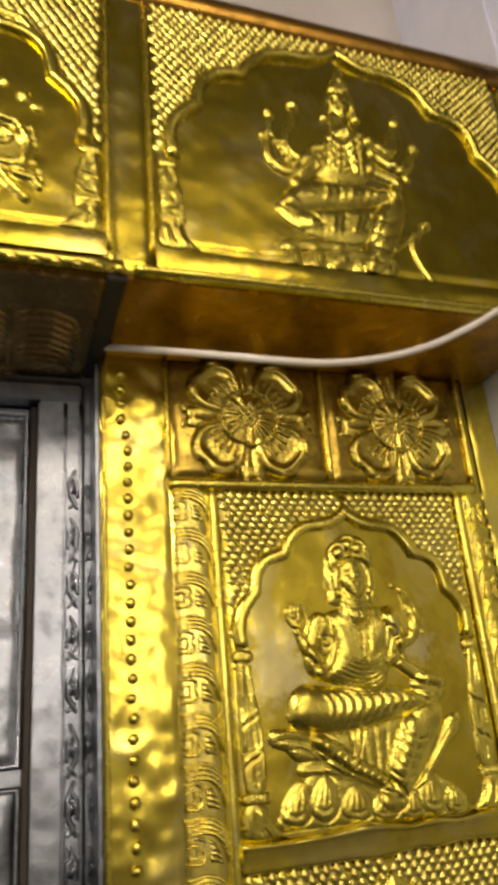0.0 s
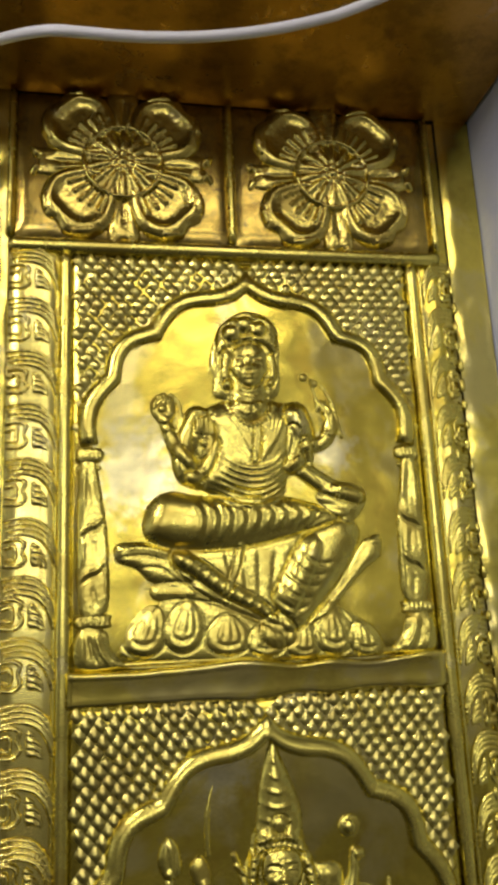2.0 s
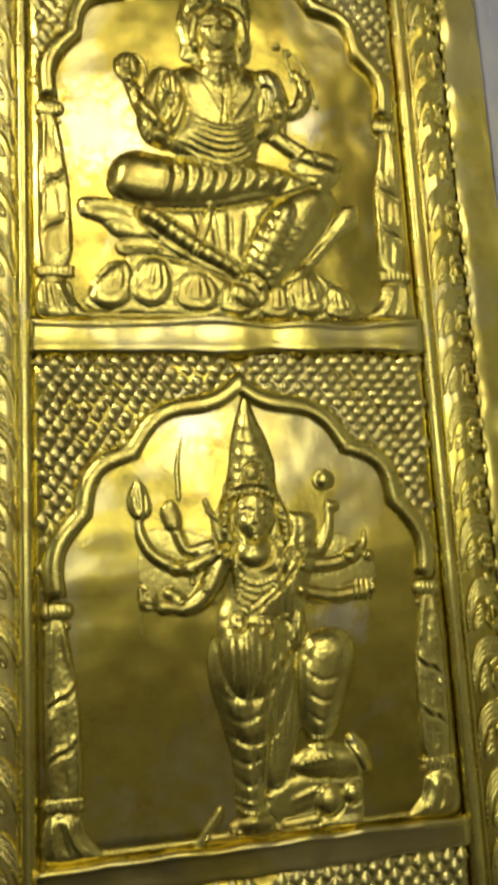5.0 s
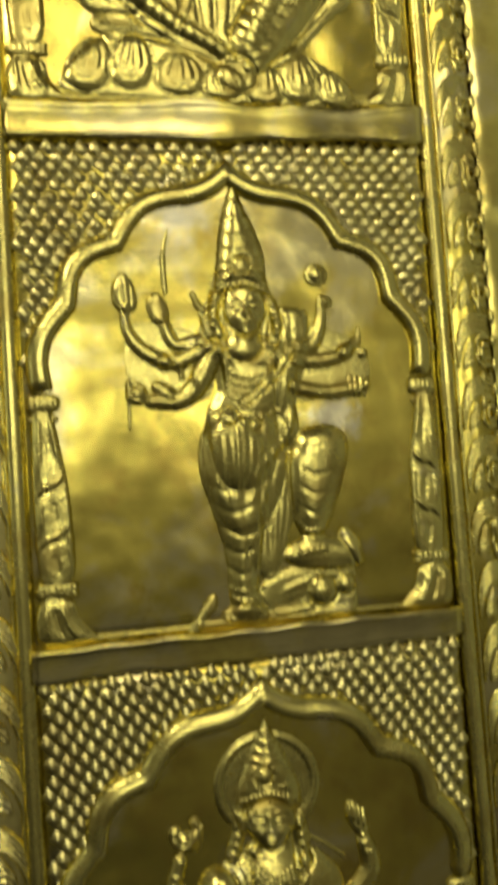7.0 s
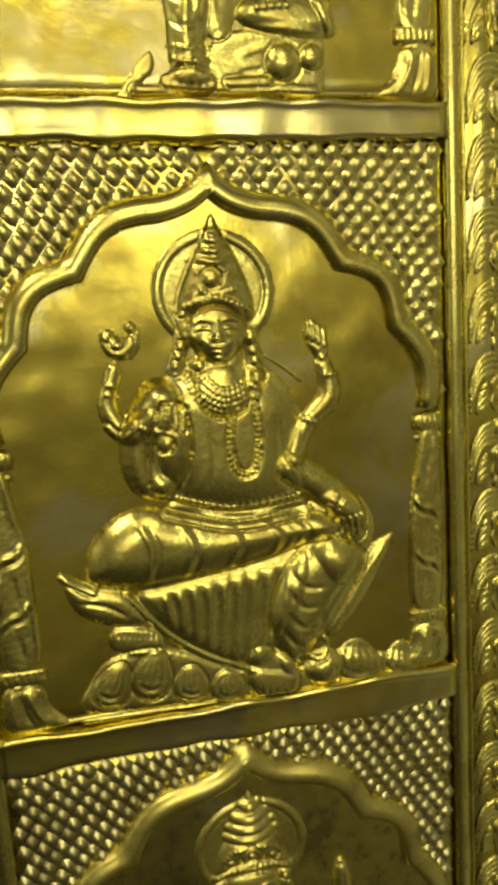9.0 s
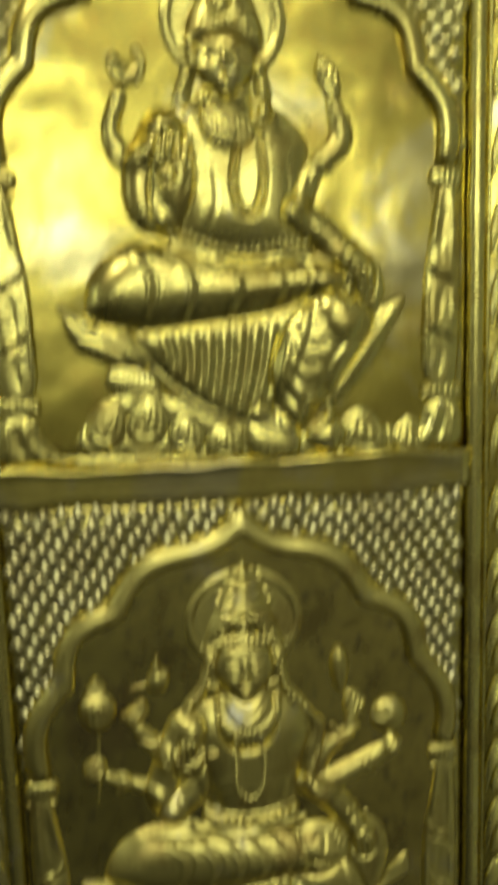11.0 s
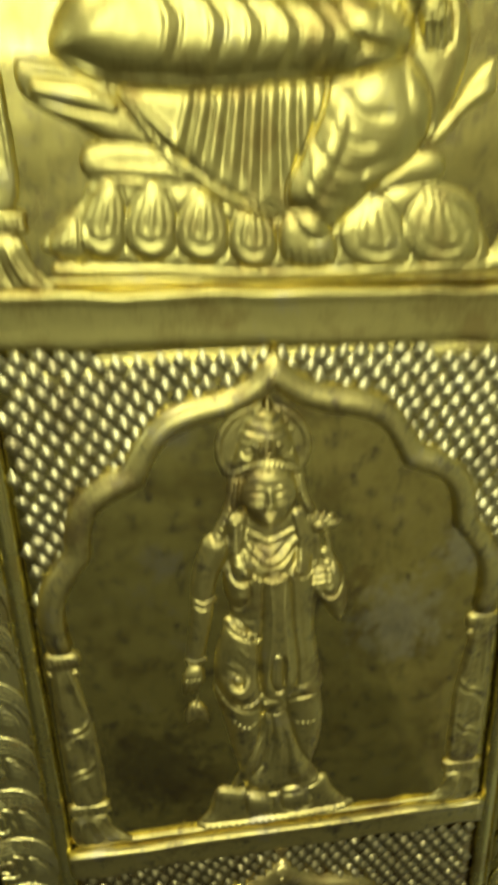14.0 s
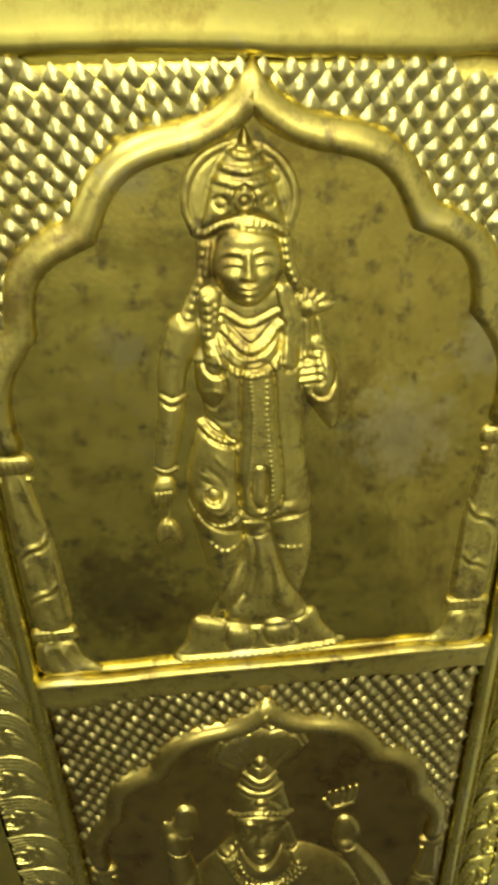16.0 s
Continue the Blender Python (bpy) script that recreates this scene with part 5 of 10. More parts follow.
    s.chase([(0.0744, 1.1051), (0.0808, 1.1007), (0.0878, 1.1025)], 0.00113, -0.00060)
    s.pad([(0.1003, 1.1109), (0.1074, 1.1096), (0.1130, 1.0998), (0.1119, 1.0912), (0.1054, 1.0881), (0.0993, 1.0893), (0.0935, 1.0948), (0.0936, 1.1035)], 0.0030, 0.0093, 0.85, 0.0007)
    s.chase([(0.1012, 1.1091), (0.0976, 1.1016), (0.0973, 1.0979)], 0.00103, -0.00055)
    s.chase([(0.1029, 1.1088), (0.1013, 1.1009), (0.1010, 1.0972)], 0.00104, -0.00055)
    s.chase([(0.1046, 1.1085), (0.1051, 1.1002), (0.1048, 1.0964)], 0.00104, -0.00055)
    s.chase([(0.1063, 1.1082), (0.1088, 1.0995), (0.1085, 1.0957)], 0.00104, -0.00055)
    s.chase([(0.0951, 1.0961), (0.0990, 1.0929), (0.1025, 1.0917), (0.1062, 1.0915), (0.1105, 1.0932)], 0.00145, 0.00060)
    s.chase([(0.0968, 1.0977), (0.1027, 1.0941), (0.1090, 1.0953)], 0.00103, -0.00060)
    s.pad([(0.1207, 1.1051), (0.1280, 1.1037), (0.1338, 1.0943), (0.1328, 1.0862), (0.1262, 1.0833), (0.1199, 1.0845), (0.1139, 1.0899), (0.1139, 1.0981)], 0.0030, 0.0095, 0.85, 0.0007)
    s.chase([(0.1216, 1.1034), (0.1180, 1.0963), (0.1178, 1.0927)], 0.00106, -0.00055)
    s.chase([(0.1234, 1.1030), (0.1218, 1.0956), (0.1216, 1.0920)], 0.00106, -0.00055)
    s.chase([(0.1251, 1.1027), (0.1257, 1.0948), (0.1255, 1.0912)], 0.00106, -0.00055)
    s.chase([(0.1269, 1.1024), (0.1295, 1.0941), (0.1293, 1.0905)], 0.00107, -0.00055)
    s.chase([(0.1156, 1.0911), (0.1196, 1.0879), (0.1232, 1.0868), (0.1269, 1.0865), (0.1313, 1.0880)], 0.00148, 0.00060)
    s.chase([(0.1172, 1.0925), (0.1233, 1.0891), (0.1298, 1.0901)], 0.00106, -0.00060)
    s.pad([(0.1963, 1.1109), (0.2067, 1.1091), (0.2153, 1.0967), (0.2142, 1.0859), (0.2049, 1.0822), (0.1959, 1.0839), (0.1872, 1.0910), (0.1870, 1.1018)], 0.0030, 0.0135, 0.85, 0.0007)
    s.chase([(0.1977, 1.1087), (0.1928, 1.0994), (0.1926, 1.0947)], 0.00150, -0.00055)
    s.chase([(0.2001, 1.1082), (0.1982, 1.0984), (0.1980, 1.0937)], 0.00151, -0.00055)
    s.chase([(0.2027, 1.1078), (0.2038, 1.0974), (0.2036, 1.0927)], 0.00151, -0.00055)
    s.chase([(0.2051, 1.1073), (0.2092, 1.0964), (0.2091, 1.0917)], 0.00152, -0.00055)
    s.chase([(0.1895, 1.0926), (0.1953, 1.0884), (0.2005, 1.0869), (0.2058, 1.0864), (0.2120, 1.0884)], 0.00210, 0.00060)
    s.chase([(0.1919, 1.0945), (0.2007, 1.0898), (0.2098, 1.0911)], 0.00150, -0.00060)
    s.pad([(0.2257, 1.1051), (0.2334, 1.1037), (0.2397, 1.0933), (0.2389, 1.0841), (0.2321, 1.0807), (0.2255, 1.0819), (0.2191, 1.0878), (0.2188, 1.0971)], 0.0030, 0.0100, 0.85, 0.0007)
    s.chase([(0.2267, 1.1032), (0.2232, 1.0951), (0.2230, 1.0911)], 0.00111, -0.00055)
    s.chase([(0.2285, 1.1028), (0.2271, 1.0944), (0.2270, 1.0904)], 0.00111, -0.00055)
    s.chase([(0.2304, 1.1025), (0.2312, 1.0937), (0.2311, 1.0896)], 0.00111, -0.00055)
    s.chase([(0.2322, 1.1022), (0.2352, 1.0929), (0.2351, 1.0889)], 0.00112, -0.00055)
    s.chase([(0.2208, 1.0892), (0.2250, 1.0857), (0.2289, 1.0846), (0.2328, 1.0843), (0.2373, 1.0862)], 0.00155, 0.00060)
    s.chase([(0.2225, 1.0909), (0.2290, 1.0871), (0.2357, 1.0884)], 0.00111, -0.00060)
    s.rod([(0.1802, 1.0968, 0.0114), (0.1806, 1.0968, 0.0114)], 0.55, 0.70, 0.0007)
    s.rod([(0.1831, 1.1090, 0.0024), (0.1827, 1.1118, 0.0024), (0.1813, 1.1143, 0.0024), (0.1791, 1.1162, 0.0024), (0.1765, 1.1172, 0.0024), (0.1738, 1.1171, 0.0024), (0.1715, 1.1160, 0.0024), (0.1699, 1.1140, 0.0024), (0.1693, 1.1115, 0.0024), (0.1697, 1.1087, 0.0024), (0.1711, 1.1062, 0.0024), (0.1732, 1.1043, 0.0024), (0.1758, 1.1033, 0.0024), (0.1785, 1.1033, 0.0024), (0.1808, 1.1044, 0.0024), (0.1824, 1.1064, 0.0024), (0.1831, 1.1090, 0.0024)], 0.80, 0.70, 0.0007)
    s.pad([(0.1815, 1.1344), (0.2017, 1.1571), (0.2144, 1.1673), (0.2274, 1.1706), (0.2173, 1.1496), (0.2022, 1.1275), (0.1847, 1.1130)], 0.0036, 0.0070, 0.70, 0.0008)
    s.chase([(0.1860, 1.1197), (0.2066, 1.1477), (0.2233, 1.1677)], 0.00141, 0.00090)
    s.rod([(0.0449, 1.0874, 0.0028), (0.1377, 1.0824, 0.0031), (0.2331, 1.0783, 0.0035)], 0.80, 0.70, 0.0007)
    s.pad([(0.0815, 1.1572), (0.1425, 1.1626), (0.1729, 1.1681), (0.1624, 1.1306), (0.1476, 1.1074), (0.1242, 1.1072), (0.1010, 1.1236), (0.0857, 1.1395)], 0.0045, 0.0087, 0.70, 0.0008)
    s.chase([(0.0913, 1.1550), (0.0942, 1.1442), (0.0947, 1.1337)], 0.00172, 0.00100)
    s.chase([(0.0954, 1.1553), (0.0979, 1.1436), (0.0981, 1.1321)], 0.00141, -0.00110)
    s.chase([(0.0998, 1.1563), (0.1016, 1.1420), (0.1009, 1.1279)], 0.00174, 0.00100)
    s.chase([(0.1040, 1.1566), (0.1054, 1.1413), (0.1043, 1.1263)], 0.00143, -0.00110)
    s.chase([(0.1085, 1.1575), (0.1091, 1.1397), (0.1073, 1.1221)], 0.00175, 0.00100)
    s.chase([(0.1126, 1.1579), (0.1130, 1.1391), (0.1107, 1.1205)], 0.00144, -0.00110)
    s.chase([(0.1172, 1.1588), (0.1167, 1.1374), (0.1137, 1.1162)], 0.00177, 0.00100)
    s.chase([(0.1214, 1.1591), (0.1206, 1.1368), (0.1171, 1.1146)], 0.00145, -0.00110)
    s.chase([(0.1260, 1.1601), (0.1244, 1.1352), (0.1201, 1.1103)], 0.00178, 0.00100)
    s.chase([(0.1302, 1.1604), (0.1282, 1.1345), (0.1236, 1.1086)], 0.00147, -0.00110)
    s.chase([(0.1349, 1.1614), (0.1322, 1.1352), (0.1269, 1.1091)], 0.00180, 0.00100)
    s.chase([(0.1391, 1.1617), (0.1361, 1.1345), (0.1305, 1.1074)], 0.00148, -0.00110)
    s.chase([(0.1438, 1.1627), (0.1402, 1.1362), (0.1340, 1.1098)], 0.00182, 0.00100)
    s.chase([(0.1481, 1.1630), (0.1442, 1.1356), (0.1375, 1.1082)], 0.00149, -0.00110)
    s.chase([(0.1528, 1.1640), (0.1482, 1.1362), (0.1409, 1.1086)], 0.00183, 0.00100)
    s.chase([(0.1572, 1.1644), (0.1522, 1.1356), (0.1445, 1.1069)], 0.00151, -0.00110)
    s.chase([(0.1619, 1.1653), (0.1563, 1.1363), (0.1479, 1.1073)], 0.00185, 0.00100)
    s.chase([(0.1663, 1.1657), (0.1603, 1.1356), (0.1515, 1.1056)], 0.00152, -0.00110)
    s.rod([(0.0727, 1.1554, 0.0021), (0.0919, 1.1305, 0.0022), (0.1132, 1.1140, 0.0023), (0.1382, 1.1018, 0.0019)], 0.90, 0.70, 0.0007)
    s.pad([(0.1712, 1.1894), (0.1922, 1.2013), (0.2091, 1.1925), (0.2154, 1.1740), (0.2048, 1.1549), (0.1890, 1.1470), (0.1762, 1.1676)], 0.0060, 0.0141, 0.70, 0.0008)
    s.pad([(0.1609, 1.1598), (0.1834, 1.1744), (0.2045, 1.1659), (0.2075, 1.1538), (0.1887, 1.1256), (0.1666, 1.0993), (0.1556, 1.0993), (0.1519, 1.1180), (0.1502, 1.1354)], 0.0095, 0.0182, 0.70, 0.0013)
    s.chase([(0.1603, 1.1602), (0.1705, 1.1478), (0.1848, 1.1463)], 0.00168, -0.00090)
    s.chase([(0.1583, 1.1490), (0.1685, 1.1365), (0.1812, 1.1351)], 0.00169, -0.00090)
    s.chase([(0.1564, 1.1378), (0.1666, 1.1251), (0.1775, 1.1240)], 0.00169, -0.00090)
    s.chase([(0.1544, 1.1265), (0.1646, 1.1137), (0.1739, 1.1127)], 0.00170, -0.00090)
    s.chase([(0.1524, 1.1151), (0.1626, 1.1022), (0.1702, 1.1015)], 0.00170, -0.00090)
    s.pad([(0.1367, 1.1111), (0.1463, 1.1155), (0.1643, 1.1019), (0.1662, 1.0910), (0.1597, 1.0795), (0.1417, 1.0816), (0.1350, 1.0941)], 0.0042, 0.0074, 0.70, 0.0008)
    s.chase([(0.1423, 1.0920), (0.1424, 1.0829)], 0.00088, -0.00080)
    s.chase([(0.1466, 1.0912), (0.1468, 1.0820)], 0.00089, -0.00080)
    s.chase([(0.1510, 1.0903), (0.1512, 1.0812)], 0.00089, -0.00080)
    s.chase([(0.1554, 1.0895), (0.1556, 1.0803)], 0.00090, -0.00080)
    s.chase([(0.1598, 1.0886), (0.1600, 1.0794)], 0.00090, -0.00080)
    s.pad([(0.0525, 1.1739), (0.0573, 1.1871), (0.0695, 1.1979), (0.0881, 1.2023), (0.1187, 1.1944), (0.1574, 1.1919), (0.1881, 1.1865), (0.1924, 1.1765), (0.1702, 1.1695), (0.1425, 1.1629), (0.1098, 1.1586), (0.0845, 1.1561), (0.0633, 1.1595), (0.0535, 1.1648)], 0.0120, 0.0196, 0.70, 0.0013)
    s.chase([(0.0786, 1.1985), (0.0870, 1.1805), (0.0821, 1.1578)], 0.00151, 0.00090)
    s.chase([(0.0835, 1.1979), (0.0913, 1.1799), (0.0858, 1.1572)], 0.00122, -0.00070)
    s.chase([(0.1000, 1.1963), (0.1087, 1.1793), (0.1022, 1.1579)], 0.00155, 0.00090)
    s.chase([(0.1049, 1.1956), (0.1131, 1.1787), (0.1059, 1.1573)], 0.00125, -0.00070)
    s.chase([(0.1249, 1.1923), (0.1336, 1.1784), (0.1260, 1.1601)], 0.00160, 0.00090)
    s.chase([(0.1300, 1.1916), (0.1382, 1.1778), (0.1298, 1.1595)], 0.00129, -0.00070)
    s.chase([(0.1441, 1.1904), (0.1567, 1.1798), (0.1509, 1.1650)], 0.00163, 0.00090)
    s.chase([(0.1493, 1.1897), (0.1613, 1.1791), (0.1548, 1.1644)], 0.00132, -0.00070)
    s.chase([(0.1605, 1.1882), (0.1702, 1.1812), (0.1668, 1.1693)], 0.00167, 0.00090)
    s.chase([(0.1658, 1.1875), (0.1748, 1.1806), (0.1709, 1.1687)], 0.00134, -0.00070)
    s.chase([(0.0565, 1.1676), (0.0725, 1.1599), (0.0973, 1.1606), (0.1294, 1.1629)], 0.00209, -0.00050)
    s.pad([(0.1154, 1.2731), (0.0993, 1.2693), (0.0870, 1.2584), (0.0892, 1.2322), (0.0999, 1.2122), (0.1095, 1.1982), (0.1668, 1.1939), (0.1718, 1.2130), (0.1730, 1.2356), (0.1738, 1.2508), (0.1662, 1.2629), (0.1522, 1.2717)], 0.0100, 0.0245, 0.70, 0.0008)
    s.rod([(0.1669, 1.2152, 0.0092), (0.1840, 1.2023, 0.0094), (0.1995, 1.1870, 0.0092), (0.2025, 1.1758, 0.0068)], 0.80, 0.70, 0.0007)
    s.string([(0.1921, 1.2006), (0.1841, 1.1884)], 0.00206, 0.70)
    s.string([(0.1961, 1.1962), (0.1880, 1.1845)], 0.00172, 0.70)
    s.rod([(0.1934, 1.1831, 0.0024), (0.1943, 1.1728, 0.0018)], 0.80, 0.85, 0.0005)
    s.rod([(0.1976, 1.1839, 0.0024), (0.1985, 1.1736, 0.0018)], 0.80, 0.85, 0.0005)
    s.rod([(0.2018, 1.1847, 0.0024), (0.2027, 1.1744, 0.0019)], 0.80, 0.85, 0.0005)
    s.rod([(0.2060, 1.1855, 0.0024), (0.2070, 1.1751, 0.0019)], 0.80, 0.85, 0.0005)
    s.rod([(0.0917, 1.2488, 0.0059), (0.0787, 1.2432, 0.0068), (0.0709, 1.2570, 0.0050), (0.0759, 1.2744, 0.0047)], 0.80, 0.70, 0.0007)
    s.rod([(0.0700, 1.2459, 0.0024), (0.0760, 1.2404, 0.0027), (0.0842, 1.2450, 0.0024)], 0.80, 0.70, 0.0007)
    s.string([(0.0701, 1.2675), (0.0799, 1.2654)], 0.00145, 0.70)
    s.string([(0.0697, 1.2628), (0.0789, 1.2601)], 0.00117, 0.70)
    s.pad([(0.0700, 1.2941), (0.0789, 1.2887), (0.0899, 1.2949), (0.0904, 1.2860), (0.0822, 1.2790), (0.0725, 1.2827)], 0.0042, 0.0046, 0.70, 0.0008)
    s.rod([(0.0743, 1.2920, 0.0037), (0.0746, 1.2920, 0.0037)], 0.80, 0.70, 0.0007)
    s.rod([(0.0787, 1.2881, 0.0040), (0.0790, 1.2881, 0.0040)], 0.80, 0.70, 0.0007)
    s.rod([(0.0857, 1.2958, 0.0034), (0.0860, 1.2958, 0.0034)], 0.80, 0.70, 0.0007)
    s.rod([(0.0870, 1.2952, 0.0013), (0.0893, 1.2867, 0.0013), (0.0852, 1.2796, 0.0013)], 0.90, 0.70, 0.0007)
    s.rod([(0.0972, 1.2574, 0.0118), (0.0860, 1.2371, 0.0104), (0.0868, 1.2169, 0.0091), (0.0978, 1.2093, 0.0064)], 0.75, 0.70, 0.0007)
    s.string([(0.0821, 1.2483), (0.0912, 1.2424), (0.1005, 1.2445)], 0.00164, 0.70)
    s.pad([(0.0937, 1.2513), (0.1051, 1.2575), (0.1123, 1.2467), (0.1120, 1.2249), (0.1024, 1.2081), (0.0901, 1.2090), (0.0892, 1.2322)], 0.0060, 0.0090, 0.70, 0.0008)
    s.rod([(0.0968, 1.2449, 0.0023), (0.0983, 1.2558, 0.0018)], 0.80, 0.85, 0.0005)
    s.rod([(0.1007, 1.2439, 0.0023), (0.1021, 1.2548, 0.0018)], 0.80, 0.85, 0.0005)
    s.rod([(0.1046, 1.2428, 0.0023), (0.1060, 1.2538, 0.0018)], 0.80, 0.85, 0.0005)
    s.rod([(0.1085, 1.2418, 0.0023), (0.1099, 1.2528, 0.0018)], 0.80, 0.85, 0.0005)
    s.rod([(0.0984, 1.2348, 0.0049), (0.0987, 1.2348, 0.0049)], 0.50, 0.70, 0.0007)
    s.chase([(0.1056, 1.2520), (0.1097, 1.2361), (0.1049, 1.2210)], 0.00122, -0.00060)
    s.rod([(0.1696, 1.2214, 0.0061), (0.1771, 1.2383, 0.0057), (0.1912, 1.2530, 0.0069), (0.1880, 1.2708, 0.0050)], 0.80, 0.70, 0.0007)
    s.string([(0.1733, 1.2426), (0.1851, 1.2375)], 0.00182, 0.70)
    s.string([(0.1870, 1.2642), (0.1957, 1.2647)], 0.00166, 0.70)
    s.pad([(0.1771, 1.2908), (0.1826, 1.2953), (0.1895, 1.2880), (0.1923, 1.2777), (0.1867, 1.2712), (0.1792, 1.2806)], 0.0040, 0.0052, 0.70, 0.0008)
    s.rod([(0.1795, 1.2856, 0.0019), (0.1799, 1.2943, 0.0014)], 0.80, 0.85, 0.0005)
    s.rod([(0.1827, 1.2838, 0.0019), (0.1831, 1.2925, 0.0014)], 0.80, 0.85, 0.0005)
    s.rod([(0.1859, 1.2820, 0.0019), (0.1863, 1.2907, 0.0014)], 0.80, 0.85, 0.0005)
    s.rod([(0.1891, 1.2802, 0.0019), (0.1895, 1.2889, 0.0015)], 0.80, 0.85, 0.0005)
    s.rod([(0.1520, 1.2791, 0.0014), (0.1650, 1.2706, 0.0014), (0.1750, 1.2621, 0.0014)], 0.80, 0.70, 0.0007)
    s.rod([(0.1036, 1.2038, 0.0029), (0.1347, 1.1949, 0.0030), (0.1710, 1.1983, 0.0031)], 0.70, 0.70, 0.0007)
    s.rod([(0.1003, 1.2004, 0.0029), (0.1344, 1.1907, 0.0030), (0.1725, 1.1942, 0.0031)], 0.70, 0.70, 0.0007)
    s.rod([(0.0969, 1.1970, 0.0028), (0.1341, 1.1865, 0.0030), (0.1740, 1.1900, 0.0031)], 0.70, 0.70, 0.0007)
    s.string([(0.1038, 1.2060), (0.1348, 1.1975), (0.1712, 1.2013)], 0.00186, 0.80)
    s.rod([(0.1365, 1.2535, 0.0018), (0.1327, 1.2335, 0.0018), (0.1355, 1.2173, 0.0022), (0.1444, 1.2163, 0.0022), (0.1486, 1.2318, 0.0019), (0.1472, 1.2525, 0.0018)], 0.80, 0.70, 0.0007)
    s.string([(0.1365, 1.2535), (0.1327, 1.2335), (0.1355, 1.2173), (0.1444, 1.2163), (0.1486, 1.2318), (0.1472, 1.2525)], 0.00142, 0.80)
    s.chase([(0.1220, 1.2441), (0.1237, 1.2219), (0.1181, 1.2051)], 0.00187, -0.00060)
    s.chase([(0.1603, 1.2433), (0.1611, 1.2240), (0.1563, 1.2019)], 0.00195, -0.00060)
    s.rod([(0.1320, 1.2771, 0.0129), (0.1319, 1.2602, 0.0151)], 0.35, 0.70, 0.0007)
    s.string([(0.1177, 1.2798), (0.1230, 1.2672), (0.1319, 1.2611), (0.1429, 1.2654), (0.1500, 1.2771)], 0.00153, 0.70)
    s.string([(0.1157, 1.2782), (0.1216, 1.2646), (0.1317, 1.2580), (0.1440, 1.2628), (0.1515, 1.2755)], 0.00153, 0.70)
    s.string([(0.1138, 1.2765), (0.1201, 1.2619), (0.1315, 1.2550), (0.1451, 1.2602), (0.1530, 1.2738)], 0.00152, 0.70)
    s.string([(0.1118, 1.2749), (0.1187, 1.2593), (0.1313, 1.2519), (0.1463, 1.2576), (0.1545, 1.2721)], 0.00152, 0.70)
    s.string([(0.1099, 1.2732), (0.1173, 1.2567), (0.1311, 1.2488), (0.1474, 1.2550), (0.1560, 1.2704)], 0.00152, 0.70)
    s.rod([(0.1158, 1.2966, 0.0049), (0.1113, 1.2849, 0.0049), (0.1071, 1.2732, 0.0049)], 0.60, 0.70, 0.0007)
    s.string([(0.1158, 1.2966), (0.1113, 1.2849), (0.1071, 1.2732)], 0.00263, 0.60)
    s.rod([(0.1481, 1.2881, 0.0051), (0.1499, 1.2756, 0.0051), (0.1485, 1.2633, 0.0051)], 0.60, 0.70, 0.0007)
    s.string([(0.1481, 1.2881), (0.1499, 1.2756), (0.1485, 1.2633)], 0.00274, 0.60)
    s.rod([(0.1190, 1.2746, 0.0042), (0.1193, 1.2745, 0.0042)], 0.80, 0.70, 0.0007)
    s.rod([(0.1504, 1.2662, 0.0051), (0.1508, 1.2662, 0.0051)], 0.80, 0.70, 0.0007)
    s.rod([(0.1121, 1.2992, 0.0035), (0.1147, 1.2891, 0.0035)], 0.80, 0.70, 0.0007)
    s.visage(0.1308, 1.2912, 0.0161, 0.0181, 0.0120, -0.07, 0.55)
    s.pad([(0.1317, 1.3510), (0.1360, 1.3421), (0.1420, 1.3306), (0.1474, 1.3184), (0.1511, 1.3055), (0.1485, 1.2953), (0.1306, 1.3030), (0.1117, 1.2981), (0.1113, 1.3088), (0.1157, 1.3203), (0.1213, 1.3317), (0.1266, 1.3425)], 0.0080, 0.0151, 0.55, 0.0008)
    s.chase([(0.1276, 1.3436), (0.1314, 1.3417), (0.1361, 1.3438)], 0.00121, 0.00100)
    s.chase([(0.1274, 1.3413), (0.1312, 1.3394), (0.1363, 1.3415)], 0.00091, -0.00080)
    s.chase([(0.1245, 1.3388), (0.1311, 1.3368), (0.1385, 1.3387)], 0.00120, 0.00100)
    s.chase([(0.1244, 1.3365), (0.1309, 1.3344), (0.1387, 1.3364)], 0.00090, -0.00080)
    s.chase([(0.1212, 1.3338), (0.1307, 1.3315), (0.1412, 1.3333)], 0.00120, 0.00100)
    s.chase([(0.1210, 1.3314), (0.1306, 1.3292), (0.1414, 1.3309)], 0.00090, -0.00080)
    s.chase([(0.1178, 1.3287), (0.1304, 1.3262), (0.1440, 1.3278)], 0.00120, 0.00100)
    s.chase([(0.1176, 1.3263), (0.1302, 1.3239), (0.1442, 1.3254)], 0.00090, -0.00080)
    s.rod([(0.1284, 1.3180, 0.0056), (0.1287, 1.3180, 0.0056)], 0.50, 0.70, 0.0007)
    s.string([(0.1205, 1.3200), (0.1291, 1.3254), (0.1394, 1.3189)], 0.00121, 0.70)
    s.string([(0.1221, 1.3125), (0.1289, 1.3094), (0.1421, 1.3121)], 0.00121, 0.70)
    s.chase([(0.1113, 1.3017), (0.1309, 1.3069), (0.1494, 1.2989)], 0.00211, 0.00130)
    s.string([(0.1121, 1.3040), (0.1310, 1.3086), (0.1489, 1.3014)], 0.00150, 0.80)


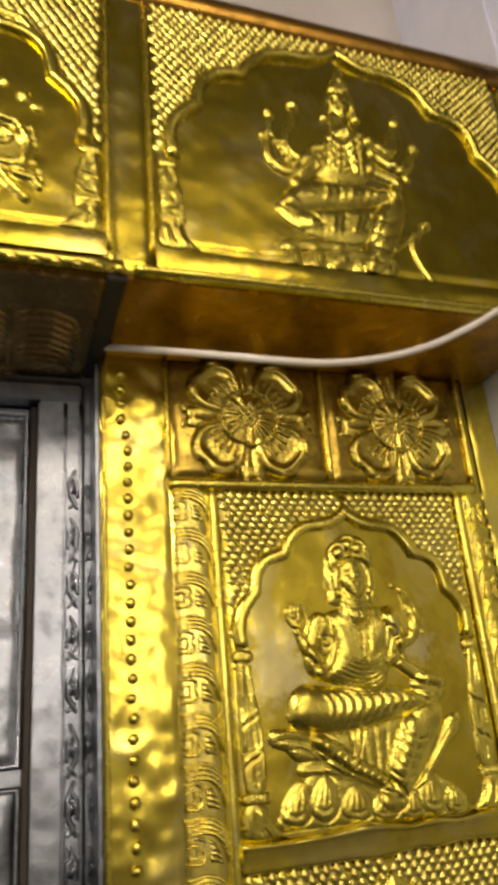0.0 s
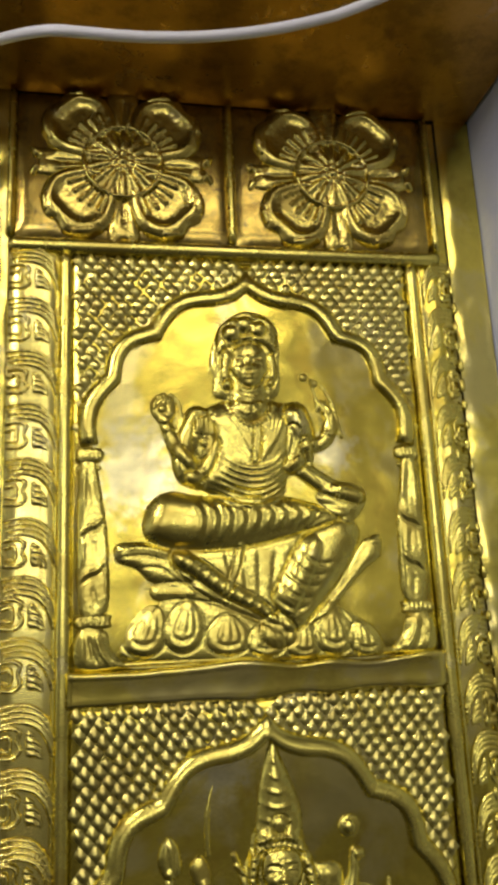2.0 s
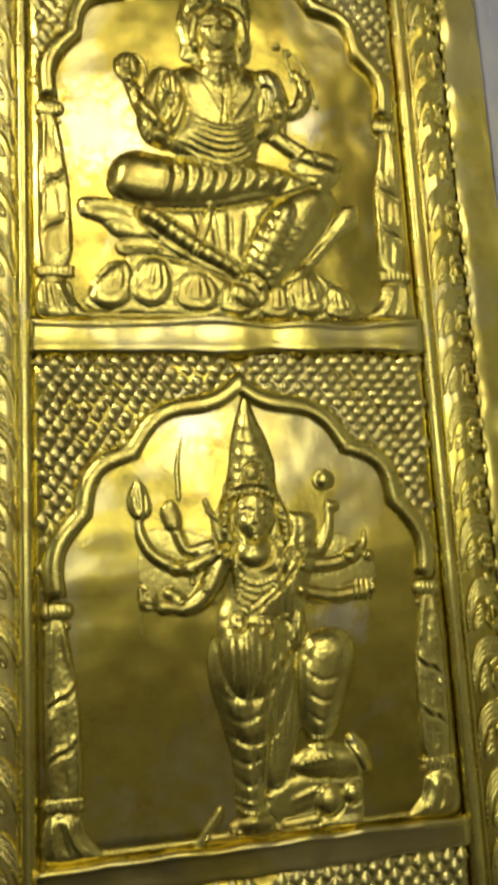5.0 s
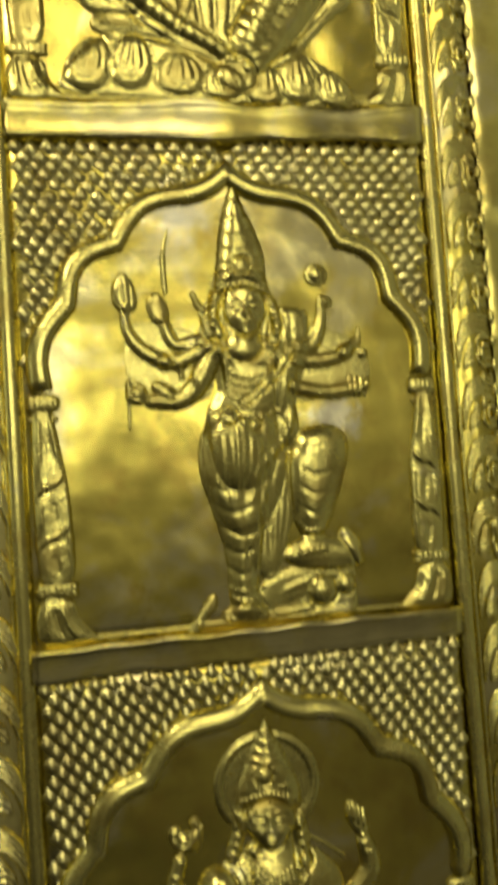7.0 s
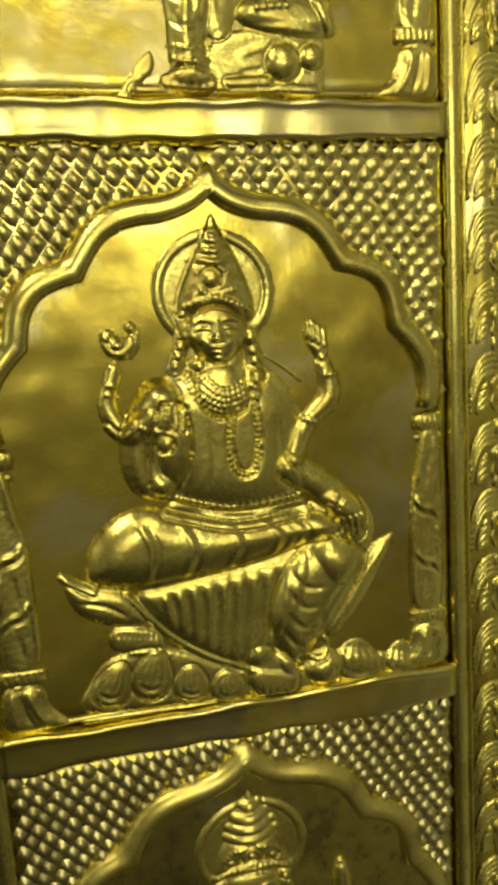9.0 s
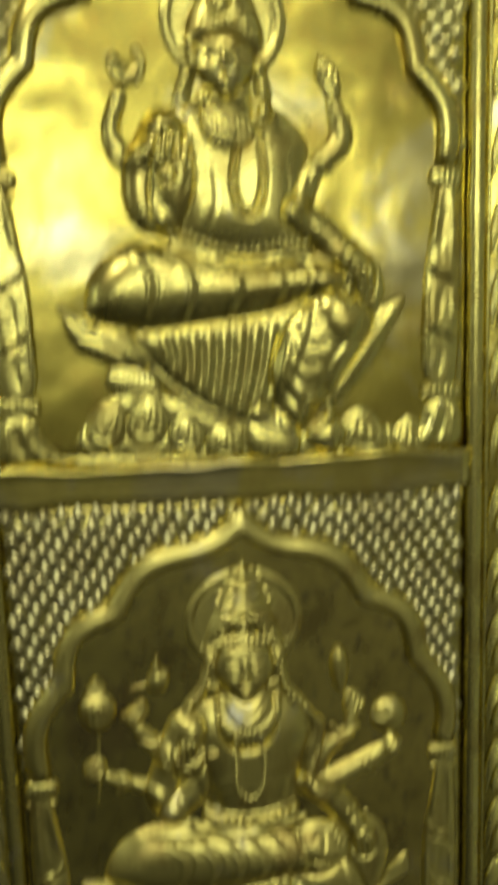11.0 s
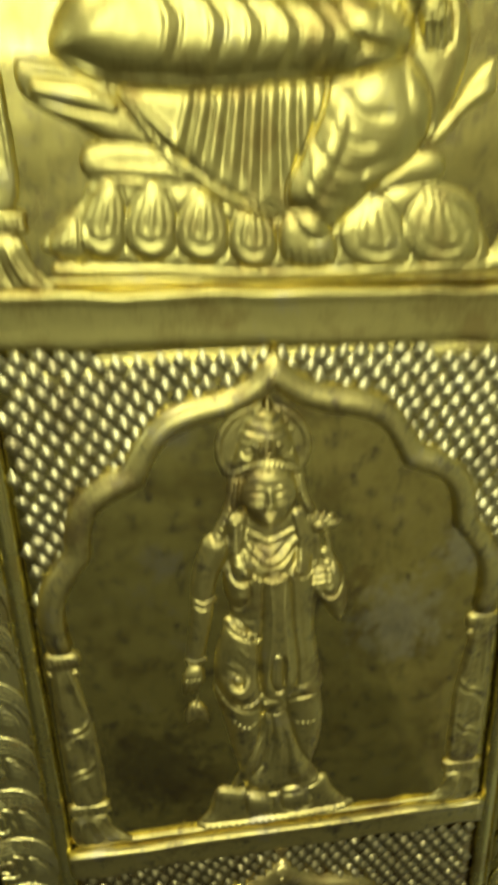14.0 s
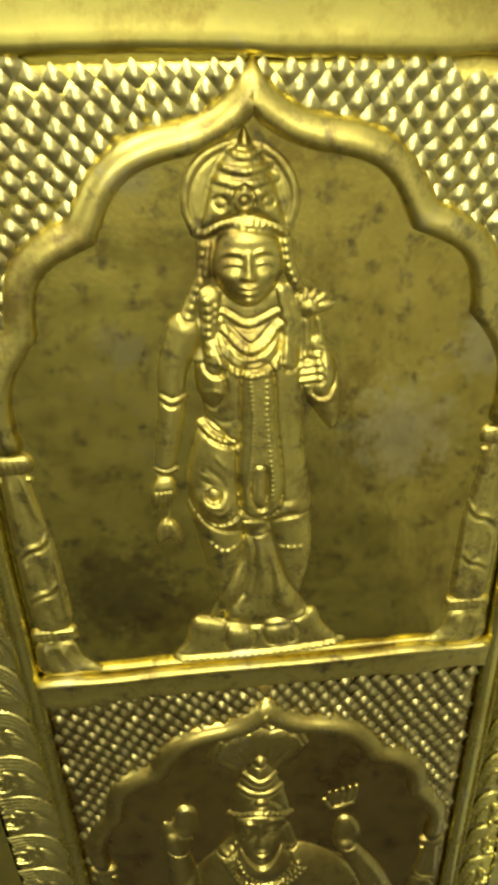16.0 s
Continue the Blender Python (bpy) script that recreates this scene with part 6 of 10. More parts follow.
def seated_many_armed(s):
    s.pad([(0.1638, 0.9922), (0.1592, 1.0073), (0.1471, 1.0181), (0.1310, 1.0219), (0.1151, 1.0179), (0.1033, 1.0073), (0.0987, 0.9926), (0.1024, 0.9776), (0.1140, 0.9661), (0.1304, 0.9616), (0.1471, 0.9655), (0.1595, 0.9768)], 0.0010, 0.0017, 0.70, 0.0008)
    s.rod([(0.1543, 0.9724, 0.0033), (0.1594, 0.9795, 0.0033), (0.1620, 0.9876, 0.0033), (0.1621, 0.9960, 0.0033), (0.1595, 1.0040, 0.0032), (0.1546, 1.0109, 0.0032), (0.1478, 1.0163, 0.0032), (0.1397, 1.0196, 0.0031), (0.1310, 1.0207, 0.0031), (0.1223, 1.0195, 0.0031), (0.1144, 1.0161, 0.0031), (0.1078, 1.0108, 0.0031), (0.1030, 1.0040, 0.0031), (0.1004, 0.9963, 0.0031), (0.1002, 0.9881, 0.0031), (0.1026, 0.9802, 0.0031), (0.1073, 0.9732, 0.0031)], 0.45, 0.70, 0.0007)
    s.pad([(0.0325, 0.8408), (0.0550, 0.8382), (0.0719, 0.8290), (0.0948, 0.8062), (0.0679, 0.8073), (0.0466, 0.8174), (0.0321, 0.8272)], 0.0045, 0.0045, 0.70, 0.0008)
    s.rod([(0.0330, 0.8393, 0.0022), (0.0548, 0.8355, 0.0023), (0.0689, 0.8277, 0.0020)], 0.80, 0.70, 0.0007)
    s.chase([(0.0349, 0.8339), (0.0546, 0.8306)], 0.00098, -0.00100)
    s.rod([(0.0388, 0.8290, 0.0039), (0.0543, 0.8260, 0.0053), (0.0671, 0.8216, 0.0034)], 0.70, 0.70, 0.0007)
    s.chase([(0.0438, 0.8192), (0.0651, 0.8102)], 0.00115, -0.00080)
    s.pad([(0.0556, 0.8080), (0.0863, 0.8054), (0.0959, 0.7914), (0.0560, 0.7944)], 0.0040, 0.0035, 0.70, 0.0008)
    s.chase([(0.0573, 0.8027), (0.0885, 0.7994)], 0.00118, -0.00070)
    s.pad([(0.0353, 0.7647), (0.0372, 0.7764), (0.0505, 0.7866), (0.0584, 0.7955), (0.0974, 0.7912), (0.1348, 0.7803), (0.1672, 0.7766), (0.1901, 0.7896), (0.2173, 0.7850), (0.2276, 0.7698), (0.2294, 0.7487), (0.1776, 0.7490), (0.0963, 0.7542)], 0.0030, 0.0053, 0.70, 0.0008)
    s.pad([(0.0437, 0.7789), (0.0499, 0.7782), (0.0530, 0.7709), (0.0510, 0.7642), (0.0454, 0.7614), (0.0401, 0.7621), (0.0351, 0.7662), (0.0363, 0.7730)], 0.0034, 0.0080, 0.85, 0.0007)
    s.chase([(0.0442, 0.7776), (0.0394, 0.7717), (0.0383, 0.7688)], 0.00089, -0.00055)
    s.chase([(0.0457, 0.7774), (0.0426, 0.7713), (0.0415, 0.7684)], 0.00089, -0.00055)
    s.chase([(0.0472, 0.7772), (0.0459, 0.7709), (0.0448, 0.7680)], 0.00089, -0.00055)
    s.chase([(0.0486, 0.7770), (0.0491, 0.7705), (0.0481, 0.7676)], 0.00089, -0.00055)
    s.chase([(0.0365, 0.7673), (0.0399, 0.7649), (0.0429, 0.7642), (0.0461, 0.7641), (0.0497, 0.7657)], 0.00124, 0.00060)
    s.chase([(0.0379, 0.7686), (0.0430, 0.7661), (0.0485, 0.7673)], 0.00089, -0.00060)
    s.pad([(0.0595, 0.7937), (0.0666, 0.7930), (0.0695, 0.7795), (0.0667, 0.7665), (0.0602, 0.7605), (0.0541, 0.7613), (0.0484, 0.7687), (0.0503, 0.7817)], 0.0034, 0.0091, 0.85, 0.0007)
    s.chase([(0.0600, 0.7912), (0.0538, 0.7797), (0.0523, 0.7741)], 0.00101, -0.00055)
    s.chase([(0.0616, 0.7911), (0.0575, 0.7792), (0.0559, 0.7736)], 0.00101, -0.00055)
    s.chase([(0.0634, 0.7909), (0.0613, 0.7788), (0.0597, 0.7732)], 0.00101, -0.00055)
    s.chase([(0.0650, 0.7907), (0.0649, 0.7784), (0.0634, 0.7727)], 0.00101, -0.00055)
    s.chase([(0.0500, 0.7710), (0.0539, 0.7667), (0.0574, 0.7656), (0.0610, 0.7658), (0.0653, 0.7692)], 0.00142, 0.00060)
    s.chase([(0.0517, 0.7737), (0.0576, 0.7693), (0.0639, 0.7722)], 0.00101, -0.00060)
    s.pad([(0.0776, 0.7921), (0.0856, 0.7912), (0.0906, 0.7779), (0.0886, 0.7652), (0.0813, 0.7595), (0.0743, 0.7604), (0.0677, 0.7677), (0.0687, 0.7804)], 0.0034, 0.0103, 0.85, 0.0007)
    s.chase([(0.0784, 0.7896), (0.0730, 0.7783), (0.0720, 0.7729)], 0.00115, -0.00055)
    s.chase([(0.0802, 0.7894), (0.0771, 0.7778), (0.0762, 0.7724)], 0.00115, -0.00055)
    s.chase([(0.0822, 0.7892), (0.0814, 0.7773), (0.0805, 0.7718)], 0.00115, -0.00055)
    s.chase([(0.0841, 0.7890), (0.0856, 0.7768), (0.0847, 0.7713)], 0.00116, -0.00055)
    s.chase([(0.0695, 0.7699), (0.0740, 0.7657), (0.0780, 0.7645), (0.0821, 0.7647), (0.0869, 0.7678)], 0.00162, 0.00060)
    s.chase([(0.0714, 0.7724), (0.0782, 0.7681), (0.0853, 0.7708)], 0.00116, -0.00060)
    s.pad([(0.0982, 0.7891), (0.1063, 0.7882), (0.1124, 0.7752), (0.1110, 0.7628), (0.1037, 0.7574), (0.0966, 0.7583), (0.0897, 0.7654), (0.0900, 0.7778)], 0.0034, 0.0105, 0.85, 0.0007)
    s.chase([(0.0991, 0.7867), (0.0945, 0.7757), (0.0940, 0.7704)], 0.00118, -0.00055)
    s.chase([(0.1011, 0.7865), (0.0988, 0.7752), (0.0983, 0.7698)], 0.00118, -0.00055)
    s.chase([(0.1030, 0.7863), (0.1032, 0.7747), (0.1027, 0.7693)], 0.00118, -0.00055)
    s.chase([(0.1050, 0.7861), (0.1075, 0.7742), (0.1070, 0.7688)], 0.00118, -0.00055)
    s.chase([(0.0915, 0.7675), (0.0961, 0.7634), (0.1003, 0.7622), (0.1044, 0.7623), (0.1093, 0.7654)], 0.00166, 0.00060)
    s.chase([(0.0934, 0.7700), (0.1004, 0.7657), (0.1076, 0.7682)], 0.00118, -0.00060)
    s.pad([(0.1190, 0.7848), (0.1265, 0.7840), (0.1329, 0.7713), (0.1322, 0.7592), (0.1256, 0.7539), (0.1190, 0.7547), (0.1127, 0.7616), (0.1124, 0.7737)], 0.0034, 0.0097, 0.85, 0.0007)
    s.chase([(0.1200, 0.7825), (0.1166, 0.7717), (0.1165, 0.7664)], 0.00108, -0.00055)
    s.chase([(0.1218, 0.7823), (0.1205, 0.7712), (0.1205, 0.7660)], 0.00108, -0.00055)
    s.chase([(0.1236, 0.7821), (0.1246, 0.7707), (0.1245, 0.7655)], 0.00108, -0.00055)
    s.chase([(0.1254, 0.7819), (0.1285, 0.7703), (0.1284, 0.7650)], 0.00108, -0.00055)
    s.chase([(0.1143, 0.7637), (0.1186, 0.7597), (0.1224, 0.7586), (0.1262, 0.7587), (0.1306, 0.7617)], 0.00152, 0.00060)
    s.chase([(0.1160, 0.7660), (0.1224, 0.7619), (0.1290, 0.7645)], 0.00108, -0.00060)
    s.pad([(0.1692, 0.7846), (0.1808, 0.7834), (0.1928, 0.7692), (0.1934, 0.7562), (0.1833, 0.7508), (0.1732, 0.7521), (0.1631, 0.7599), (0.1611, 0.7729)], 0.0034, 0.0149, 0.85, 0.0007)
    s.chase([(0.1712, 0.7821), (0.1680, 0.7705), (0.1688, 0.7648)], 0.00166, -0.00055)
    s.chase([(0.1739, 0.7818), (0.1740, 0.7698), (0.1749, 0.7641)], 0.00166, -0.00055)
    s.chase([(0.1767, 0.7815), (0.1802, 0.7691), (0.1812, 0.7633)], 0.00167, -0.00055)
    s.chase([(0.1794, 0.7812), (0.1863, 0.7684), (0.1873, 0.7626)], 0.00167, -0.00055)
    s.chase([(0.1656, 0.7620), (0.1723, 0.7574), (0.1782, 0.7561), (0.1841, 0.7560), (0.1908, 0.7589)], 0.00234, 0.00060)
    s.chase([(0.1680, 0.7644), (0.1781, 0.7597), (0.1882, 0.7620)], 0.00167, -0.00060)
    s.pad([(0.1975, 0.7850), (0.2099, 0.7837), (0.2237, 0.7692), (0.2251, 0.7559), (0.2145, 0.7506), (0.2036, 0.7519), (0.1927, 0.7598), (0.1898, 0.7731)], 0.0034, 0.0159, 0.85, 0.0007)
    s.chase([(0.1998, 0.7824), (0.1973, 0.7706), (0.1987, 0.7648)], 0.00177, -0.00055)
    s.chase([(0.2027, 0.7821), (0.2038, 0.7699), (0.2052, 0.7640)], 0.00178, -0.00055)
    s.chase([(0.2057, 0.7817), (0.2104, 0.7691), (0.2119, 0.7632)], 0.00178, -0.00055)
    s.chase([(0.2086, 0.7814), (0.2170, 0.7684), (0.2185, 0.7625)], 0.00179, -0.00055)
    s.chase([(0.1953, 0.7619), (0.2025, 0.7573), (0.2088, 0.7559), (0.2151, 0.7558), (0.2222, 0.7587)], 0.00250, 0.00060)
    s.chase([(0.1979, 0.7644), (0.2087, 0.7595), (0.2194, 0.7619)], 0.00179, -0.00060)
    s.chase([(0.1989, 0.7876), (0.2012, 0.7784)], 0.00085, -0.00070)
    s.chase([(0.2019, 0.7863), (0.2053, 0.7769)], 0.00085, -0.00070)
    s.chase([(0.2050, 0.7849), (0.2095, 0.7753)], 0.00085, -0.00070)
    s.chase([(0.2081, 0.7835), (0.2136, 0.7738)], 0.00086, -0.00070)
    s.chase([(0.2112, 0.7821), (0.2178, 0.7723)], 0.00086, -0.00070)
    s.chase([(0.2144, 0.7807), (0.2220, 0.7708)], 0.00086, -0.00070)
    s.pad([(0.1702, 0.7934), (0.1898, 0.7998), (0.2047, 0.8017), (0.2075, 0.7912), (0.1902, 0.7872), (0.1736, 0.7862)], 0.0035, 0.0046, 0.70, 0.0008)
    s.pad([(0.1930, 0.8062), (0.2053, 0.8134), (0.2154, 0.8274), (0.2250, 0.8365), (0.2279, 0.8320), (0.2277, 0.8231), (0.2159, 0.8158), (0.2056, 0.8050)], 0.0038, 0.0060, 0.70, 0.0008)
    s.chase([(0.1995, 0.8100), (0.2156, 0.8231), (0.2267, 0.8294)], 0.00134, -0.00080)
    s.rod([(0.0369, 0.7585, 0.0027), (0.0807, 0.7555, 0.0029), (0.1346, 0.7513, 0.0030), (0.2328, 0.7505, 0.0033)], 0.70, 0.70, 0.0007)
    s.pad([(0.0662, 0.8311), (0.1076, 0.8305), (0.1476, 0.8317), (0.1635, 0.8140), (0.1476, 0.7806), (0.1283, 0.7770), (0.1065, 0.7852), (0.0887, 0.8036)], 0.0045, 0.0087, 0.70, 0.0008)
    s.chase([(0.0986, 0.8297), (0.0938, 0.8127), (0.0892, 0.8012)], 0.00165, 0.00090)
    s.chase([(0.1019, 0.8300), (0.0977, 0.8123), (0.0934, 0.8001)], 0.00120, -0.00100)
    s.chase([(0.1052, 0.8300), (0.1010, 0.8120), (0.0965, 0.7965)], 0.00166, 0.00090)
    s.chase([(0.1085, 0.8304), (0.1050, 0.8116), (0.1008, 0.7954)], 0.00121, -0.00100)
    s.chase([(0.1118, 0.8304), (0.1083, 0.8113), (0.1043, 0.7917)], 0.00167, 0.00090)
    s.chase([(0.1152, 0.8307), (0.1123, 0.8109), (0.1086, 0.7906)], 0.00122, -0.00100)
    s.chase([(0.1185, 0.8308), (0.1157, 0.8105), (0.1126, 0.7868)], 0.00168, 0.00090)
    s.chase([(0.1219, 0.8311), (0.1197, 0.8101), (0.1169, 0.7857)], 0.00123, -0.00100)
    s.chase([(0.1253, 0.8311), (0.1231, 0.8098), (0.1213, 0.7818)], 0.00169, 0.00090)
    s.chase([(0.1286, 0.8314), (0.1271, 0.8094), (0.1257, 0.7807)], 0.00123, -0.00100)
    s.chase([(0.1320, 0.8315), (0.1306, 0.8090), (0.1306, 0.7808)], 0.00170, 0.00090)
    s.chase([(0.1354, 0.8318), (0.1346, 0.8086), (0.1351, 0.7796)], 0.00124, -0.00100)
    s.chase([(0.1388, 0.8318), (0.1381, 0.8083), (0.1404, 0.7797)], 0.00171, 0.00090)
    s.chase([(0.1423, 0.8322), (0.1422, 0.8079), (0.1449, 0.7785)], 0.00125, -0.00100)
    s.chase([(0.1457, 0.8322), (0.1457, 0.8076), (0.1506, 0.7785)], 0.00172, 0.00090)
    s.chase([(0.1491, 0.8325), (0.1498, 0.8071), (0.1552, 0.7773)], 0.00126, -0.00100)
    s.rod([(0.0704, 0.8276, 0.0020), (0.0800, 0.8125, 0.0021), (0.0951, 0.7973, 0.0025), (0.1127, 0.7855, 0.0025), (0.1322, 0.7772, 0.0018)], 0.90, 0.70, 0.0007)
    s.chase([(0.0786, 0.8145), (0.0808, 0.8105)], 0.00059, -0.00050)
    s.chase([(0.0824, 0.8119), (0.0846, 0.8078)], 0.00060, -0.00050)
    s.chase([(0.0862, 0.8092), (0.0884, 0.8051)], 0.00060, -0.00050)
    s.chase([(0.0900, 0.8065), (0.0922, 0.8023)], 0.00060, -0.00050)
    s.chase([(0.0938, 0.8037), (0.0961, 0.7996)], 0.00061, -0.00050)
    s.chase([(0.0977, 0.8010), (0.1000, 0.7968)], 0.00061, -0.00050)
    s.chase([(0.1016, 0.7982), (0.1039, 0.7940)], 0.00062, -0.00050)
    s.chase([(0.1055, 0.7954), (0.1079, 0.7912)], 0.00062, -0.00050)
    s.chase([(0.1095, 0.7926), (0.1118, 0.7884)], 0.00062, -0.00050)
    s.chase([(0.1134, 0.7898), (0.1158, 0.7855)], 0.00063, -0.00050)
    s.chase([(0.1174, 0.7870), (0.1199, 0.7827)], 0.00063, -0.00050)
    s.chase([(0.1215, 0.7841), (0.1239, 0.7798)], 0.00063, -0.00050)
    s.chase([(0.1255, 0.7812), (0.1280, 0.7769)], 0.00064, -0.00050)
    s.chase([(0.1296, 0.7783), (0.1321, 0.7739)], 0.00064, -0.00050)
    s.pad([(0.1881, 0.8632), (0.2074, 0.8613), (0.2153, 0.8454), (0.2109, 0.8229), (0.1970, 0.8048), (0.1871, 0.8283)], 0.0050, 0.0109, 0.70, 0.0008)
    s.pad([(0.1570, 0.8293), (0.1714, 0.8412), (0.1888, 0.8372), (0.1998, 0.8189), (0.1951, 0.8010), (0.1753, 0.7860), (0.1554, 0.7683), (0.1450, 0.7695), (0.1373, 0.7861), (0.1438, 0.8021), (0.1520, 0.8168)], 0.0095, 0.0178, 0.70, 0.0013)
    s.chase([(0.1583, 0.8285), (0.1692, 0.8171), (0.1842, 0.8157)], 0.00159, -0.00090)
    s.chase([(0.1589, 0.8246), (0.1699, 0.8131), (0.1836, 0.8118)], 0.00128, 0.00050)
    s.chase([(0.1529, 0.8180), (0.1639, 0.8064), (0.1789, 0.8049)], 0.00159, -0.00090)
    s.chase([(0.1536, 0.8140), (0.1646, 0.8023), (0.1783, 0.8010)], 0.00128, 0.00050)
    s.chase([(0.1476, 0.8074), (0.1585, 0.7956), (0.1735, 0.7940)], 0.00160, -0.00090)
    s.chase([(0.1482, 0.8033), (0.1592, 0.7915), (0.1729, 0.7900)], 0.00128, 0.00050)
    s.chase([(0.1422, 0.7966), (0.1531, 0.7847), (0.1681, 0.7831)], 0.00160, -0.00090)
    s.chase([(0.1428, 0.7926), (0.1538, 0.7806), (0.1675, 0.7790)], 0.00128, 0.00050)
    s.chase([(0.1367, 0.7858), (0.1476, 0.7737), (0.1626, 0.7720)], 0.00160, -0.00090)
    s.chase([(0.1373, 0.7817), (0.1483, 0.7695), (0.1620, 0.7679)], 0.00129, 0.00050)
    s.pad([(0.1347, 0.7752), (0.1450, 0.7798), (0.1581, 0.7701), (0.1595, 0.7566), (0.1476, 0.7532), (0.1353, 0.7589)], 0.0040, 0.0064, 0.70, 0.0008)
    s.chase([(0.1385, 0.7634), (0.1391, 0.7557)], 0.00078, -0.00080)
    s.chase([(0.1424, 0.7629), (0.1430, 0.7552)], 0.00079, -0.00080)
    s.chase([(0.1463, 0.7625), (0.1470, 0.7547)], 0.00079, -0.00080)
    s.chase([(0.1502, 0.7620), (0.1509, 0.7542)], 0.00079, -0.00080)
    s.chase([(0.1542, 0.7615), (0.1549, 0.7537)], 0.00079, -0.00080)
    s.pad([(0.0447, 0.8455), (0.0542, 0.8626), (0.0739, 0.8724), (0.1055, 0.8672), (0.1475, 0.8612), (0.1756, 0.8573), (0.1918, 0.8440), (0.1776, 0.8330), (0.1476, 0.8291), (0.1045, 0.8260), (0.0689, 0.8287), (0.0503, 0.8365)], 0.0125, 0.0186, 0.70, 0.0013)
    s.chase([(0.0793, 0.8655), (0.0910, 0.8520), (0.0843, 0.8297)], 0.00172, 0.00090)
    s.chase([(0.0845, 0.8651), (0.0960, 0.8516), (0.0887, 0.8300)], 0.00130, -0.00090)
    s.chase([(0.0973, 0.8642), (0.1081, 0.8506), (0.1022, 0.8301)], 0.00175, 0.00090)
    s.chase([(0.1025, 0.8638), (0.1132, 0.8502), (0.1067, 0.8303)], 0.00132, -0.00090)
    s.chase([(0.1114, 0.8632), (0.1225, 0.8495), (0.1173, 0.8302)], 0.00178, 0.00090)
    s.chase([(0.1167, 0.8628), (0.1276, 0.8491), (0.1219, 0.8305)], 0.00134, -0.00090)
    s.chase([(0.1257, 0.8621), (0.1371, 0.8483), (0.1320, 0.8304)], 0.00181, 0.00090)
    s.chase([(0.1311, 0.8617), (0.1423, 0.8479), (0.1367, 0.8307)], 0.00136, -0.00090)
    s.chase([(0.1390, 0.8612), (0.1513, 0.8472), (0.1463, 0.8306)], 0.00183, 0.00090)
    s.chase([(0.1445, 0.8608), (0.1566, 0.8468), (0.1510, 0.8308)], 0.00138, -0.00090)
    s.chase([(0.1506, 0.8603), (0.1619, 0.8464), (0.1589, 0.8307)], 0.00185, 0.00090)
    s.chase([(0.1562, 0.8599), (0.1672, 0.8459), (0.1636, 0.8309)], 0.00140, -0.00090)
    s.chase([(0.0522, 0.8385), (0.0779, 0.8331), (0.1228, 0.8323), (0.1601, 0.8344)], 0.00228, -0.00050)
    s.pad([(0.0709, 0.8685), (0.0912, 0.8744), (0.1085, 0.8688), (0.1054, 0.8624), (0.0822, 0.8641)], 0.0020, 0.0034, 0.70, 0.0008)
    s.chase([(0.0737, 0.8683), (0.0853, 0.8704), (0.1026, 0.8662)], 0.00114, 0.00070)
    s.pad([(0.1599, 0.8621), (0.1754, 0.8641), (0.1899, 0.8562), (0.1887, 0.8404), (0.1727, 0.8404), (0.1600, 0.8478)], 0.0050, 0.0075, 0.70, 0.0008)
    s.chase([(0.1631, 0.8538), (0.1740, 0.8574), (0.1726, 0.8455)], 0.00157, -0.00090)
    s.string([(0.1793, 0.8607), (0.1885, 0.8475)], 0.00190, 0.60)
    s.pad([(0.1110, 0.9468), (0.0997, 0.9404), (0.0922, 0.9320), (0.0960, 0.9125), (0.1073, 0.8763), (0.0997, 0.8664), (0.1599, 0.8621), (0.1585, 0.8745), (0.1649, 0.9098), (0.1688, 0.9254), (0.1609, 0.9398), (0.1480, 0.9466)], 0.0105, 0.0240, 0.70, 0.0008)
    s.rod([(0.0856, 0.9135, 0.0071), (0.0750, 0.9250, 0.0057), (0.0686, 0.9329, 0.0047), (0.0658, 0.9402, 0.0037)], 0.75, 0.70, 0.0007)
    s.pad([(0.0583, 0.9405), (0.0645, 0.9464), (0.0722, 0.9506), (0.0751, 0.9439), (0.0701, 0.9355), (0.0628, 0.9342)], 0.0040, 0.0037, 0.70, 0.0008)
    s.rod([(0.0632, 0.9417, 0.0015), (0.0672, 0.9463, 0.0012)], 0.80, 0.85, 0.0005)
    s.rod([(0.0658, 0.9405, 0.0015), (0.0698, 0.9452, 0.0012)], 0.80, 0.85, 0.0005)
    s.rod([(0.0684, 0.9393, 0.0015), (0.0724, 0.9440, 0.0012)], 0.80, 0.85, 0.0005)
    s.rod([(0.0711, 0.9382, 0.0016), (0.0751, 0.9429, 0.0012)], 0.80, 0.85, 0.0005)
    s.rod([(0.0688, 0.9253, 0.0019), (0.0777, 0.9227, 0.0022), (0.0834, 0.9263, 0.0019)], 0.90, 0.70, 0.0007)
    s.pad([(0.0740, 0.9597), (0.0768, 0.9675), (0.0809, 0.9756), (0.0838, 0.9678), (0.0879, 0.9646), (0.0865, 0.9555), (0.0799, 0.9523), (0.0751, 0.9545)], 0.0050, 0.0059, 0.70, 0.0008)
    s.chase([(0.0756, 0.9636), (0.0810, 0.9653), (0.0868, 0.9634)], 0.00107, -0.00080)
    s.rod([(0.0651, 0.9561, 0.0015), (0.0726, 0.9577, 0.0018)], 0.80, 0.70, 0.0007)
    s.rod([(0.0804, 0.8911, 0.0058), (0.0695, 0.8975, 0.0048), (0.0573, 0.9010, 0.0038), (0.0467, 0.9066, 0.0037)], 0.80, 0.70, 0.0007)
    s.rod([(0.0568, 0.9060, 0.0019), (0.0603, 0.9002, 0.0022), (0.0556, 0.8949, 0.0019)], 0.90, 0.70, 0.0007)
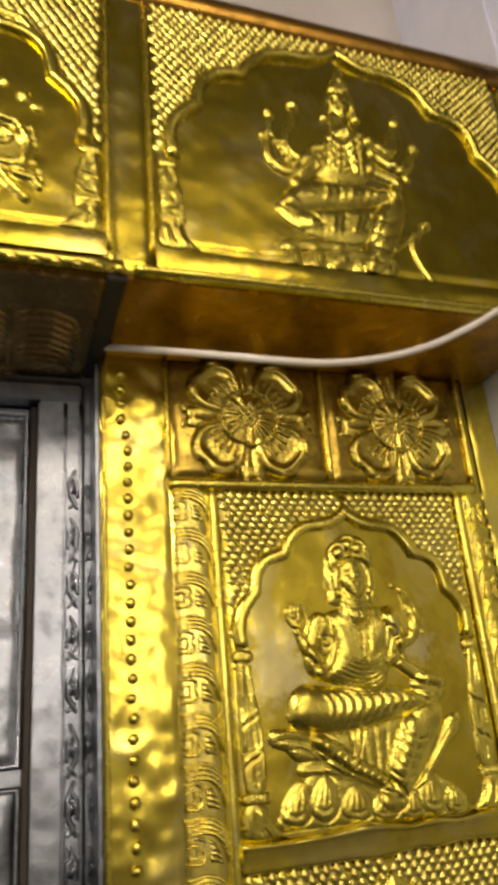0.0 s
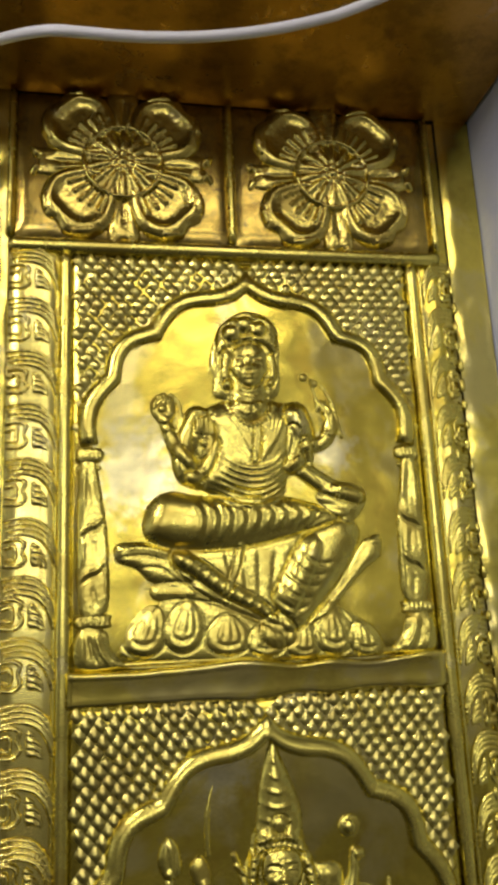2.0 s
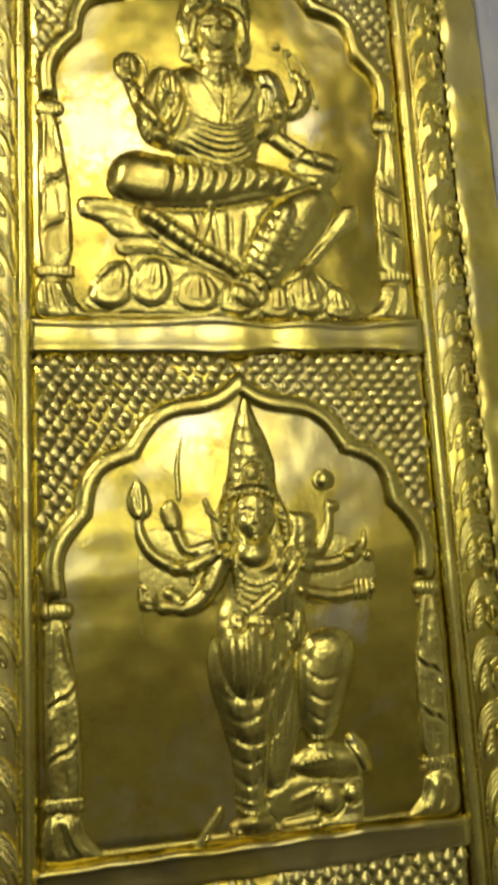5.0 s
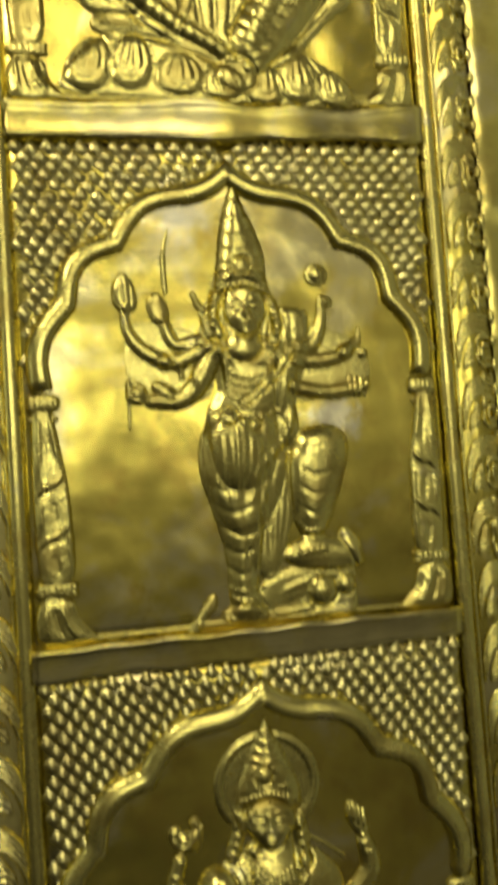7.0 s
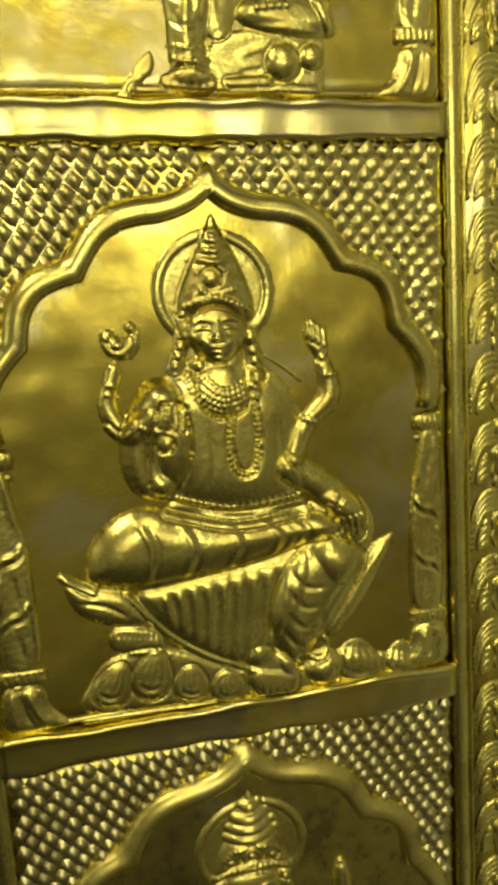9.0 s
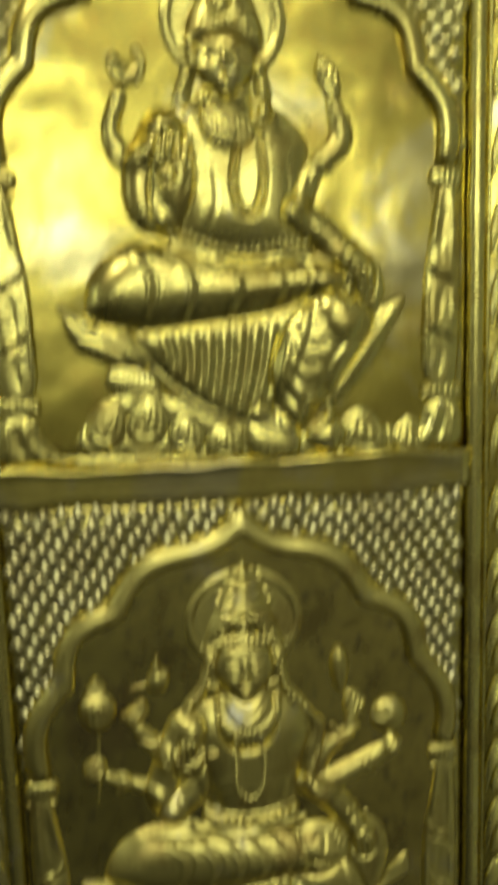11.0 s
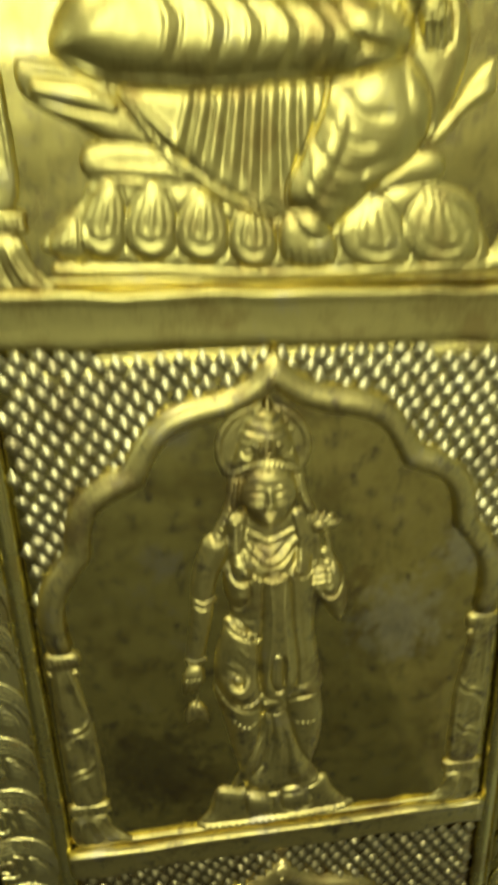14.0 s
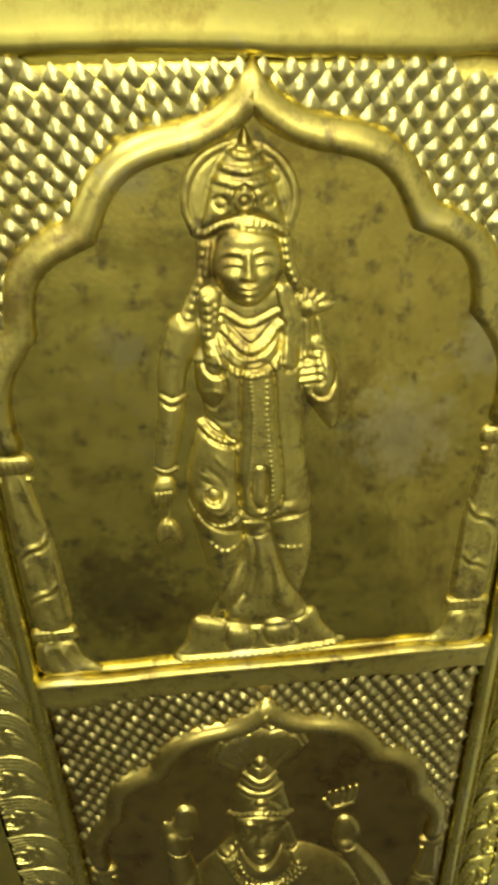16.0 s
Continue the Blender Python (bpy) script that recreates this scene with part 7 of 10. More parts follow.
    s.rod([(0.0595, 0.9059, 0.0016), (0.0630, 0.9001, 0.0016), (0.0588, 0.8947, 0.0016)], 0.90, 0.70, 0.0007)
    s.pad([(0.0362, 0.9090), (0.0408, 0.9170), (0.0475, 0.9175), (0.0505, 0.9097), (0.0452, 0.9030), (0.0384, 0.9034)], 0.0040, 0.0037, 0.70, 0.0008)
    s.rod([(0.0378, 0.9131, 0.0017), (0.0429, 0.9166, 0.0013)], 0.80, 0.85, 0.0005)
    s.rod([(0.0392, 0.9103, 0.0017), (0.0443, 0.9138, 0.0013)], 0.80, 0.85, 0.0005)
    s.rod([(0.0406, 0.9074, 0.0017), (0.0457, 0.9110, 0.0013)], 0.80, 0.85, 0.0005)
    s.rod([(0.0420, 0.9046, 0.0017), (0.0471, 0.9082, 0.0013)], 0.80, 0.85, 0.0005)
    s.rod([(0.0451, 0.9176, 0.0015), (0.0462, 0.9262, 0.0015), (0.0460, 0.9316, 0.0012)], 0.90, 0.70, 0.0007)
    s.rod([(0.0451, 0.9016, 0.0016), (0.0437, 0.8891, 0.0009)], 0.90, 0.70, 0.0007)
    s.chase([(0.0486, 0.8930), (0.0715, 0.8801)], 0.00082, -0.00040)
    s.pad([(0.0355, 0.9457), (0.0381, 0.9534), (0.0462, 0.9568), (0.0543, 0.9535), (0.0575, 0.9450), (0.0540, 0.9361), (0.0458, 0.9316), (0.0382, 0.9367)], 0.0070, 0.0083, 0.70, 0.0008)
    s.pad([(0.0398, 0.9580), (0.0435, 0.9625), (0.0463, 0.9655), (0.0492, 0.9624), (0.0525, 0.9577), (0.0461, 0.9553)], 0.0040, 0.0031, 0.70, 0.0008)
    s.chase([(0.0380, 0.9516), (0.0465, 0.9537), (0.0547, 0.9511)], 0.00091, -0.00100)
    s.chase([(0.0359, 0.9439), (0.0451, 0.9409), (0.0569, 0.9435)], 0.00091, -0.00080)
    s.chase([(0.0406, 0.9515), (0.0395, 0.9438), (0.0410, 0.9358)], 0.00067, -0.00060)
    s.chase([(0.0442, 0.9514), (0.0434, 0.9436), (0.0439, 0.9357)], 0.00068, -0.00060)
    s.chase([(0.0479, 0.9513), (0.0474, 0.9435), (0.0468, 0.9356)], 0.00068, -0.00060)
    s.chase([(0.0516, 0.9512), (0.0513, 0.9434), (0.0497, 0.9355)], 0.00068, -0.00060)
    s.chase([(0.0407, 0.9600), (0.0463, 0.9584), (0.0521, 0.9598)], 0.00077, -0.00090)
    s.rod([(0.1693, 0.8948, 0.0064), (0.1782, 0.9091, 0.0056), (0.1911, 0.9202, 0.0050), (0.1929, 0.9316, 0.0042)], 0.75, 0.70, 0.0007)
    s.rod([(0.1810, 0.9235, 0.0021), (0.1866, 0.9186, 0.0028), (0.1969, 0.9217, 0.0021)], 0.90, 0.70, 0.0007)
    s.string([(0.1836, 0.9147), (0.1959, 0.9165)], 0.00153, 0.60)
    s.pad([(0.1873, 0.9361), (0.1904, 0.9453), (0.1980, 0.9428), (0.2008, 0.9342), (0.1955, 0.9272), (0.1894, 0.9283)], 0.0040, 0.0046, 0.70, 0.0008)
    s.rod([(0.1891, 0.9360, 0.0019), (0.1919, 0.9433, 0.0015)], 0.80, 0.85, 0.0005)
    s.rod([(0.1919, 0.9342, 0.0019), (0.1947, 0.9415, 0.0015)], 0.80, 0.85, 0.0005)
    s.rod([(0.1947, 0.9324, 0.0019), (0.1975, 0.9397, 0.0015)], 0.80, 0.85, 0.0005)
    s.rod([(0.1976, 0.9306, 0.0019), (0.2004, 0.9379, 0.0015)], 0.80, 0.85, 0.0005)
    s.pad([(0.1801, 0.9613), (0.1822, 0.9703), (0.1857, 0.9729), (0.1899, 0.9696), (0.1920, 0.9592), (0.1900, 0.9473), (0.1865, 0.9432), (0.1822, 0.9489)], 0.0060, 0.0053, 0.70, 0.0008)
    s.chase([(0.1805, 0.9681), (0.1858, 0.9696), (0.1906, 0.9674)], 0.00103, -0.00080)
    s.chase([(0.1853, 0.9653), (0.1870, 0.9460)], 0.00089, -0.00070)
    s.rod([(0.1719, 0.8851, 0.0085), (0.1904, 0.8937, 0.0079), (0.2089, 0.9032, 0.0066), (0.2188, 0.9084, 0.0051)], 0.75, 0.70, 0.0007)
    s.string([(0.1989, 0.9016), (0.2068, 0.8922)], 0.00220, 0.60)
    s.string([(0.2032, 0.9038), (0.2111, 0.8950)], 0.00189, 0.60)
    s.pad([(0.2117, 0.9105), (0.2162, 0.9156), (0.2218, 0.9115), (0.2203, 0.9035), (0.2137, 0.9021)], 0.0040, 0.0041, 0.70, 0.0008)
    s.rod([(0.2134, 0.9074, 0.0018), (0.2176, 0.9126, 0.0014)], 0.80, 0.85, 0.0005)
    s.rod([(0.2161, 0.9055, 0.0018), (0.2203, 0.9107, 0.0014)], 0.80, 0.85, 0.0005)
    s.rod([(0.2187, 0.9036, 0.0018), (0.2229, 0.9088, 0.0014)], 0.80, 0.85, 0.0005)
    s.rod([(0.2155, 0.9273, 0.0115), (0.2158, 0.9273, 0.0115)], 0.60, 0.70, 0.0007)
    s.rod([(0.2100, 0.9310, 0.0039), (0.2104, 0.9310, 0.0039)], 0.70, 0.70, 0.0007)
    s.chase([(0.2080, 0.9239), (0.2159, 0.9215), (0.2237, 0.9247)], 0.00125, -0.00080)
    s.pad([(0.1627, 0.9439), (0.1711, 0.9338), (0.1779, 0.9251), (0.1746, 0.9093), (0.1688, 0.8919), (0.1633, 0.8877), (0.1642, 0.9098), (0.1689, 0.9240), (0.1627, 0.9355)], 0.0040, 0.0041, 0.70, 0.0008)
    s.chase([(0.1666, 0.9326), (0.1719, 0.9210), (0.1675, 0.8949)], 0.00089, -0.00070)
    s.rod([(0.1663, 0.8884, 0.0078), (0.1808, 0.8776, 0.0087), (0.1919, 0.8630, 0.0081), (0.1987, 0.8524, 0.0067)], 0.80, 0.70, 0.0007)
    s.string([(0.1879, 0.8701), (0.1980, 0.8725)], 0.00222, 0.70)
    s.string([(0.1919, 0.8645), (0.2033, 0.8666)], 0.00192, 0.70)
    s.pad([(0.1915, 0.8551), (0.2026, 0.8606), (0.2071, 0.8518), (0.2043, 0.8398), (0.1959, 0.8398), (0.1918, 0.8466)], 0.0030, 0.0052, 0.70, 0.0008)
    s.rod([(0.1942, 0.8508, 0.0022), (0.1958, 0.8411, 0.0017)], 0.80, 0.85, 0.0005)
    s.rod([(0.1974, 0.8515, 0.0022), (0.1990, 0.8418, 0.0017)], 0.80, 0.85, 0.0005)
    s.rod([(0.2006, 0.8523, 0.0022), (0.2023, 0.8425, 0.0017)], 0.80, 0.85, 0.0005)
    s.rod([(0.2038, 0.8530, 0.0023), (0.2055, 0.8432, 0.0017)], 0.80, 0.85, 0.0005)
    s.rod([(0.0954, 0.9302, 0.0115), (0.0858, 0.9107, 0.0103), (0.0804, 0.8906, 0.0097), (0.0873, 0.8785, 0.0079)], 0.75, 0.70, 0.0007)
    s.string([(0.0809, 0.9137), (0.0873, 0.9078), (0.0967, 0.9096)], 0.00181, 0.70)
    s.chase([(0.0839, 0.9192), (0.0899, 0.9156), (0.0989, 0.9174)], 0.00139, 0.00080)
    s.rod([(0.0862, 0.8798, 0.0086), (0.0981, 0.8901, 0.0086), (0.1013, 0.9014, 0.0066), (0.0998, 0.9100, 0.0052)], 0.75, 0.70, 0.0007)
    s.pad([(0.0876, 0.9134), (0.0908, 0.9244), (0.1009, 0.9262), (0.1063, 0.9176), (0.1043, 0.9056), (0.0972, 0.8988), (0.0893, 0.9015)], 0.0050, 0.0067, 0.70, 0.0008)
    s.rod([(0.0893, 0.9156, 0.0021), (0.0891, 0.9250, 0.0017)], 0.80, 0.85, 0.0005)
    s.rod([(0.0929, 0.9149, 0.0021), (0.0927, 0.9243, 0.0017)], 0.80, 0.85, 0.0005)
    s.rod([(0.0966, 0.9141, 0.0021), (0.0963, 0.9236, 0.0017)], 0.80, 0.85, 0.0005)
    s.rod([(0.1002, 0.9134, 0.0021), (0.1000, 0.9229, 0.0017)], 0.80, 0.85, 0.0005)
    s.rod([(0.1017, 0.9150, 0.0020), (0.1083, 0.9181, 0.0020), (0.1126, 0.9184, 0.0013)], 0.80, 0.70, 0.0007)
    s.rod([(0.0950, 0.9052, 0.0039), (0.0953, 0.9052, 0.0039)], 0.50, 0.70, 0.0007)
    s.chase([(0.1064, 0.8983), (0.1133, 0.8833), (0.1102, 0.8761)], 0.00202, -0.00070)
    s.chase([(0.1565, 0.9043), (0.1536, 0.8868), (0.1567, 0.8746)], 0.00211, -0.00070)
    s.chase([(0.1040, 0.8955), (0.1209, 0.9004), (0.1239, 0.9060)], 0.00115, 0.00060)
    s.chase([(0.1075, 0.8866), (0.1208, 0.8946)], 0.00116, 0.00060)
    s.rod([(0.1053, 0.8797, 0.0023), (0.1294, 0.8752, 0.0028), (0.1579, 0.8793, 0.0025)], 0.80, 0.70, 0.0007)
    s.rod([(0.1052, 0.8756, 0.0030), (0.1294, 0.8704, 0.0035), (0.1585, 0.8745, 0.0032)], 0.80, 0.70, 0.0007)
    s.string([(0.1052, 0.8756), (0.1294, 0.8704), (0.1585, 0.8745)], 0.00234, 0.70)
    s.rod([(0.0998, 0.8694, 0.0024), (0.1293, 0.8619, 0.0028), (0.1635, 0.8674, 0.0025)], 0.70, 0.70, 0.0007)
    s.rod([(0.1307, 0.8688, 0.0045), (0.1310, 0.8687, 0.0045)], 0.60, 0.70, 0.0007)
    s.rod([(0.1308, 0.9476, 0.0151), (0.1306, 0.9325, 0.0172)], 0.30, 0.70, 0.0007)
    s.string([(0.1231, 0.9300), (0.1234, 0.9089), (0.1237, 0.8944), (0.1310, 0.8867), (0.1379, 0.8930), (0.1398, 0.9081), (0.1381, 0.9294)], 0.00172, 0.80)
    s.string([(0.1155, 0.9481), (0.1164, 0.9385), (0.1237, 0.9308), (0.1306, 0.9283), (0.1387, 0.9303), (0.1463, 0.9375), (0.1480, 0.9477)], 0.00154, 0.70)
    s.string([(0.1147, 0.9481), (0.1159, 0.9374), (0.1237, 0.9283), (0.1305, 0.9255), (0.1387, 0.9277), (0.1469, 0.9364), (0.1489, 0.9476)], 0.00154, 0.70)
    s.string([(0.1138, 0.9481), (0.1153, 0.9364), (0.1236, 0.9258), (0.1305, 0.9227), (0.1387, 0.9252), (0.1475, 0.9352), (0.1498, 0.9476)], 0.00154, 0.70)
    s.string([(0.1130, 0.9481), (0.1147, 0.9353), (0.1236, 0.9233), (0.1305, 0.9199), (0.1387, 0.9227), (0.1480, 0.9341), (0.1506, 0.9476)], 0.00154, 0.70)
    s.chase([(0.1174, 0.9453), (0.1306, 0.9339), (0.1451, 0.9444)], 0.00141, 0.00090)
    s.chase([(0.1195, 0.9485), (0.1307, 0.9394), (0.1434, 0.9478)], 0.00113, 0.00080)
    s.rod([(0.1116, 0.9720, 0.0044), (0.1091, 0.9616, 0.0044), (0.1050, 0.9510, 0.0045), (0.0978, 0.9432, 0.0045)], 0.60, 0.70, 0.0007)
    s.string([(0.1116, 0.9720), (0.1091, 0.9616), (0.1050, 0.9510), (0.0978, 0.9432)], 0.00239, 0.60)
    s.rod([(0.1503, 0.9713, 0.0043), (0.1515, 0.9606, 0.0043), (0.1544, 0.9497, 0.0044), (0.1609, 0.9412, 0.0044)], 0.60, 0.70, 0.0007)
    s.string([(0.1503, 0.9713), (0.1515, 0.9606), (0.1544, 0.9497), (0.1609, 0.9412)], 0.00230, 0.60)
    s.rod([(0.1124, 0.9540, 0.0048), (0.1127, 0.9540, 0.0048)], 0.80, 0.70, 0.0007)
    s.rod([(0.1461, 0.9526, 0.0046), (0.1464, 0.9526, 0.0046)], 0.80, 0.70, 0.0007)
    s.rod([(0.1137, 0.9667, 0.0029), (0.1130, 0.9588, 0.0029)], 0.80, 0.70, 0.0007)
    s.rod([(0.1491, 0.9660, 0.0026), (0.1480, 0.9580, 0.0026)], 0.80, 0.70, 0.0007)
    s.visage(0.1304, 0.9648, 0.0174, 0.0207, 0.0140, 0.00, 0.55)
    s.pad([(0.1311, 1.0287), (0.1348, 1.0219), (0.1408, 1.0155), (0.1435, 1.0055), (0.1463, 0.9995), (0.1508, 0.9892), (0.1525, 0.9753), (0.1306, 0.9816), (0.1084, 0.9759), (0.1099, 0.9895), (0.1150, 0.9996), (0.1173, 1.0060), (0.1207, 1.0154), (0.1272, 1.0218)], 0.0090, 0.0156, 0.55, 0.0008)
    s.rod([(0.1264, 1.0209, 0.0028), (0.1310, 1.0194, 0.0034), (0.1362, 1.0214, 0.0028)], 0.55, 0.90, 0.0007)
    s.rod([(0.1217, 1.0140, 0.0028), (0.1309, 1.0125, 0.0034), (0.1408, 1.0145, 0.0028)], 0.55, 0.90, 0.0007)
    s.rod([(0.1184, 1.0075, 0.0028), (0.1308, 1.0060, 0.0035), (0.1441, 1.0081, 0.0029)], 0.55, 0.90, 0.0007)
    s.rod([(0.1166, 1.0020, 0.0028), (0.1308, 1.0005, 0.0035), (0.1457, 1.0025, 0.0029)], 0.55, 0.90, 0.0007)
    s.chase([(0.1163, 0.9988), (0.1307, 0.9970), (0.1463, 0.9995)], 0.00135, -0.00110)
    s.pad([(0.1251, 0.9842), (0.1246, 0.9912), (0.1307, 0.9962), (0.1362, 0.9911), (0.1367, 0.9841), (0.1306, 0.9821)], 0.0030, 0.0039, 0.70, 0.0008)
    s.rod([(0.1305, 0.9886, 0.0032), (0.1308, 0.9886, 0.0032)], 0.60, 0.70, 0.0007)
    s.string([(0.1142, 0.9874), (0.1184, 0.9937), (0.1247, 0.9950)], 0.00136, 0.60)
    s.string([(0.1374, 0.9949), (0.1440, 0.9936), (0.1480, 0.9876)], 0.00139, 0.60)
    s.rod([(0.1181, 0.9861, 0.0031), (0.1184, 0.9861, 0.0031)], 0.50, 0.70, 0.0007)
    s.rod([(0.1430, 0.9866, 0.0032), (0.1433, 0.9866, 0.0032)], 0.50, 0.70, 0.0007)
    s.rod([(0.1084, 0.9767, 0.0028), (0.1195, 0.9802, 0.0032), (0.1306, 0.9821, 0.0035), (0.1418, 0.9799, 0.0032), (0.1531, 0.9761, 0.0030)], 0.70, 0.70, 0.0007)
    s.string([(0.1084, 0.9767), (0.1306, 0.9821), (0.1531, 0.9761)], 0.00164, 0.60)


def standing_with_flower(s):
    s.pad([(0.1013, 0.6694), (0.1044, 0.6809), (0.1124, 0.6883), (0.1255, 0.6902), (0.1395, 0.6873), (0.1473, 0.6770), (0.1489, 0.6673), (0.1451, 0.6552), (0.1392, 0.6508), (0.1069, 0.6524), (0.1032, 0.6583)], 0.0012, 0.0018, 0.70, 0.0008)
    s.rod([(0.1427, 0.6538, 0.0024), (0.1459, 0.6591, 0.0024), (0.1474, 0.6650, 0.0024), (0.1472, 0.6711, 0.0023), (0.1452, 0.6768, 0.0023), (0.1418, 0.6818, 0.0023), (0.1371, 0.6857, 0.0023), (0.1316, 0.6882, 0.0022), (0.1257, 0.6892, 0.0022), (0.1197, 0.6887, 0.0022), (0.1141, 0.6866, 0.0022), (0.1092, 0.6831, 0.0022), (0.1055, 0.6785, 0.0023), (0.1033, 0.6730, 0.0023), (0.1026, 0.6670, 0.0023), (0.1037, 0.6610, 0.0023), (0.1065, 0.6555, 0.0024)], 0.50, 0.70, 0.0007)
    s.pad([(0.0927, 0.4450), (0.1093, 0.4416), (0.1312, 0.4375), (0.1571, 0.4467), (0.1637, 0.4341), (0.1726, 0.4172), (0.1276, 0.4123), (0.0817, 0.4139), (0.0873, 0.4293)], 0.0045, 0.0043, 0.70, 0.0008)
    s.chase([(0.0937, 0.4407), (0.0913, 0.4289), (0.0860, 0.4206)], 0.00125, -0.00070)
    s.rod([(0.0818, 0.4157, 0.0037), (0.1276, 0.4159, 0.0037), (0.1745, 0.4197, 0.0034)], 0.70, 0.70, 0.0007)
    s.string([(0.0818, 0.4157), (0.1276, 0.4159), (0.1745, 0.4197)], 0.00208, 0.60)
    s.rod([(0.1445, 0.5120, 0.0113), (0.1463, 0.4863, 0.0103), (0.1423, 0.4573, 0.0079)], 0.60, 0.70, 0.0007)
    s.string([(0.1386, 0.4926), (0.1528, 0.4921)], 0.00178, 0.60)
    s.chase([(0.1359, 0.5152), (0.1445, 0.5173), (0.1540, 0.5147)], 0.00143, 0.00080)
    s.rod([(0.1058, 0.5223, 0.0123), (0.1095, 0.4990, 0.0110), (0.1113, 0.4743, 0.0086), (0.1143, 0.4498, 0.0061)], 0.65, 0.70, 0.0007)
    s.string([(0.1026, 0.4996), (0.1115, 0.4929), (0.1219, 0.4971)], 0.00188, 0.70)
    s.chase([(0.1047, 0.4738), (0.1120, 0.4691)], 0.00120, -0.00060)
    s.pad([(0.1253, 0.5030), (0.1345, 0.5004), (0.1415, 0.4733), (0.1549, 0.4452), (0.1350, 0.4371), (0.1087, 0.4416), (0.1195, 0.4676)], 0.0050, 0.0099, 0.70, 0.0008)
    s.chase([(0.1280, 0.4955), (0.1256, 0.4690), (0.1188, 0.4439)], 0.00147, -0.00090)
    s.chase([(0.1295, 0.4953), (0.1305, 0.4685), (0.1269, 0.4431)], 0.00147, 0.00080)
    s.chase([(0.1310, 0.4952), (0.1354, 0.4680), (0.1351, 0.4422)], 0.00147, -0.00090)
    s.chase([(0.1324, 0.4951), (0.1402, 0.4675), (0.1433, 0.4414)], 0.00147, 0.00080)
    s.chase([(0.1339, 0.4949), (0.1451, 0.4671), (0.1515, 0.4405)], 0.00147, -0.00090)
    s.chase([(0.1106, 0.4423), (0.1312, 0.4384), (0.1533, 0.4462)], 0.00125, 0.00090)
    s.pad([(0.1229, 0.5021), (0.1267, 0.4881), (0.1206, 0.4635), (0.1110, 0.4514), (0.1007, 0.4442), (0.1097, 0.4646), (0.1188, 0.4832)], 0.0034, 0.0035, 0.70, 0.0008)
    s.chase([(0.1239, 0.4958), (0.1201, 0.4675), (0.1065, 0.4477)], 0.00088, -0.00080)
    s.pad([(0.1098, 0.4390), (0.1217, 0.4377), (0.1263, 0.4294), (0.1229, 0.4210), (0.1101, 0.4215)], 0.0040, 0.0044, 0.70, 0.0008)
    s.pad([(0.1306, 0.4393), (0.1423, 0.4415), (0.1503, 0.4320), (0.1471, 0.4236), (0.1326, 0.4234)], 0.0040, 0.0044, 0.70, 0.0008)
    s.chase([(0.1113, 0.4284), (0.1113, 0.4213)], 0.00070, -0.00070)
    s.chase([(0.1337, 0.4312), (0.1349, 0.4241)], 0.00070, -0.00070)
    s.chase([(0.1145, 0.4281), (0.1145, 0.4210)], 0.00070, -0.00070)
    s.chase([(0.1372, 0.4308), (0.1384, 0.4237)], 0.00071, -0.00070)
    s.chase([(0.1176, 0.4277), (0.1177, 0.4206)], 0.00070, -0.00070)
    s.chase([(0.1407, 0.4305), (0.1420, 0.4233)], 0.00071, -0.00070)
    s.chase([(0.1208, 0.4274), (0.1209, 0.4203)], 0.00070, -0.00070)
    s.chase([(0.1442, 0.4301), (0.1455, 0.4229)], 0.00071, -0.00070)
    s.pad([(0.1127, 0.6103), (0.1266, 0.6135), (0.1427, 0.6091), (0.1528, 0.5971), (0.1533, 0.5801), (0.1515, 0.5593), (0.1545, 0.5335), (0.1560, 0.5146), (0.1410, 0.5113), (0.1236, 0.5032), (0.1037, 0.5103), (0.0953, 0.5282), (0.0986, 0.5539), (0.1050, 0.5717), (0.1028, 0.5864), (0.1024, 0.6003)], 0.0100, 0.0172, 0.70, 0.0008)
    s.pad([(0.0976, 0.5540), (0.1049, 0.5702), (0.1171, 0.5588), (0.1203, 0.5362), (0.1197, 0.5177), (0.1081, 0.5117), (0.0972, 0.5196), (0.0941, 0.5350)], 0.0035, 0.0069, 0.70, 0.0008)
    s.rod([(0.1032, 0.5671, 0.0024), (0.1092, 0.5618, 0.0027), (0.1176, 0.5581, 0.0025)], 0.80, 0.70, 0.0007)
    s.string([(0.1032, 0.5671), (0.1092, 0.5618), (0.1176, 0.5581)], 0.00157, 0.70)
    s.string([(0.0972, 0.5196), (0.1081, 0.5117), (0.1198, 0.5211)], 0.00168, 0.70)
    s.chase([(0.0991, 0.5279), (0.1099, 0.5202), (0.1201, 0.5296)], 0.00111, 0.00060)
    s.chase([(0.1031, 0.5473), (0.1121, 0.5368), (0.1101, 0.5236)], 0.00135, -0.00060)
    s.chase([(0.1082, 0.5532), (0.1159, 0.5431)], 0.00107, 0.00050)
    s.rod([(0.1069, 0.5300, 0.0038), (0.1072, 0.5299, 0.0038)], 0.50, 0.70, 0.0007)
    s.chase([(0.1001, 0.5427), (0.1059, 0.5400)], 0.00081, 0.00060)
    s.chase([(0.1012, 0.5384), (0.1073, 0.5359)], 0.00082, -0.00060)
    s.chase([(0.1023, 0.5340), (0.1088, 0.5318)], 0.00083, 0.00060)
    s.chase([(0.1034, 0.5296), (0.1103, 0.5277)], 0.00083, -0.00060)
    s.chase([(0.1045, 0.5251), (0.1117, 0.5235)], 0.00084, 0.00060)
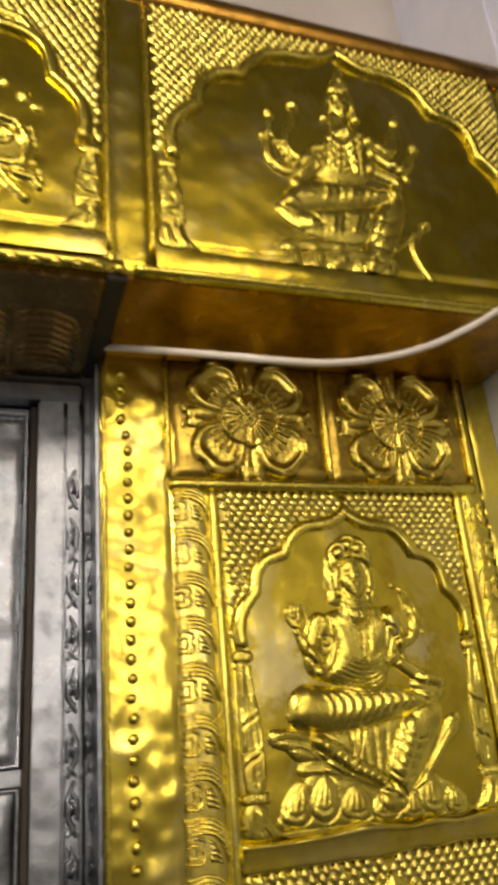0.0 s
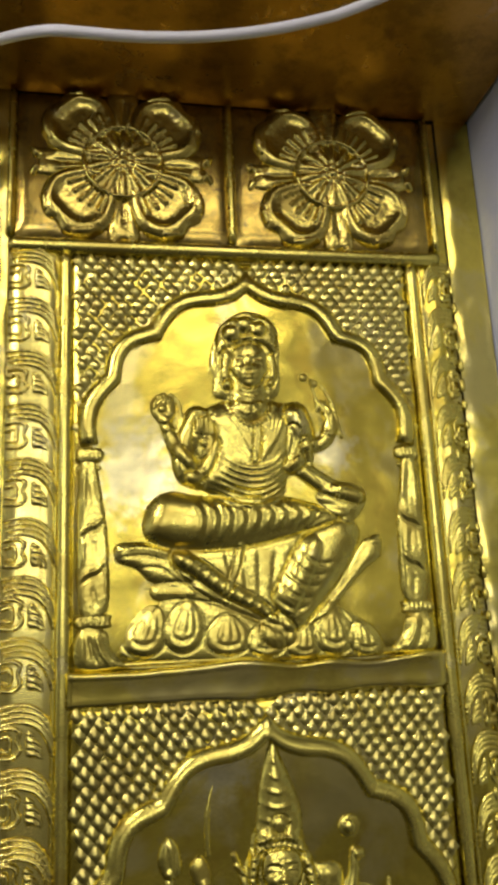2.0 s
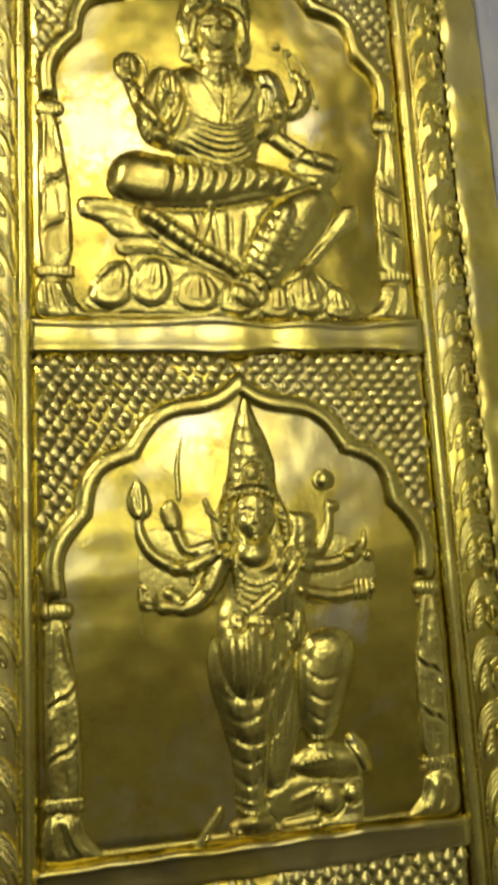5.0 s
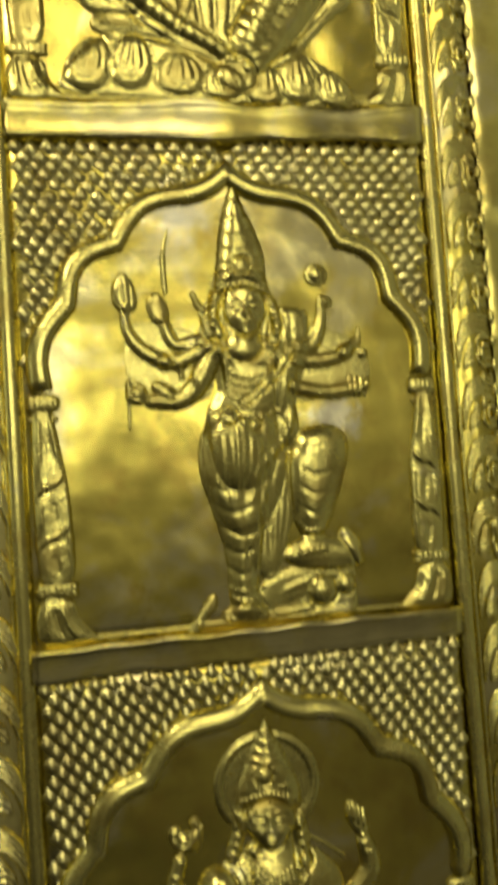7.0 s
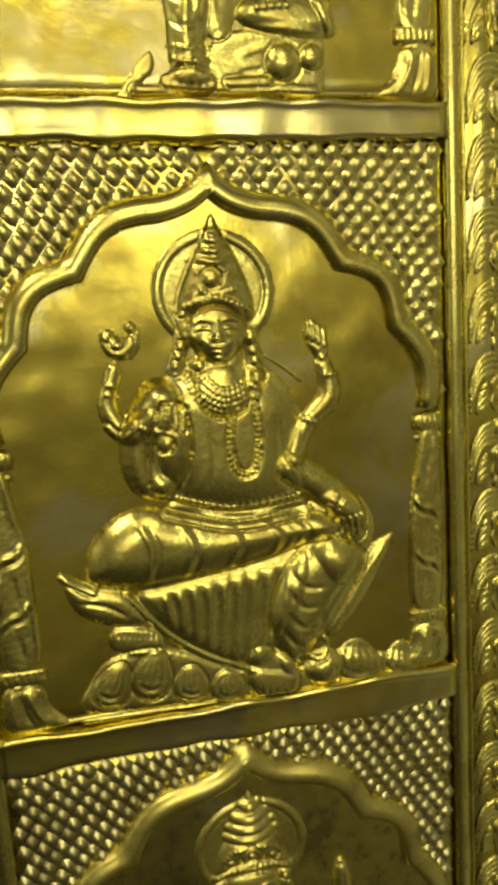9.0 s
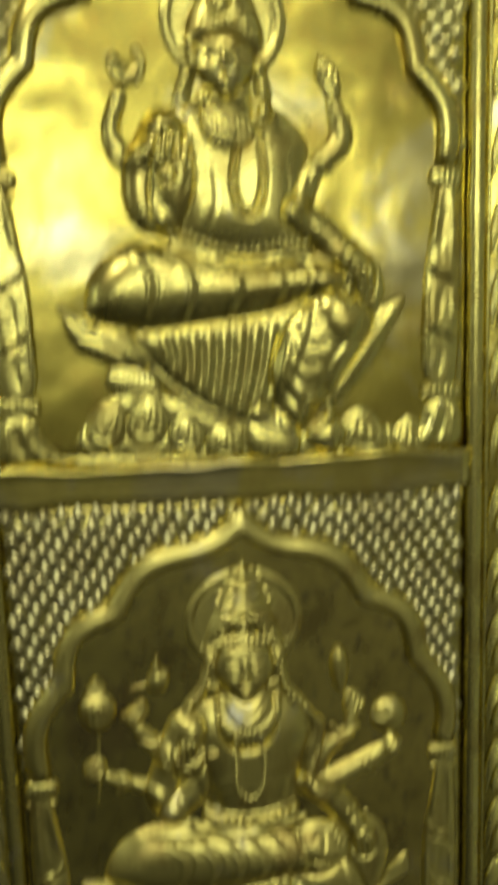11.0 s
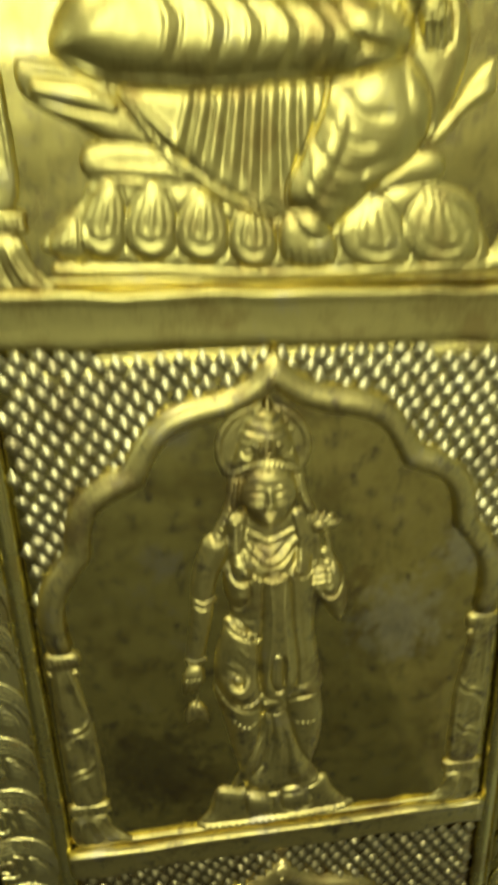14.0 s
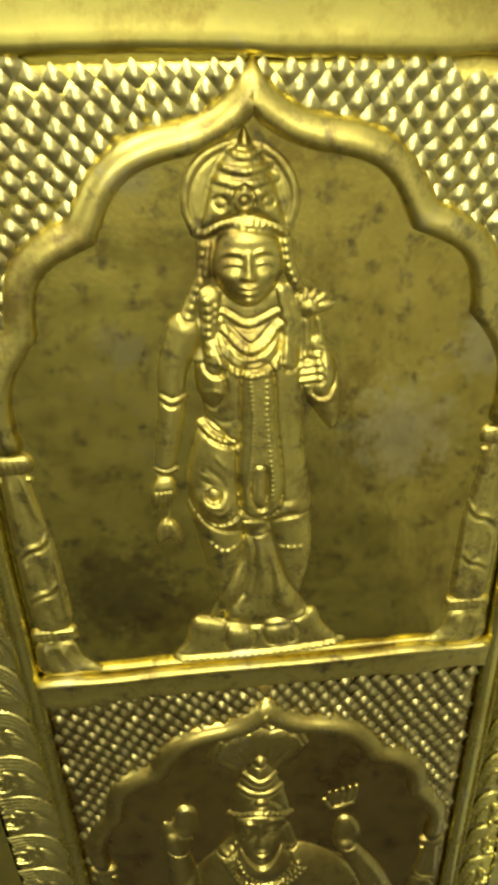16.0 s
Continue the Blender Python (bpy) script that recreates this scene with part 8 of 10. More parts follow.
    s.pad([(0.1030, 0.5975), (0.1130, 0.5963), (0.1161, 0.5855), (0.1094, 0.5758), (0.1031, 0.5835)], 0.0034, 0.0045, 0.70, 0.0008)
    s.chase([(0.1031, 0.5835), (0.1104, 0.5859), (0.1154, 0.5827)], 0.00102, 0.00060)
    s.chase([(0.1061, 0.5731), (0.1135, 0.5696), (0.1202, 0.5721)], 0.00104, -0.00060)
    s.pad([(0.1236, 0.5962), (0.1368, 0.5954), (0.1391, 0.5633), (0.1417, 0.5345), (0.1388, 0.5178), (0.1295, 0.5123), (0.1206, 0.5186), (0.1184, 0.5363), (0.1210, 0.5646)], 0.0040, 0.0066, 0.70, 0.0008)
    s.string([(0.1260, 0.5933), (0.1275, 0.5701), (0.1252, 0.5423), (0.1230, 0.5225)], 0.00115, 0.60)
    s.string([(0.1347, 0.5941), (0.1344, 0.5696), (0.1362, 0.5415), (0.1365, 0.5231)], 0.00140, 0.70)
    s.rod([(0.1301, 0.5419, 0.0038), (0.1293, 0.5288, 0.0045), (0.1303, 0.5219, 0.0033)], 0.50, 0.70, 0.0007)
    s.chase([(0.1199, 0.5228), (0.1296, 0.5151), (0.1399, 0.5228)], 0.00141, 0.00080)
    s.chase([(0.1257, 0.5407), (0.1247, 0.5258)], 0.00069, -0.00060)
    s.chase([(0.1282, 0.5405), (0.1275, 0.5256)], 0.00069, -0.00060)
    s.chase([(0.1306, 0.5403), (0.1304, 0.5253)], 0.00069, -0.00060)
    s.chase([(0.1331, 0.5401), (0.1332, 0.5251)], 0.00069, -0.00060)
    s.chase([(0.1413, 0.5838), (0.1434, 0.5568), (0.1467, 0.5240)], 0.00156, -0.00060)
    s.chase([(0.1478, 0.5862), (0.1488, 0.5564), (0.1524, 0.5269)], 0.00130, 0.00050)
    s.pad([(0.1209, 0.5123), (0.1324, 0.5095), (0.1352, 0.5021), (0.1264, 0.4993), (0.1207, 0.5034)], 0.0030, 0.0029, 0.70, 0.0008)
    s.rod([(0.0991, 0.6133, 0.0084), (0.0923, 0.5954, 0.0069), (0.0895, 0.5728, 0.0062), (0.0846, 0.5455, 0.0053)], 0.70, 0.70, 0.0007)
    s.rod([(0.0862, 0.5824, 0.0020), (0.0908, 0.5797, 0.0026), (0.0969, 0.5816, 0.0021)], 0.60, 0.70, 0.0007)
    s.rod([(0.0800, 0.5433, 0.0019), (0.0847, 0.5410, 0.0025), (0.0897, 0.5425, 0.0019)], 0.70, 0.70, 0.0007)
    s.string([(0.0796, 0.5388), (0.0888, 0.5381)], 0.00135, 0.70)
    s.pad([(0.0801, 0.5375), (0.0877, 0.5375), (0.0892, 0.5287), (0.0848, 0.5223), (0.0780, 0.5209), (0.0759, 0.5285)], 0.0040, 0.0041, 0.70, 0.0008)
    s.rod([(0.0788, 0.5296, 0.0016), (0.0768, 0.5203, 0.0012)], 0.80, 0.85, 0.0005)
    s.rod([(0.0813, 0.5297, 0.0016), (0.0793, 0.5204, 0.0012)], 0.80, 0.85, 0.0005)
    s.rod([(0.0838, 0.5299, 0.0016), (0.0819, 0.5205, 0.0012)], 0.80, 0.85, 0.0005)
    s.rod([(0.0863, 0.5300, 0.0016), (0.0844, 0.5207, 0.0012)], 0.80, 0.85, 0.0005)
    s.pad([(0.0827, 0.5139), (0.0888, 0.5080), (0.0898, 0.4986), (0.0830, 0.5006), (0.0770, 0.4975), (0.0767, 0.5070)], 0.0034, 0.0034, 0.70, 0.0008)
    s.chase([(0.0834, 0.5120), (0.0829, 0.4996)], 0.00085, -0.00070)
    s.chase([(0.0804, 0.5105), (0.0784, 0.5000)], 0.00071, -0.00050)
    s.rod([(0.0848, 0.5223, 0.0009), (0.0834, 0.5120, 0.0009)], 0.90, 0.70, 0.0007)
    s.pad([(0.1528, 0.5971), (0.1643, 0.5986), (0.1695, 0.5819), (0.1695, 0.5687), (0.1650, 0.5599), (0.1572, 0.5695), (0.1512, 0.5803), (0.1503, 0.5903)], 0.0060, 0.0082, 0.70, 0.0008)
    s.chase([(0.1523, 0.5784), (0.1597, 0.5762), (0.1685, 0.5814)], 0.00132, 0.00080)
    s.string([(0.1531, 0.5801), (0.1602, 0.5779), (0.1679, 0.5838)], 0.00105, 0.60)
    s.rod([(0.1570, 0.6037, 0.0041), (0.1614, 0.5910, 0.0051), (0.1596, 0.5826, 0.0045)], 0.60, 0.70, 0.0007)
    s.rod([(0.1505, 0.5978, 0.0019), (0.1581, 0.5990, 0.0021)], 0.80, 0.85, 0.0007)
    s.rod([(0.1506, 0.5942, 0.0019), (0.1582, 0.5954, 0.0021)], 0.80, 0.85, 0.0007)
    s.rod([(0.1506, 0.5906, 0.0019), (0.1583, 0.5918, 0.0021)], 0.80, 0.85, 0.0007)
    s.rod([(0.1506, 0.5869, 0.0019), (0.1584, 0.5881, 0.0021)], 0.80, 0.85, 0.0007)
    s.rod([(0.1518, 0.6185, 0.0020), (0.1527, 0.6079, 0.0023), (0.1520, 0.5994, 0.0021)], 0.80, 0.70, 0.0007)
    s.rod([(0.1575, 0.6156, 0.0014), (0.1595, 0.6049, 0.0015)], 0.80, 0.70, 0.0007)
    s.rod([(0.1535, 0.6193, 0.0017), (0.1498, 0.6221, 0.0025), (0.1461, 0.6243, 0.0008)], 0.70, 0.80, 0.0007)
    s.rod([(0.1537, 0.6196, 0.0017), (0.1507, 0.6241, 0.0025), (0.1478, 0.6281, 0.0008)], 0.70, 0.80, 0.0007)
    s.rod([(0.1540, 0.6199, 0.0017), (0.1529, 0.6254, 0.0025), (0.1518, 0.6303, 0.0008)], 0.70, 0.80, 0.0007)
    s.rod([(0.1545, 0.6198, 0.0017), (0.1555, 0.6249, 0.0025), (0.1565, 0.6295, 0.0008)], 0.70, 0.80, 0.0007)
    s.rod([(0.1549, 0.6196, 0.0017), (0.1583, 0.6239, 0.0025), (0.1616, 0.6276, 0.0008)], 0.70, 0.80, 0.0007)
    s.rod([(0.1553, 0.6192, 0.0017), (0.1607, 0.6212, 0.0026), (0.1660, 0.6227, 0.0008)], 0.70, 0.80, 0.0007)
    s.rod([(0.1536, 0.6204, 0.0043), (0.1539, 0.6204, 0.0043)], 0.60, 0.70, 0.0007)
    s.rod([(0.1097, 0.6523, 0.0037), (0.1090, 0.6406, 0.0038), (0.1055, 0.6299, 0.0038), (0.1014, 0.6214, 0.0039)], 0.60, 0.70, 0.0007)
    s.string([(0.1097, 0.6523), (0.1090, 0.6406), (0.1055, 0.6299), (0.1014, 0.6214)], 0.00199, 0.60)
    s.rod([(0.1430, 0.6518, 0.0032), (0.1444, 0.6412, 0.0033), (0.1482, 0.6313, 0.0033)], 0.60, 0.70, 0.0007)
    s.string([(0.1430, 0.6518), (0.1444, 0.6412), (0.1482, 0.6313)], 0.00173, 0.60)
    s.rod([(0.1119, 0.6499, 0.0024), (0.1098, 0.6382, 0.0024)], 0.80, 0.70, 0.0007)
    s.rod([(0.1111, 0.6271, 0.0061), (0.1113, 0.6130, 0.0062), (0.1121, 0.5983, 0.0058)], 0.60, 0.70, 0.0007)
    s.string([(0.1093, 0.6284), (0.1087, 0.5999)], 0.00191, 0.60)
    s.string([(0.1134, 0.6257), (0.1141, 0.5995)], 0.00168, 0.50)
    s.rod([(0.1415, 0.6279, 0.0050), (0.1454, 0.6137, 0.0051), (0.1449, 0.5976, 0.0047)], 0.60, 0.70, 0.0007)
    s.chase([(0.1400, 0.6280), (0.1434, 0.6111), (0.1429, 0.5977)], 0.00097, 0.00080)
    s.chase([(0.1434, 0.6291), (0.1474, 0.6135), (0.1464, 0.5975)], 0.00097, -0.00070)
    s.rod([(0.1274, 0.6249, 0.0122), (0.1270, 0.6095, 0.0148)], 0.25, 0.70, 0.0007)
    s.rod([(0.1159, 0.6215, 0.0019), (0.1266, 0.6153, 0.0025), (0.1395, 0.6202, 0.0020)], 0.70, 0.70, 0.0007)
    s.rod([(0.1163, 0.6133, 0.0028), (0.1276, 0.6041, 0.0035), (0.1404, 0.6139, 0.0028)], 0.60, 0.70, 0.0007)
    s.string([(0.1163, 0.6133), (0.1214, 0.6066), (0.1276, 0.6041), (0.1349, 0.6069), (0.1404, 0.6139)], 0.00147, 0.60)
    s.chase([(0.1127, 0.6050), (0.1261, 0.5960), (0.1439, 0.6026)], 0.00149, 0.00100)
    s.string([(0.1124, 0.5997), (0.1260, 0.5927), (0.1426, 0.5977)], 0.00150, 0.60)
    s.visage(0.1272, 0.6421, 0.0151, 0.0190, 0.0140, 0.00, 0.55)
    s.pad([(0.1274, 0.6961), (0.1300, 0.6901), (0.1343, 0.6848), (0.1377, 0.6785), (0.1403, 0.6698), (0.1430, 0.6598), (0.1439, 0.6525), (0.1270, 0.6596), (0.1084, 0.6537), (0.1100, 0.6646), (0.1132, 0.6753), (0.1167, 0.6824), (0.1217, 0.6871), (0.1246, 0.6903)], 0.0090, 0.0120, 0.55, 0.0008)
    s.rod([(0.1273, 0.6946, 0.0009), (0.1274, 0.6898, 0.0025)], 0.80, 0.80, 0.0007)
    s.rod([(0.1216, 0.6863, 0.0020), (0.1270, 0.6849, 0.0025), (0.1332, 0.6865, 0.0020)], 0.50, 0.90, 0.0007)
    s.string([(0.1216, 0.6863), (0.1270, 0.6849), (0.1332, 0.6865)], 0.00109, 0.50)
    s.rod([(0.1177, 0.6811, 0.0020), (0.1269, 0.6795, 0.0025), (0.1368, 0.6810, 0.0020)], 0.50, 0.90, 0.0007)
    s.string([(0.1177, 0.6811), (0.1269, 0.6795), (0.1368, 0.6810)], 0.00109, 0.50)
    s.rod([(0.1153, 0.6762, 0.0020), (0.1267, 0.6745, 0.0026), (0.1390, 0.6759, 0.0021)], 0.50, 0.90, 0.0007)
    s.string([(0.1153, 0.6762), (0.1267, 0.6745), (0.1390, 0.6759)], 0.00110, 0.50)
    s.pad([(0.1221, 0.6647), (0.1219, 0.6695), (0.1265, 0.6747), (0.1304, 0.6702), (0.1303, 0.6644), (0.1261, 0.6628)], 0.0030, 0.0032, 0.70, 0.0008)
    s.chase([(0.1175, 0.6719), (0.1215, 0.6728), (0.1209, 0.6674)], 0.00089, 0.00090)
    s.chase([(0.1316, 0.6723), (0.1349, 0.6700), (0.1337, 0.6646)], 0.00089, 0.00090)
    s.rod([(0.1262, 0.6680, 0.0023), (0.1264, 0.6680, 0.0023)], 0.60, 0.70, 0.0007)
    s.rod([(0.1167, 0.6676, 0.0026), (0.1170, 0.6676, 0.0026)], 0.50, 0.70, 0.0007)
    s.rod([(0.1361, 0.6676, 0.0026), (0.1363, 0.6676, 0.0026)], 0.50, 0.70, 0.0007)
    s.rod([(0.1089, 0.6546, 0.0024), (0.1176, 0.6583, 0.0026), (0.1270, 0.6596, 0.0029), (0.1358, 0.6574, 0.0026), (0.1434, 0.6539, 0.0024)], 0.70, 0.70, 0.0007)
    s.string([(0.1089, 0.6546), (0.1176, 0.6583), (0.1270, 0.6596), (0.1358, 0.6574), (0.1434, 0.6539)], 0.00126, 0.60)


def hooded_figure(s):
    s.pad([(0.0943, 0.3259), (0.1021, 0.3402), (0.1115, 0.3453), (0.1228, 0.3502), (0.1340, 0.3477), (0.1481, 0.3448), (0.1564, 0.3340), (0.1512, 0.3197), (0.1372, 0.3063), (0.1264, 0.3192), (0.1108, 0.3065), (0.0994, 0.3139)], 0.0035, 0.0064, 0.70, 0.0008)
    s.rod([(0.0950, 0.3258, 0.0021), (0.1002, 0.3366, 0.0020), (0.1042, 0.3399, 0.0020)], 0.70, 0.70, 0.0007)
    s.rod([(0.1043, 0.3409, 0.0020), (0.1123, 0.3479, 0.0020), (0.1193, 0.3475, 0.0020)], 0.70, 0.70, 0.0007)
    s.rod([(0.1193, 0.3486, 0.0020), (0.1271, 0.3518, 0.0020), (0.1340, 0.3477, 0.0020)], 0.70, 0.70, 0.0007)
    s.rod([(0.1340, 0.3477, 0.0020), (0.1411, 0.3494, 0.0020), (0.1474, 0.3438, 0.0021)], 0.70, 0.70, 0.0007)
    s.rod([(0.1474, 0.3438, 0.0021), (0.1521, 0.3416, 0.0021), (0.1561, 0.3318, 0.0021)], 0.70, 0.70, 0.0007)
    s.chase([(0.1014, 0.3238), (0.1176, 0.3102)], 0.00108, -0.00070)
    s.chase([(0.1117, 0.3307), (0.1206, 0.3098)], 0.00107, -0.00070)
    s.chase([(0.1225, 0.3347), (0.1239, 0.3093)], 0.00107, -0.00070)
    s.chase([(0.1331, 0.3333), (0.1272, 0.3088)], 0.00108, -0.00070)
    s.chase([(0.1446, 0.3290), (0.1307, 0.3083)], 0.00109, -0.00070)
    s.pad([(-0.0011, 0.0408), (0.0321, 0.1402), (0.0609, 0.1815), (0.0919, 0.2228), (0.1121, 0.2311), (0.1560, 0.2226), (0.1983, 0.1871), (0.2230, 0.1366), (0.2342, 0.0476), (0.2209, -0.0509), (0.1715, -0.1578), (0.0527, -0.1264)], 0.0060, 0.0276, 0.70, 0.0008)
    s.pad([(0.0752, 0.1790), (0.0940, 0.2246), (0.1160, 0.2291), (0.1560, 0.2226), (0.1853, 0.1966), (0.2042, 0.1558), (0.1861, 0.0575), (0.1703, -0.0957), (0.0768, -0.0725), (0.0666, 0.0822)], 0.0060, 0.0291, 0.70, 0.0008)
    s.rod([(0.0711, 0.1488, 0.0167), (0.0671, 0.2096, 0.0102), (0.0639, 0.2443, 0.0071)], 0.70, 0.70, 0.0007)
    s.pad([(0.0557, 0.2390), (0.0588, 0.2614), (0.0676, 0.2568), (0.0773, 0.2421), (0.0742, 0.2258), (0.0626, 0.2277)], 0.0040, 0.0054, 0.70, 0.0008)
    s.pad([(0.0657, 0.2667), (0.0713, 0.2764), (0.0813, 0.2737), (0.0827, 0.2544), (0.0754, 0.2425), (0.0666, 0.2537)], 0.0040, 0.0053, 0.70, 0.0008)
    s.chase([(0.0678, 0.2695), (0.0757, 0.2745), (0.0827, 0.2659)], 0.00151, 0.00080)
    s.rod([(0.2254, 0.1030, 0.0163), (0.2077, 0.1706, 0.0101), (0.1845, 0.2179, 0.0072)], 0.70, 0.70, 0.0007)
    s.pad([(0.1771, 0.2191), (0.1786, 0.2458), (0.1892, 0.2474), (0.1961, 0.2297), (0.1908, 0.2134)], 0.0040, 0.0058, 0.70, 0.0008)
    s.rod([(0.1710, 0.2631, 0.0023), (0.1729, 0.2766, 0.0017)], 0.80, 0.85, 0.0005)
    s.rod([(0.1756, 0.2643, 0.0023), (0.1775, 0.2777, 0.0017)], 0.80, 0.85, 0.0005)
    s.rod([(0.1802, 0.2655, 0.0023), (0.1820, 0.2789, 0.0017)], 0.80, 0.85, 0.0005)
    s.rod([(0.1849, 0.2667, 0.0023), (0.1866, 0.2801, 0.0017)], 0.80, 0.85, 0.0005)
    s.rod([(0.1895, 0.2679, 0.0023), (0.1911, 0.2812, 0.0017)], 0.80, 0.85, 0.0005)
    s.rod([(0.1689, 0.2697, 0.0023), (0.1750, 0.2593, 0.0023), (0.1885, 0.2636, 0.0023)], 0.80, 0.70, 0.0007)
    s.rod([(0.1167, 0.2555, 0.0063), (0.1103, 0.2368, 0.0059), (0.0999, 0.2236, 0.0055)], 0.70, 0.70, 0.0007)
    s.string([(0.1167, 0.2555), (0.1103, 0.2368), (0.0999, 0.2236)], 0.00273, 0.60)
    s.rod([(0.1419, 0.2450, 0.0046), (0.1459, 0.2242, 0.0047)], 0.70, 0.70, 0.0007)
    s.rod([(0.1259, 0.2275, 0.0176), (0.1267, 0.2065, 0.0208)], 0.30, 0.70, 0.0007)
    s.string([(0.1038, 0.2209), (0.1152, 0.1999), (0.1315, 0.1913), (0.1520, 0.2093)], 0.00241, 0.60)
    s.string([(0.1013, 0.2185), (0.1149, 0.1912), (0.1314, 0.1824), (0.1545, 0.2061)], 0.00242, 0.60)
    s.string([(0.0988, 0.2161), (0.1147, 0.1824), (0.1312, 0.1735), (0.1570, 0.2028)], 0.00242, 0.60)
    s.chase([(0.1077, 0.2202), (0.1112, 0.2020), (0.1066, 0.1883)], 0.00161, 0.00070)
    s.chase([(0.1439, 0.2246), (0.1521, 0.2022), (0.1481, 0.1810)], 0.00163, 0.00070)
    s.visage(0.1251, 0.2464, 0.0182, 0.0380, 0.0110, 0.00, 0.55)
    s.pad([(0.1265, 0.3231), (0.1322, 0.3127), (0.1372, 0.3016), (0.1424, 0.2829), (0.1447, 0.2589), (0.1255, 0.2694), (0.1062, 0.2635), (0.1086, 0.2879), (0.1143, 0.3020), (0.1205, 0.3144)], 0.0070, 0.0131, 0.60, 0.0008)
    s.rod([(0.1262, 0.3175, 0.0050), (0.1266, 0.3175, 0.0050)], 0.70, 0.70, 0.0007)
    s.rod([(0.1166, 0.3040, 0.0030), (0.1261, 0.2997, 0.0034), (0.1357, 0.3030, 0.0030)], 0.50, 0.90, 0.0007)
    s.rod([(0.1125, 0.2928, 0.0030), (0.1258, 0.2878, 0.0035), (0.1394, 0.2906, 0.0030)], 0.50, 0.90, 0.0007)
    s.rod([(0.1054, 0.2637, 0.0035), (0.1255, 0.2682, 0.0040), (0.1454, 0.2600, 0.0036)], 0.70, 0.70, 0.0007)
    s.string([(0.1054, 0.2637), (0.1255, 0.2682), (0.1454, 0.2600)], 0.00192, 0.60)
    s.rod([(0.1255, 0.2793, 0.0044), (0.1259, 0.2793, 0.0044)], 0.50, 0.70, 0.0007)
    s.pad([(-0.0281, -0.1827), (0.0037, -0.0891), (0.0968, -0.0891), (0.2031, -0.1159), (0.2513, -0.1789), (0.2210, -0.2541), (0.0896, -0.2909), (-0.0030, -0.2625)], 0.0090, 0.0330, 0.70, 0.0008)
    s.pad([(0.1940, -0.1638), (0.2503, -0.1656), (0.2701, -0.2682), (0.2356, -0.5377), (0.1822, -0.6983), (0.1577, -0.5096), (0.1744, -0.3011)], 0.0080, 0.0292, 0.70, 0.0008)
    s.pad([(-0.0734, -0.6173), (0.0105, -0.3822), (0.1778, -0.4771), (0.3061, -0.6990), (0.3249, -0.9237), (-0.0862, -0.7936)], 0.0040, 0.0295, 0.70, 0.0008)


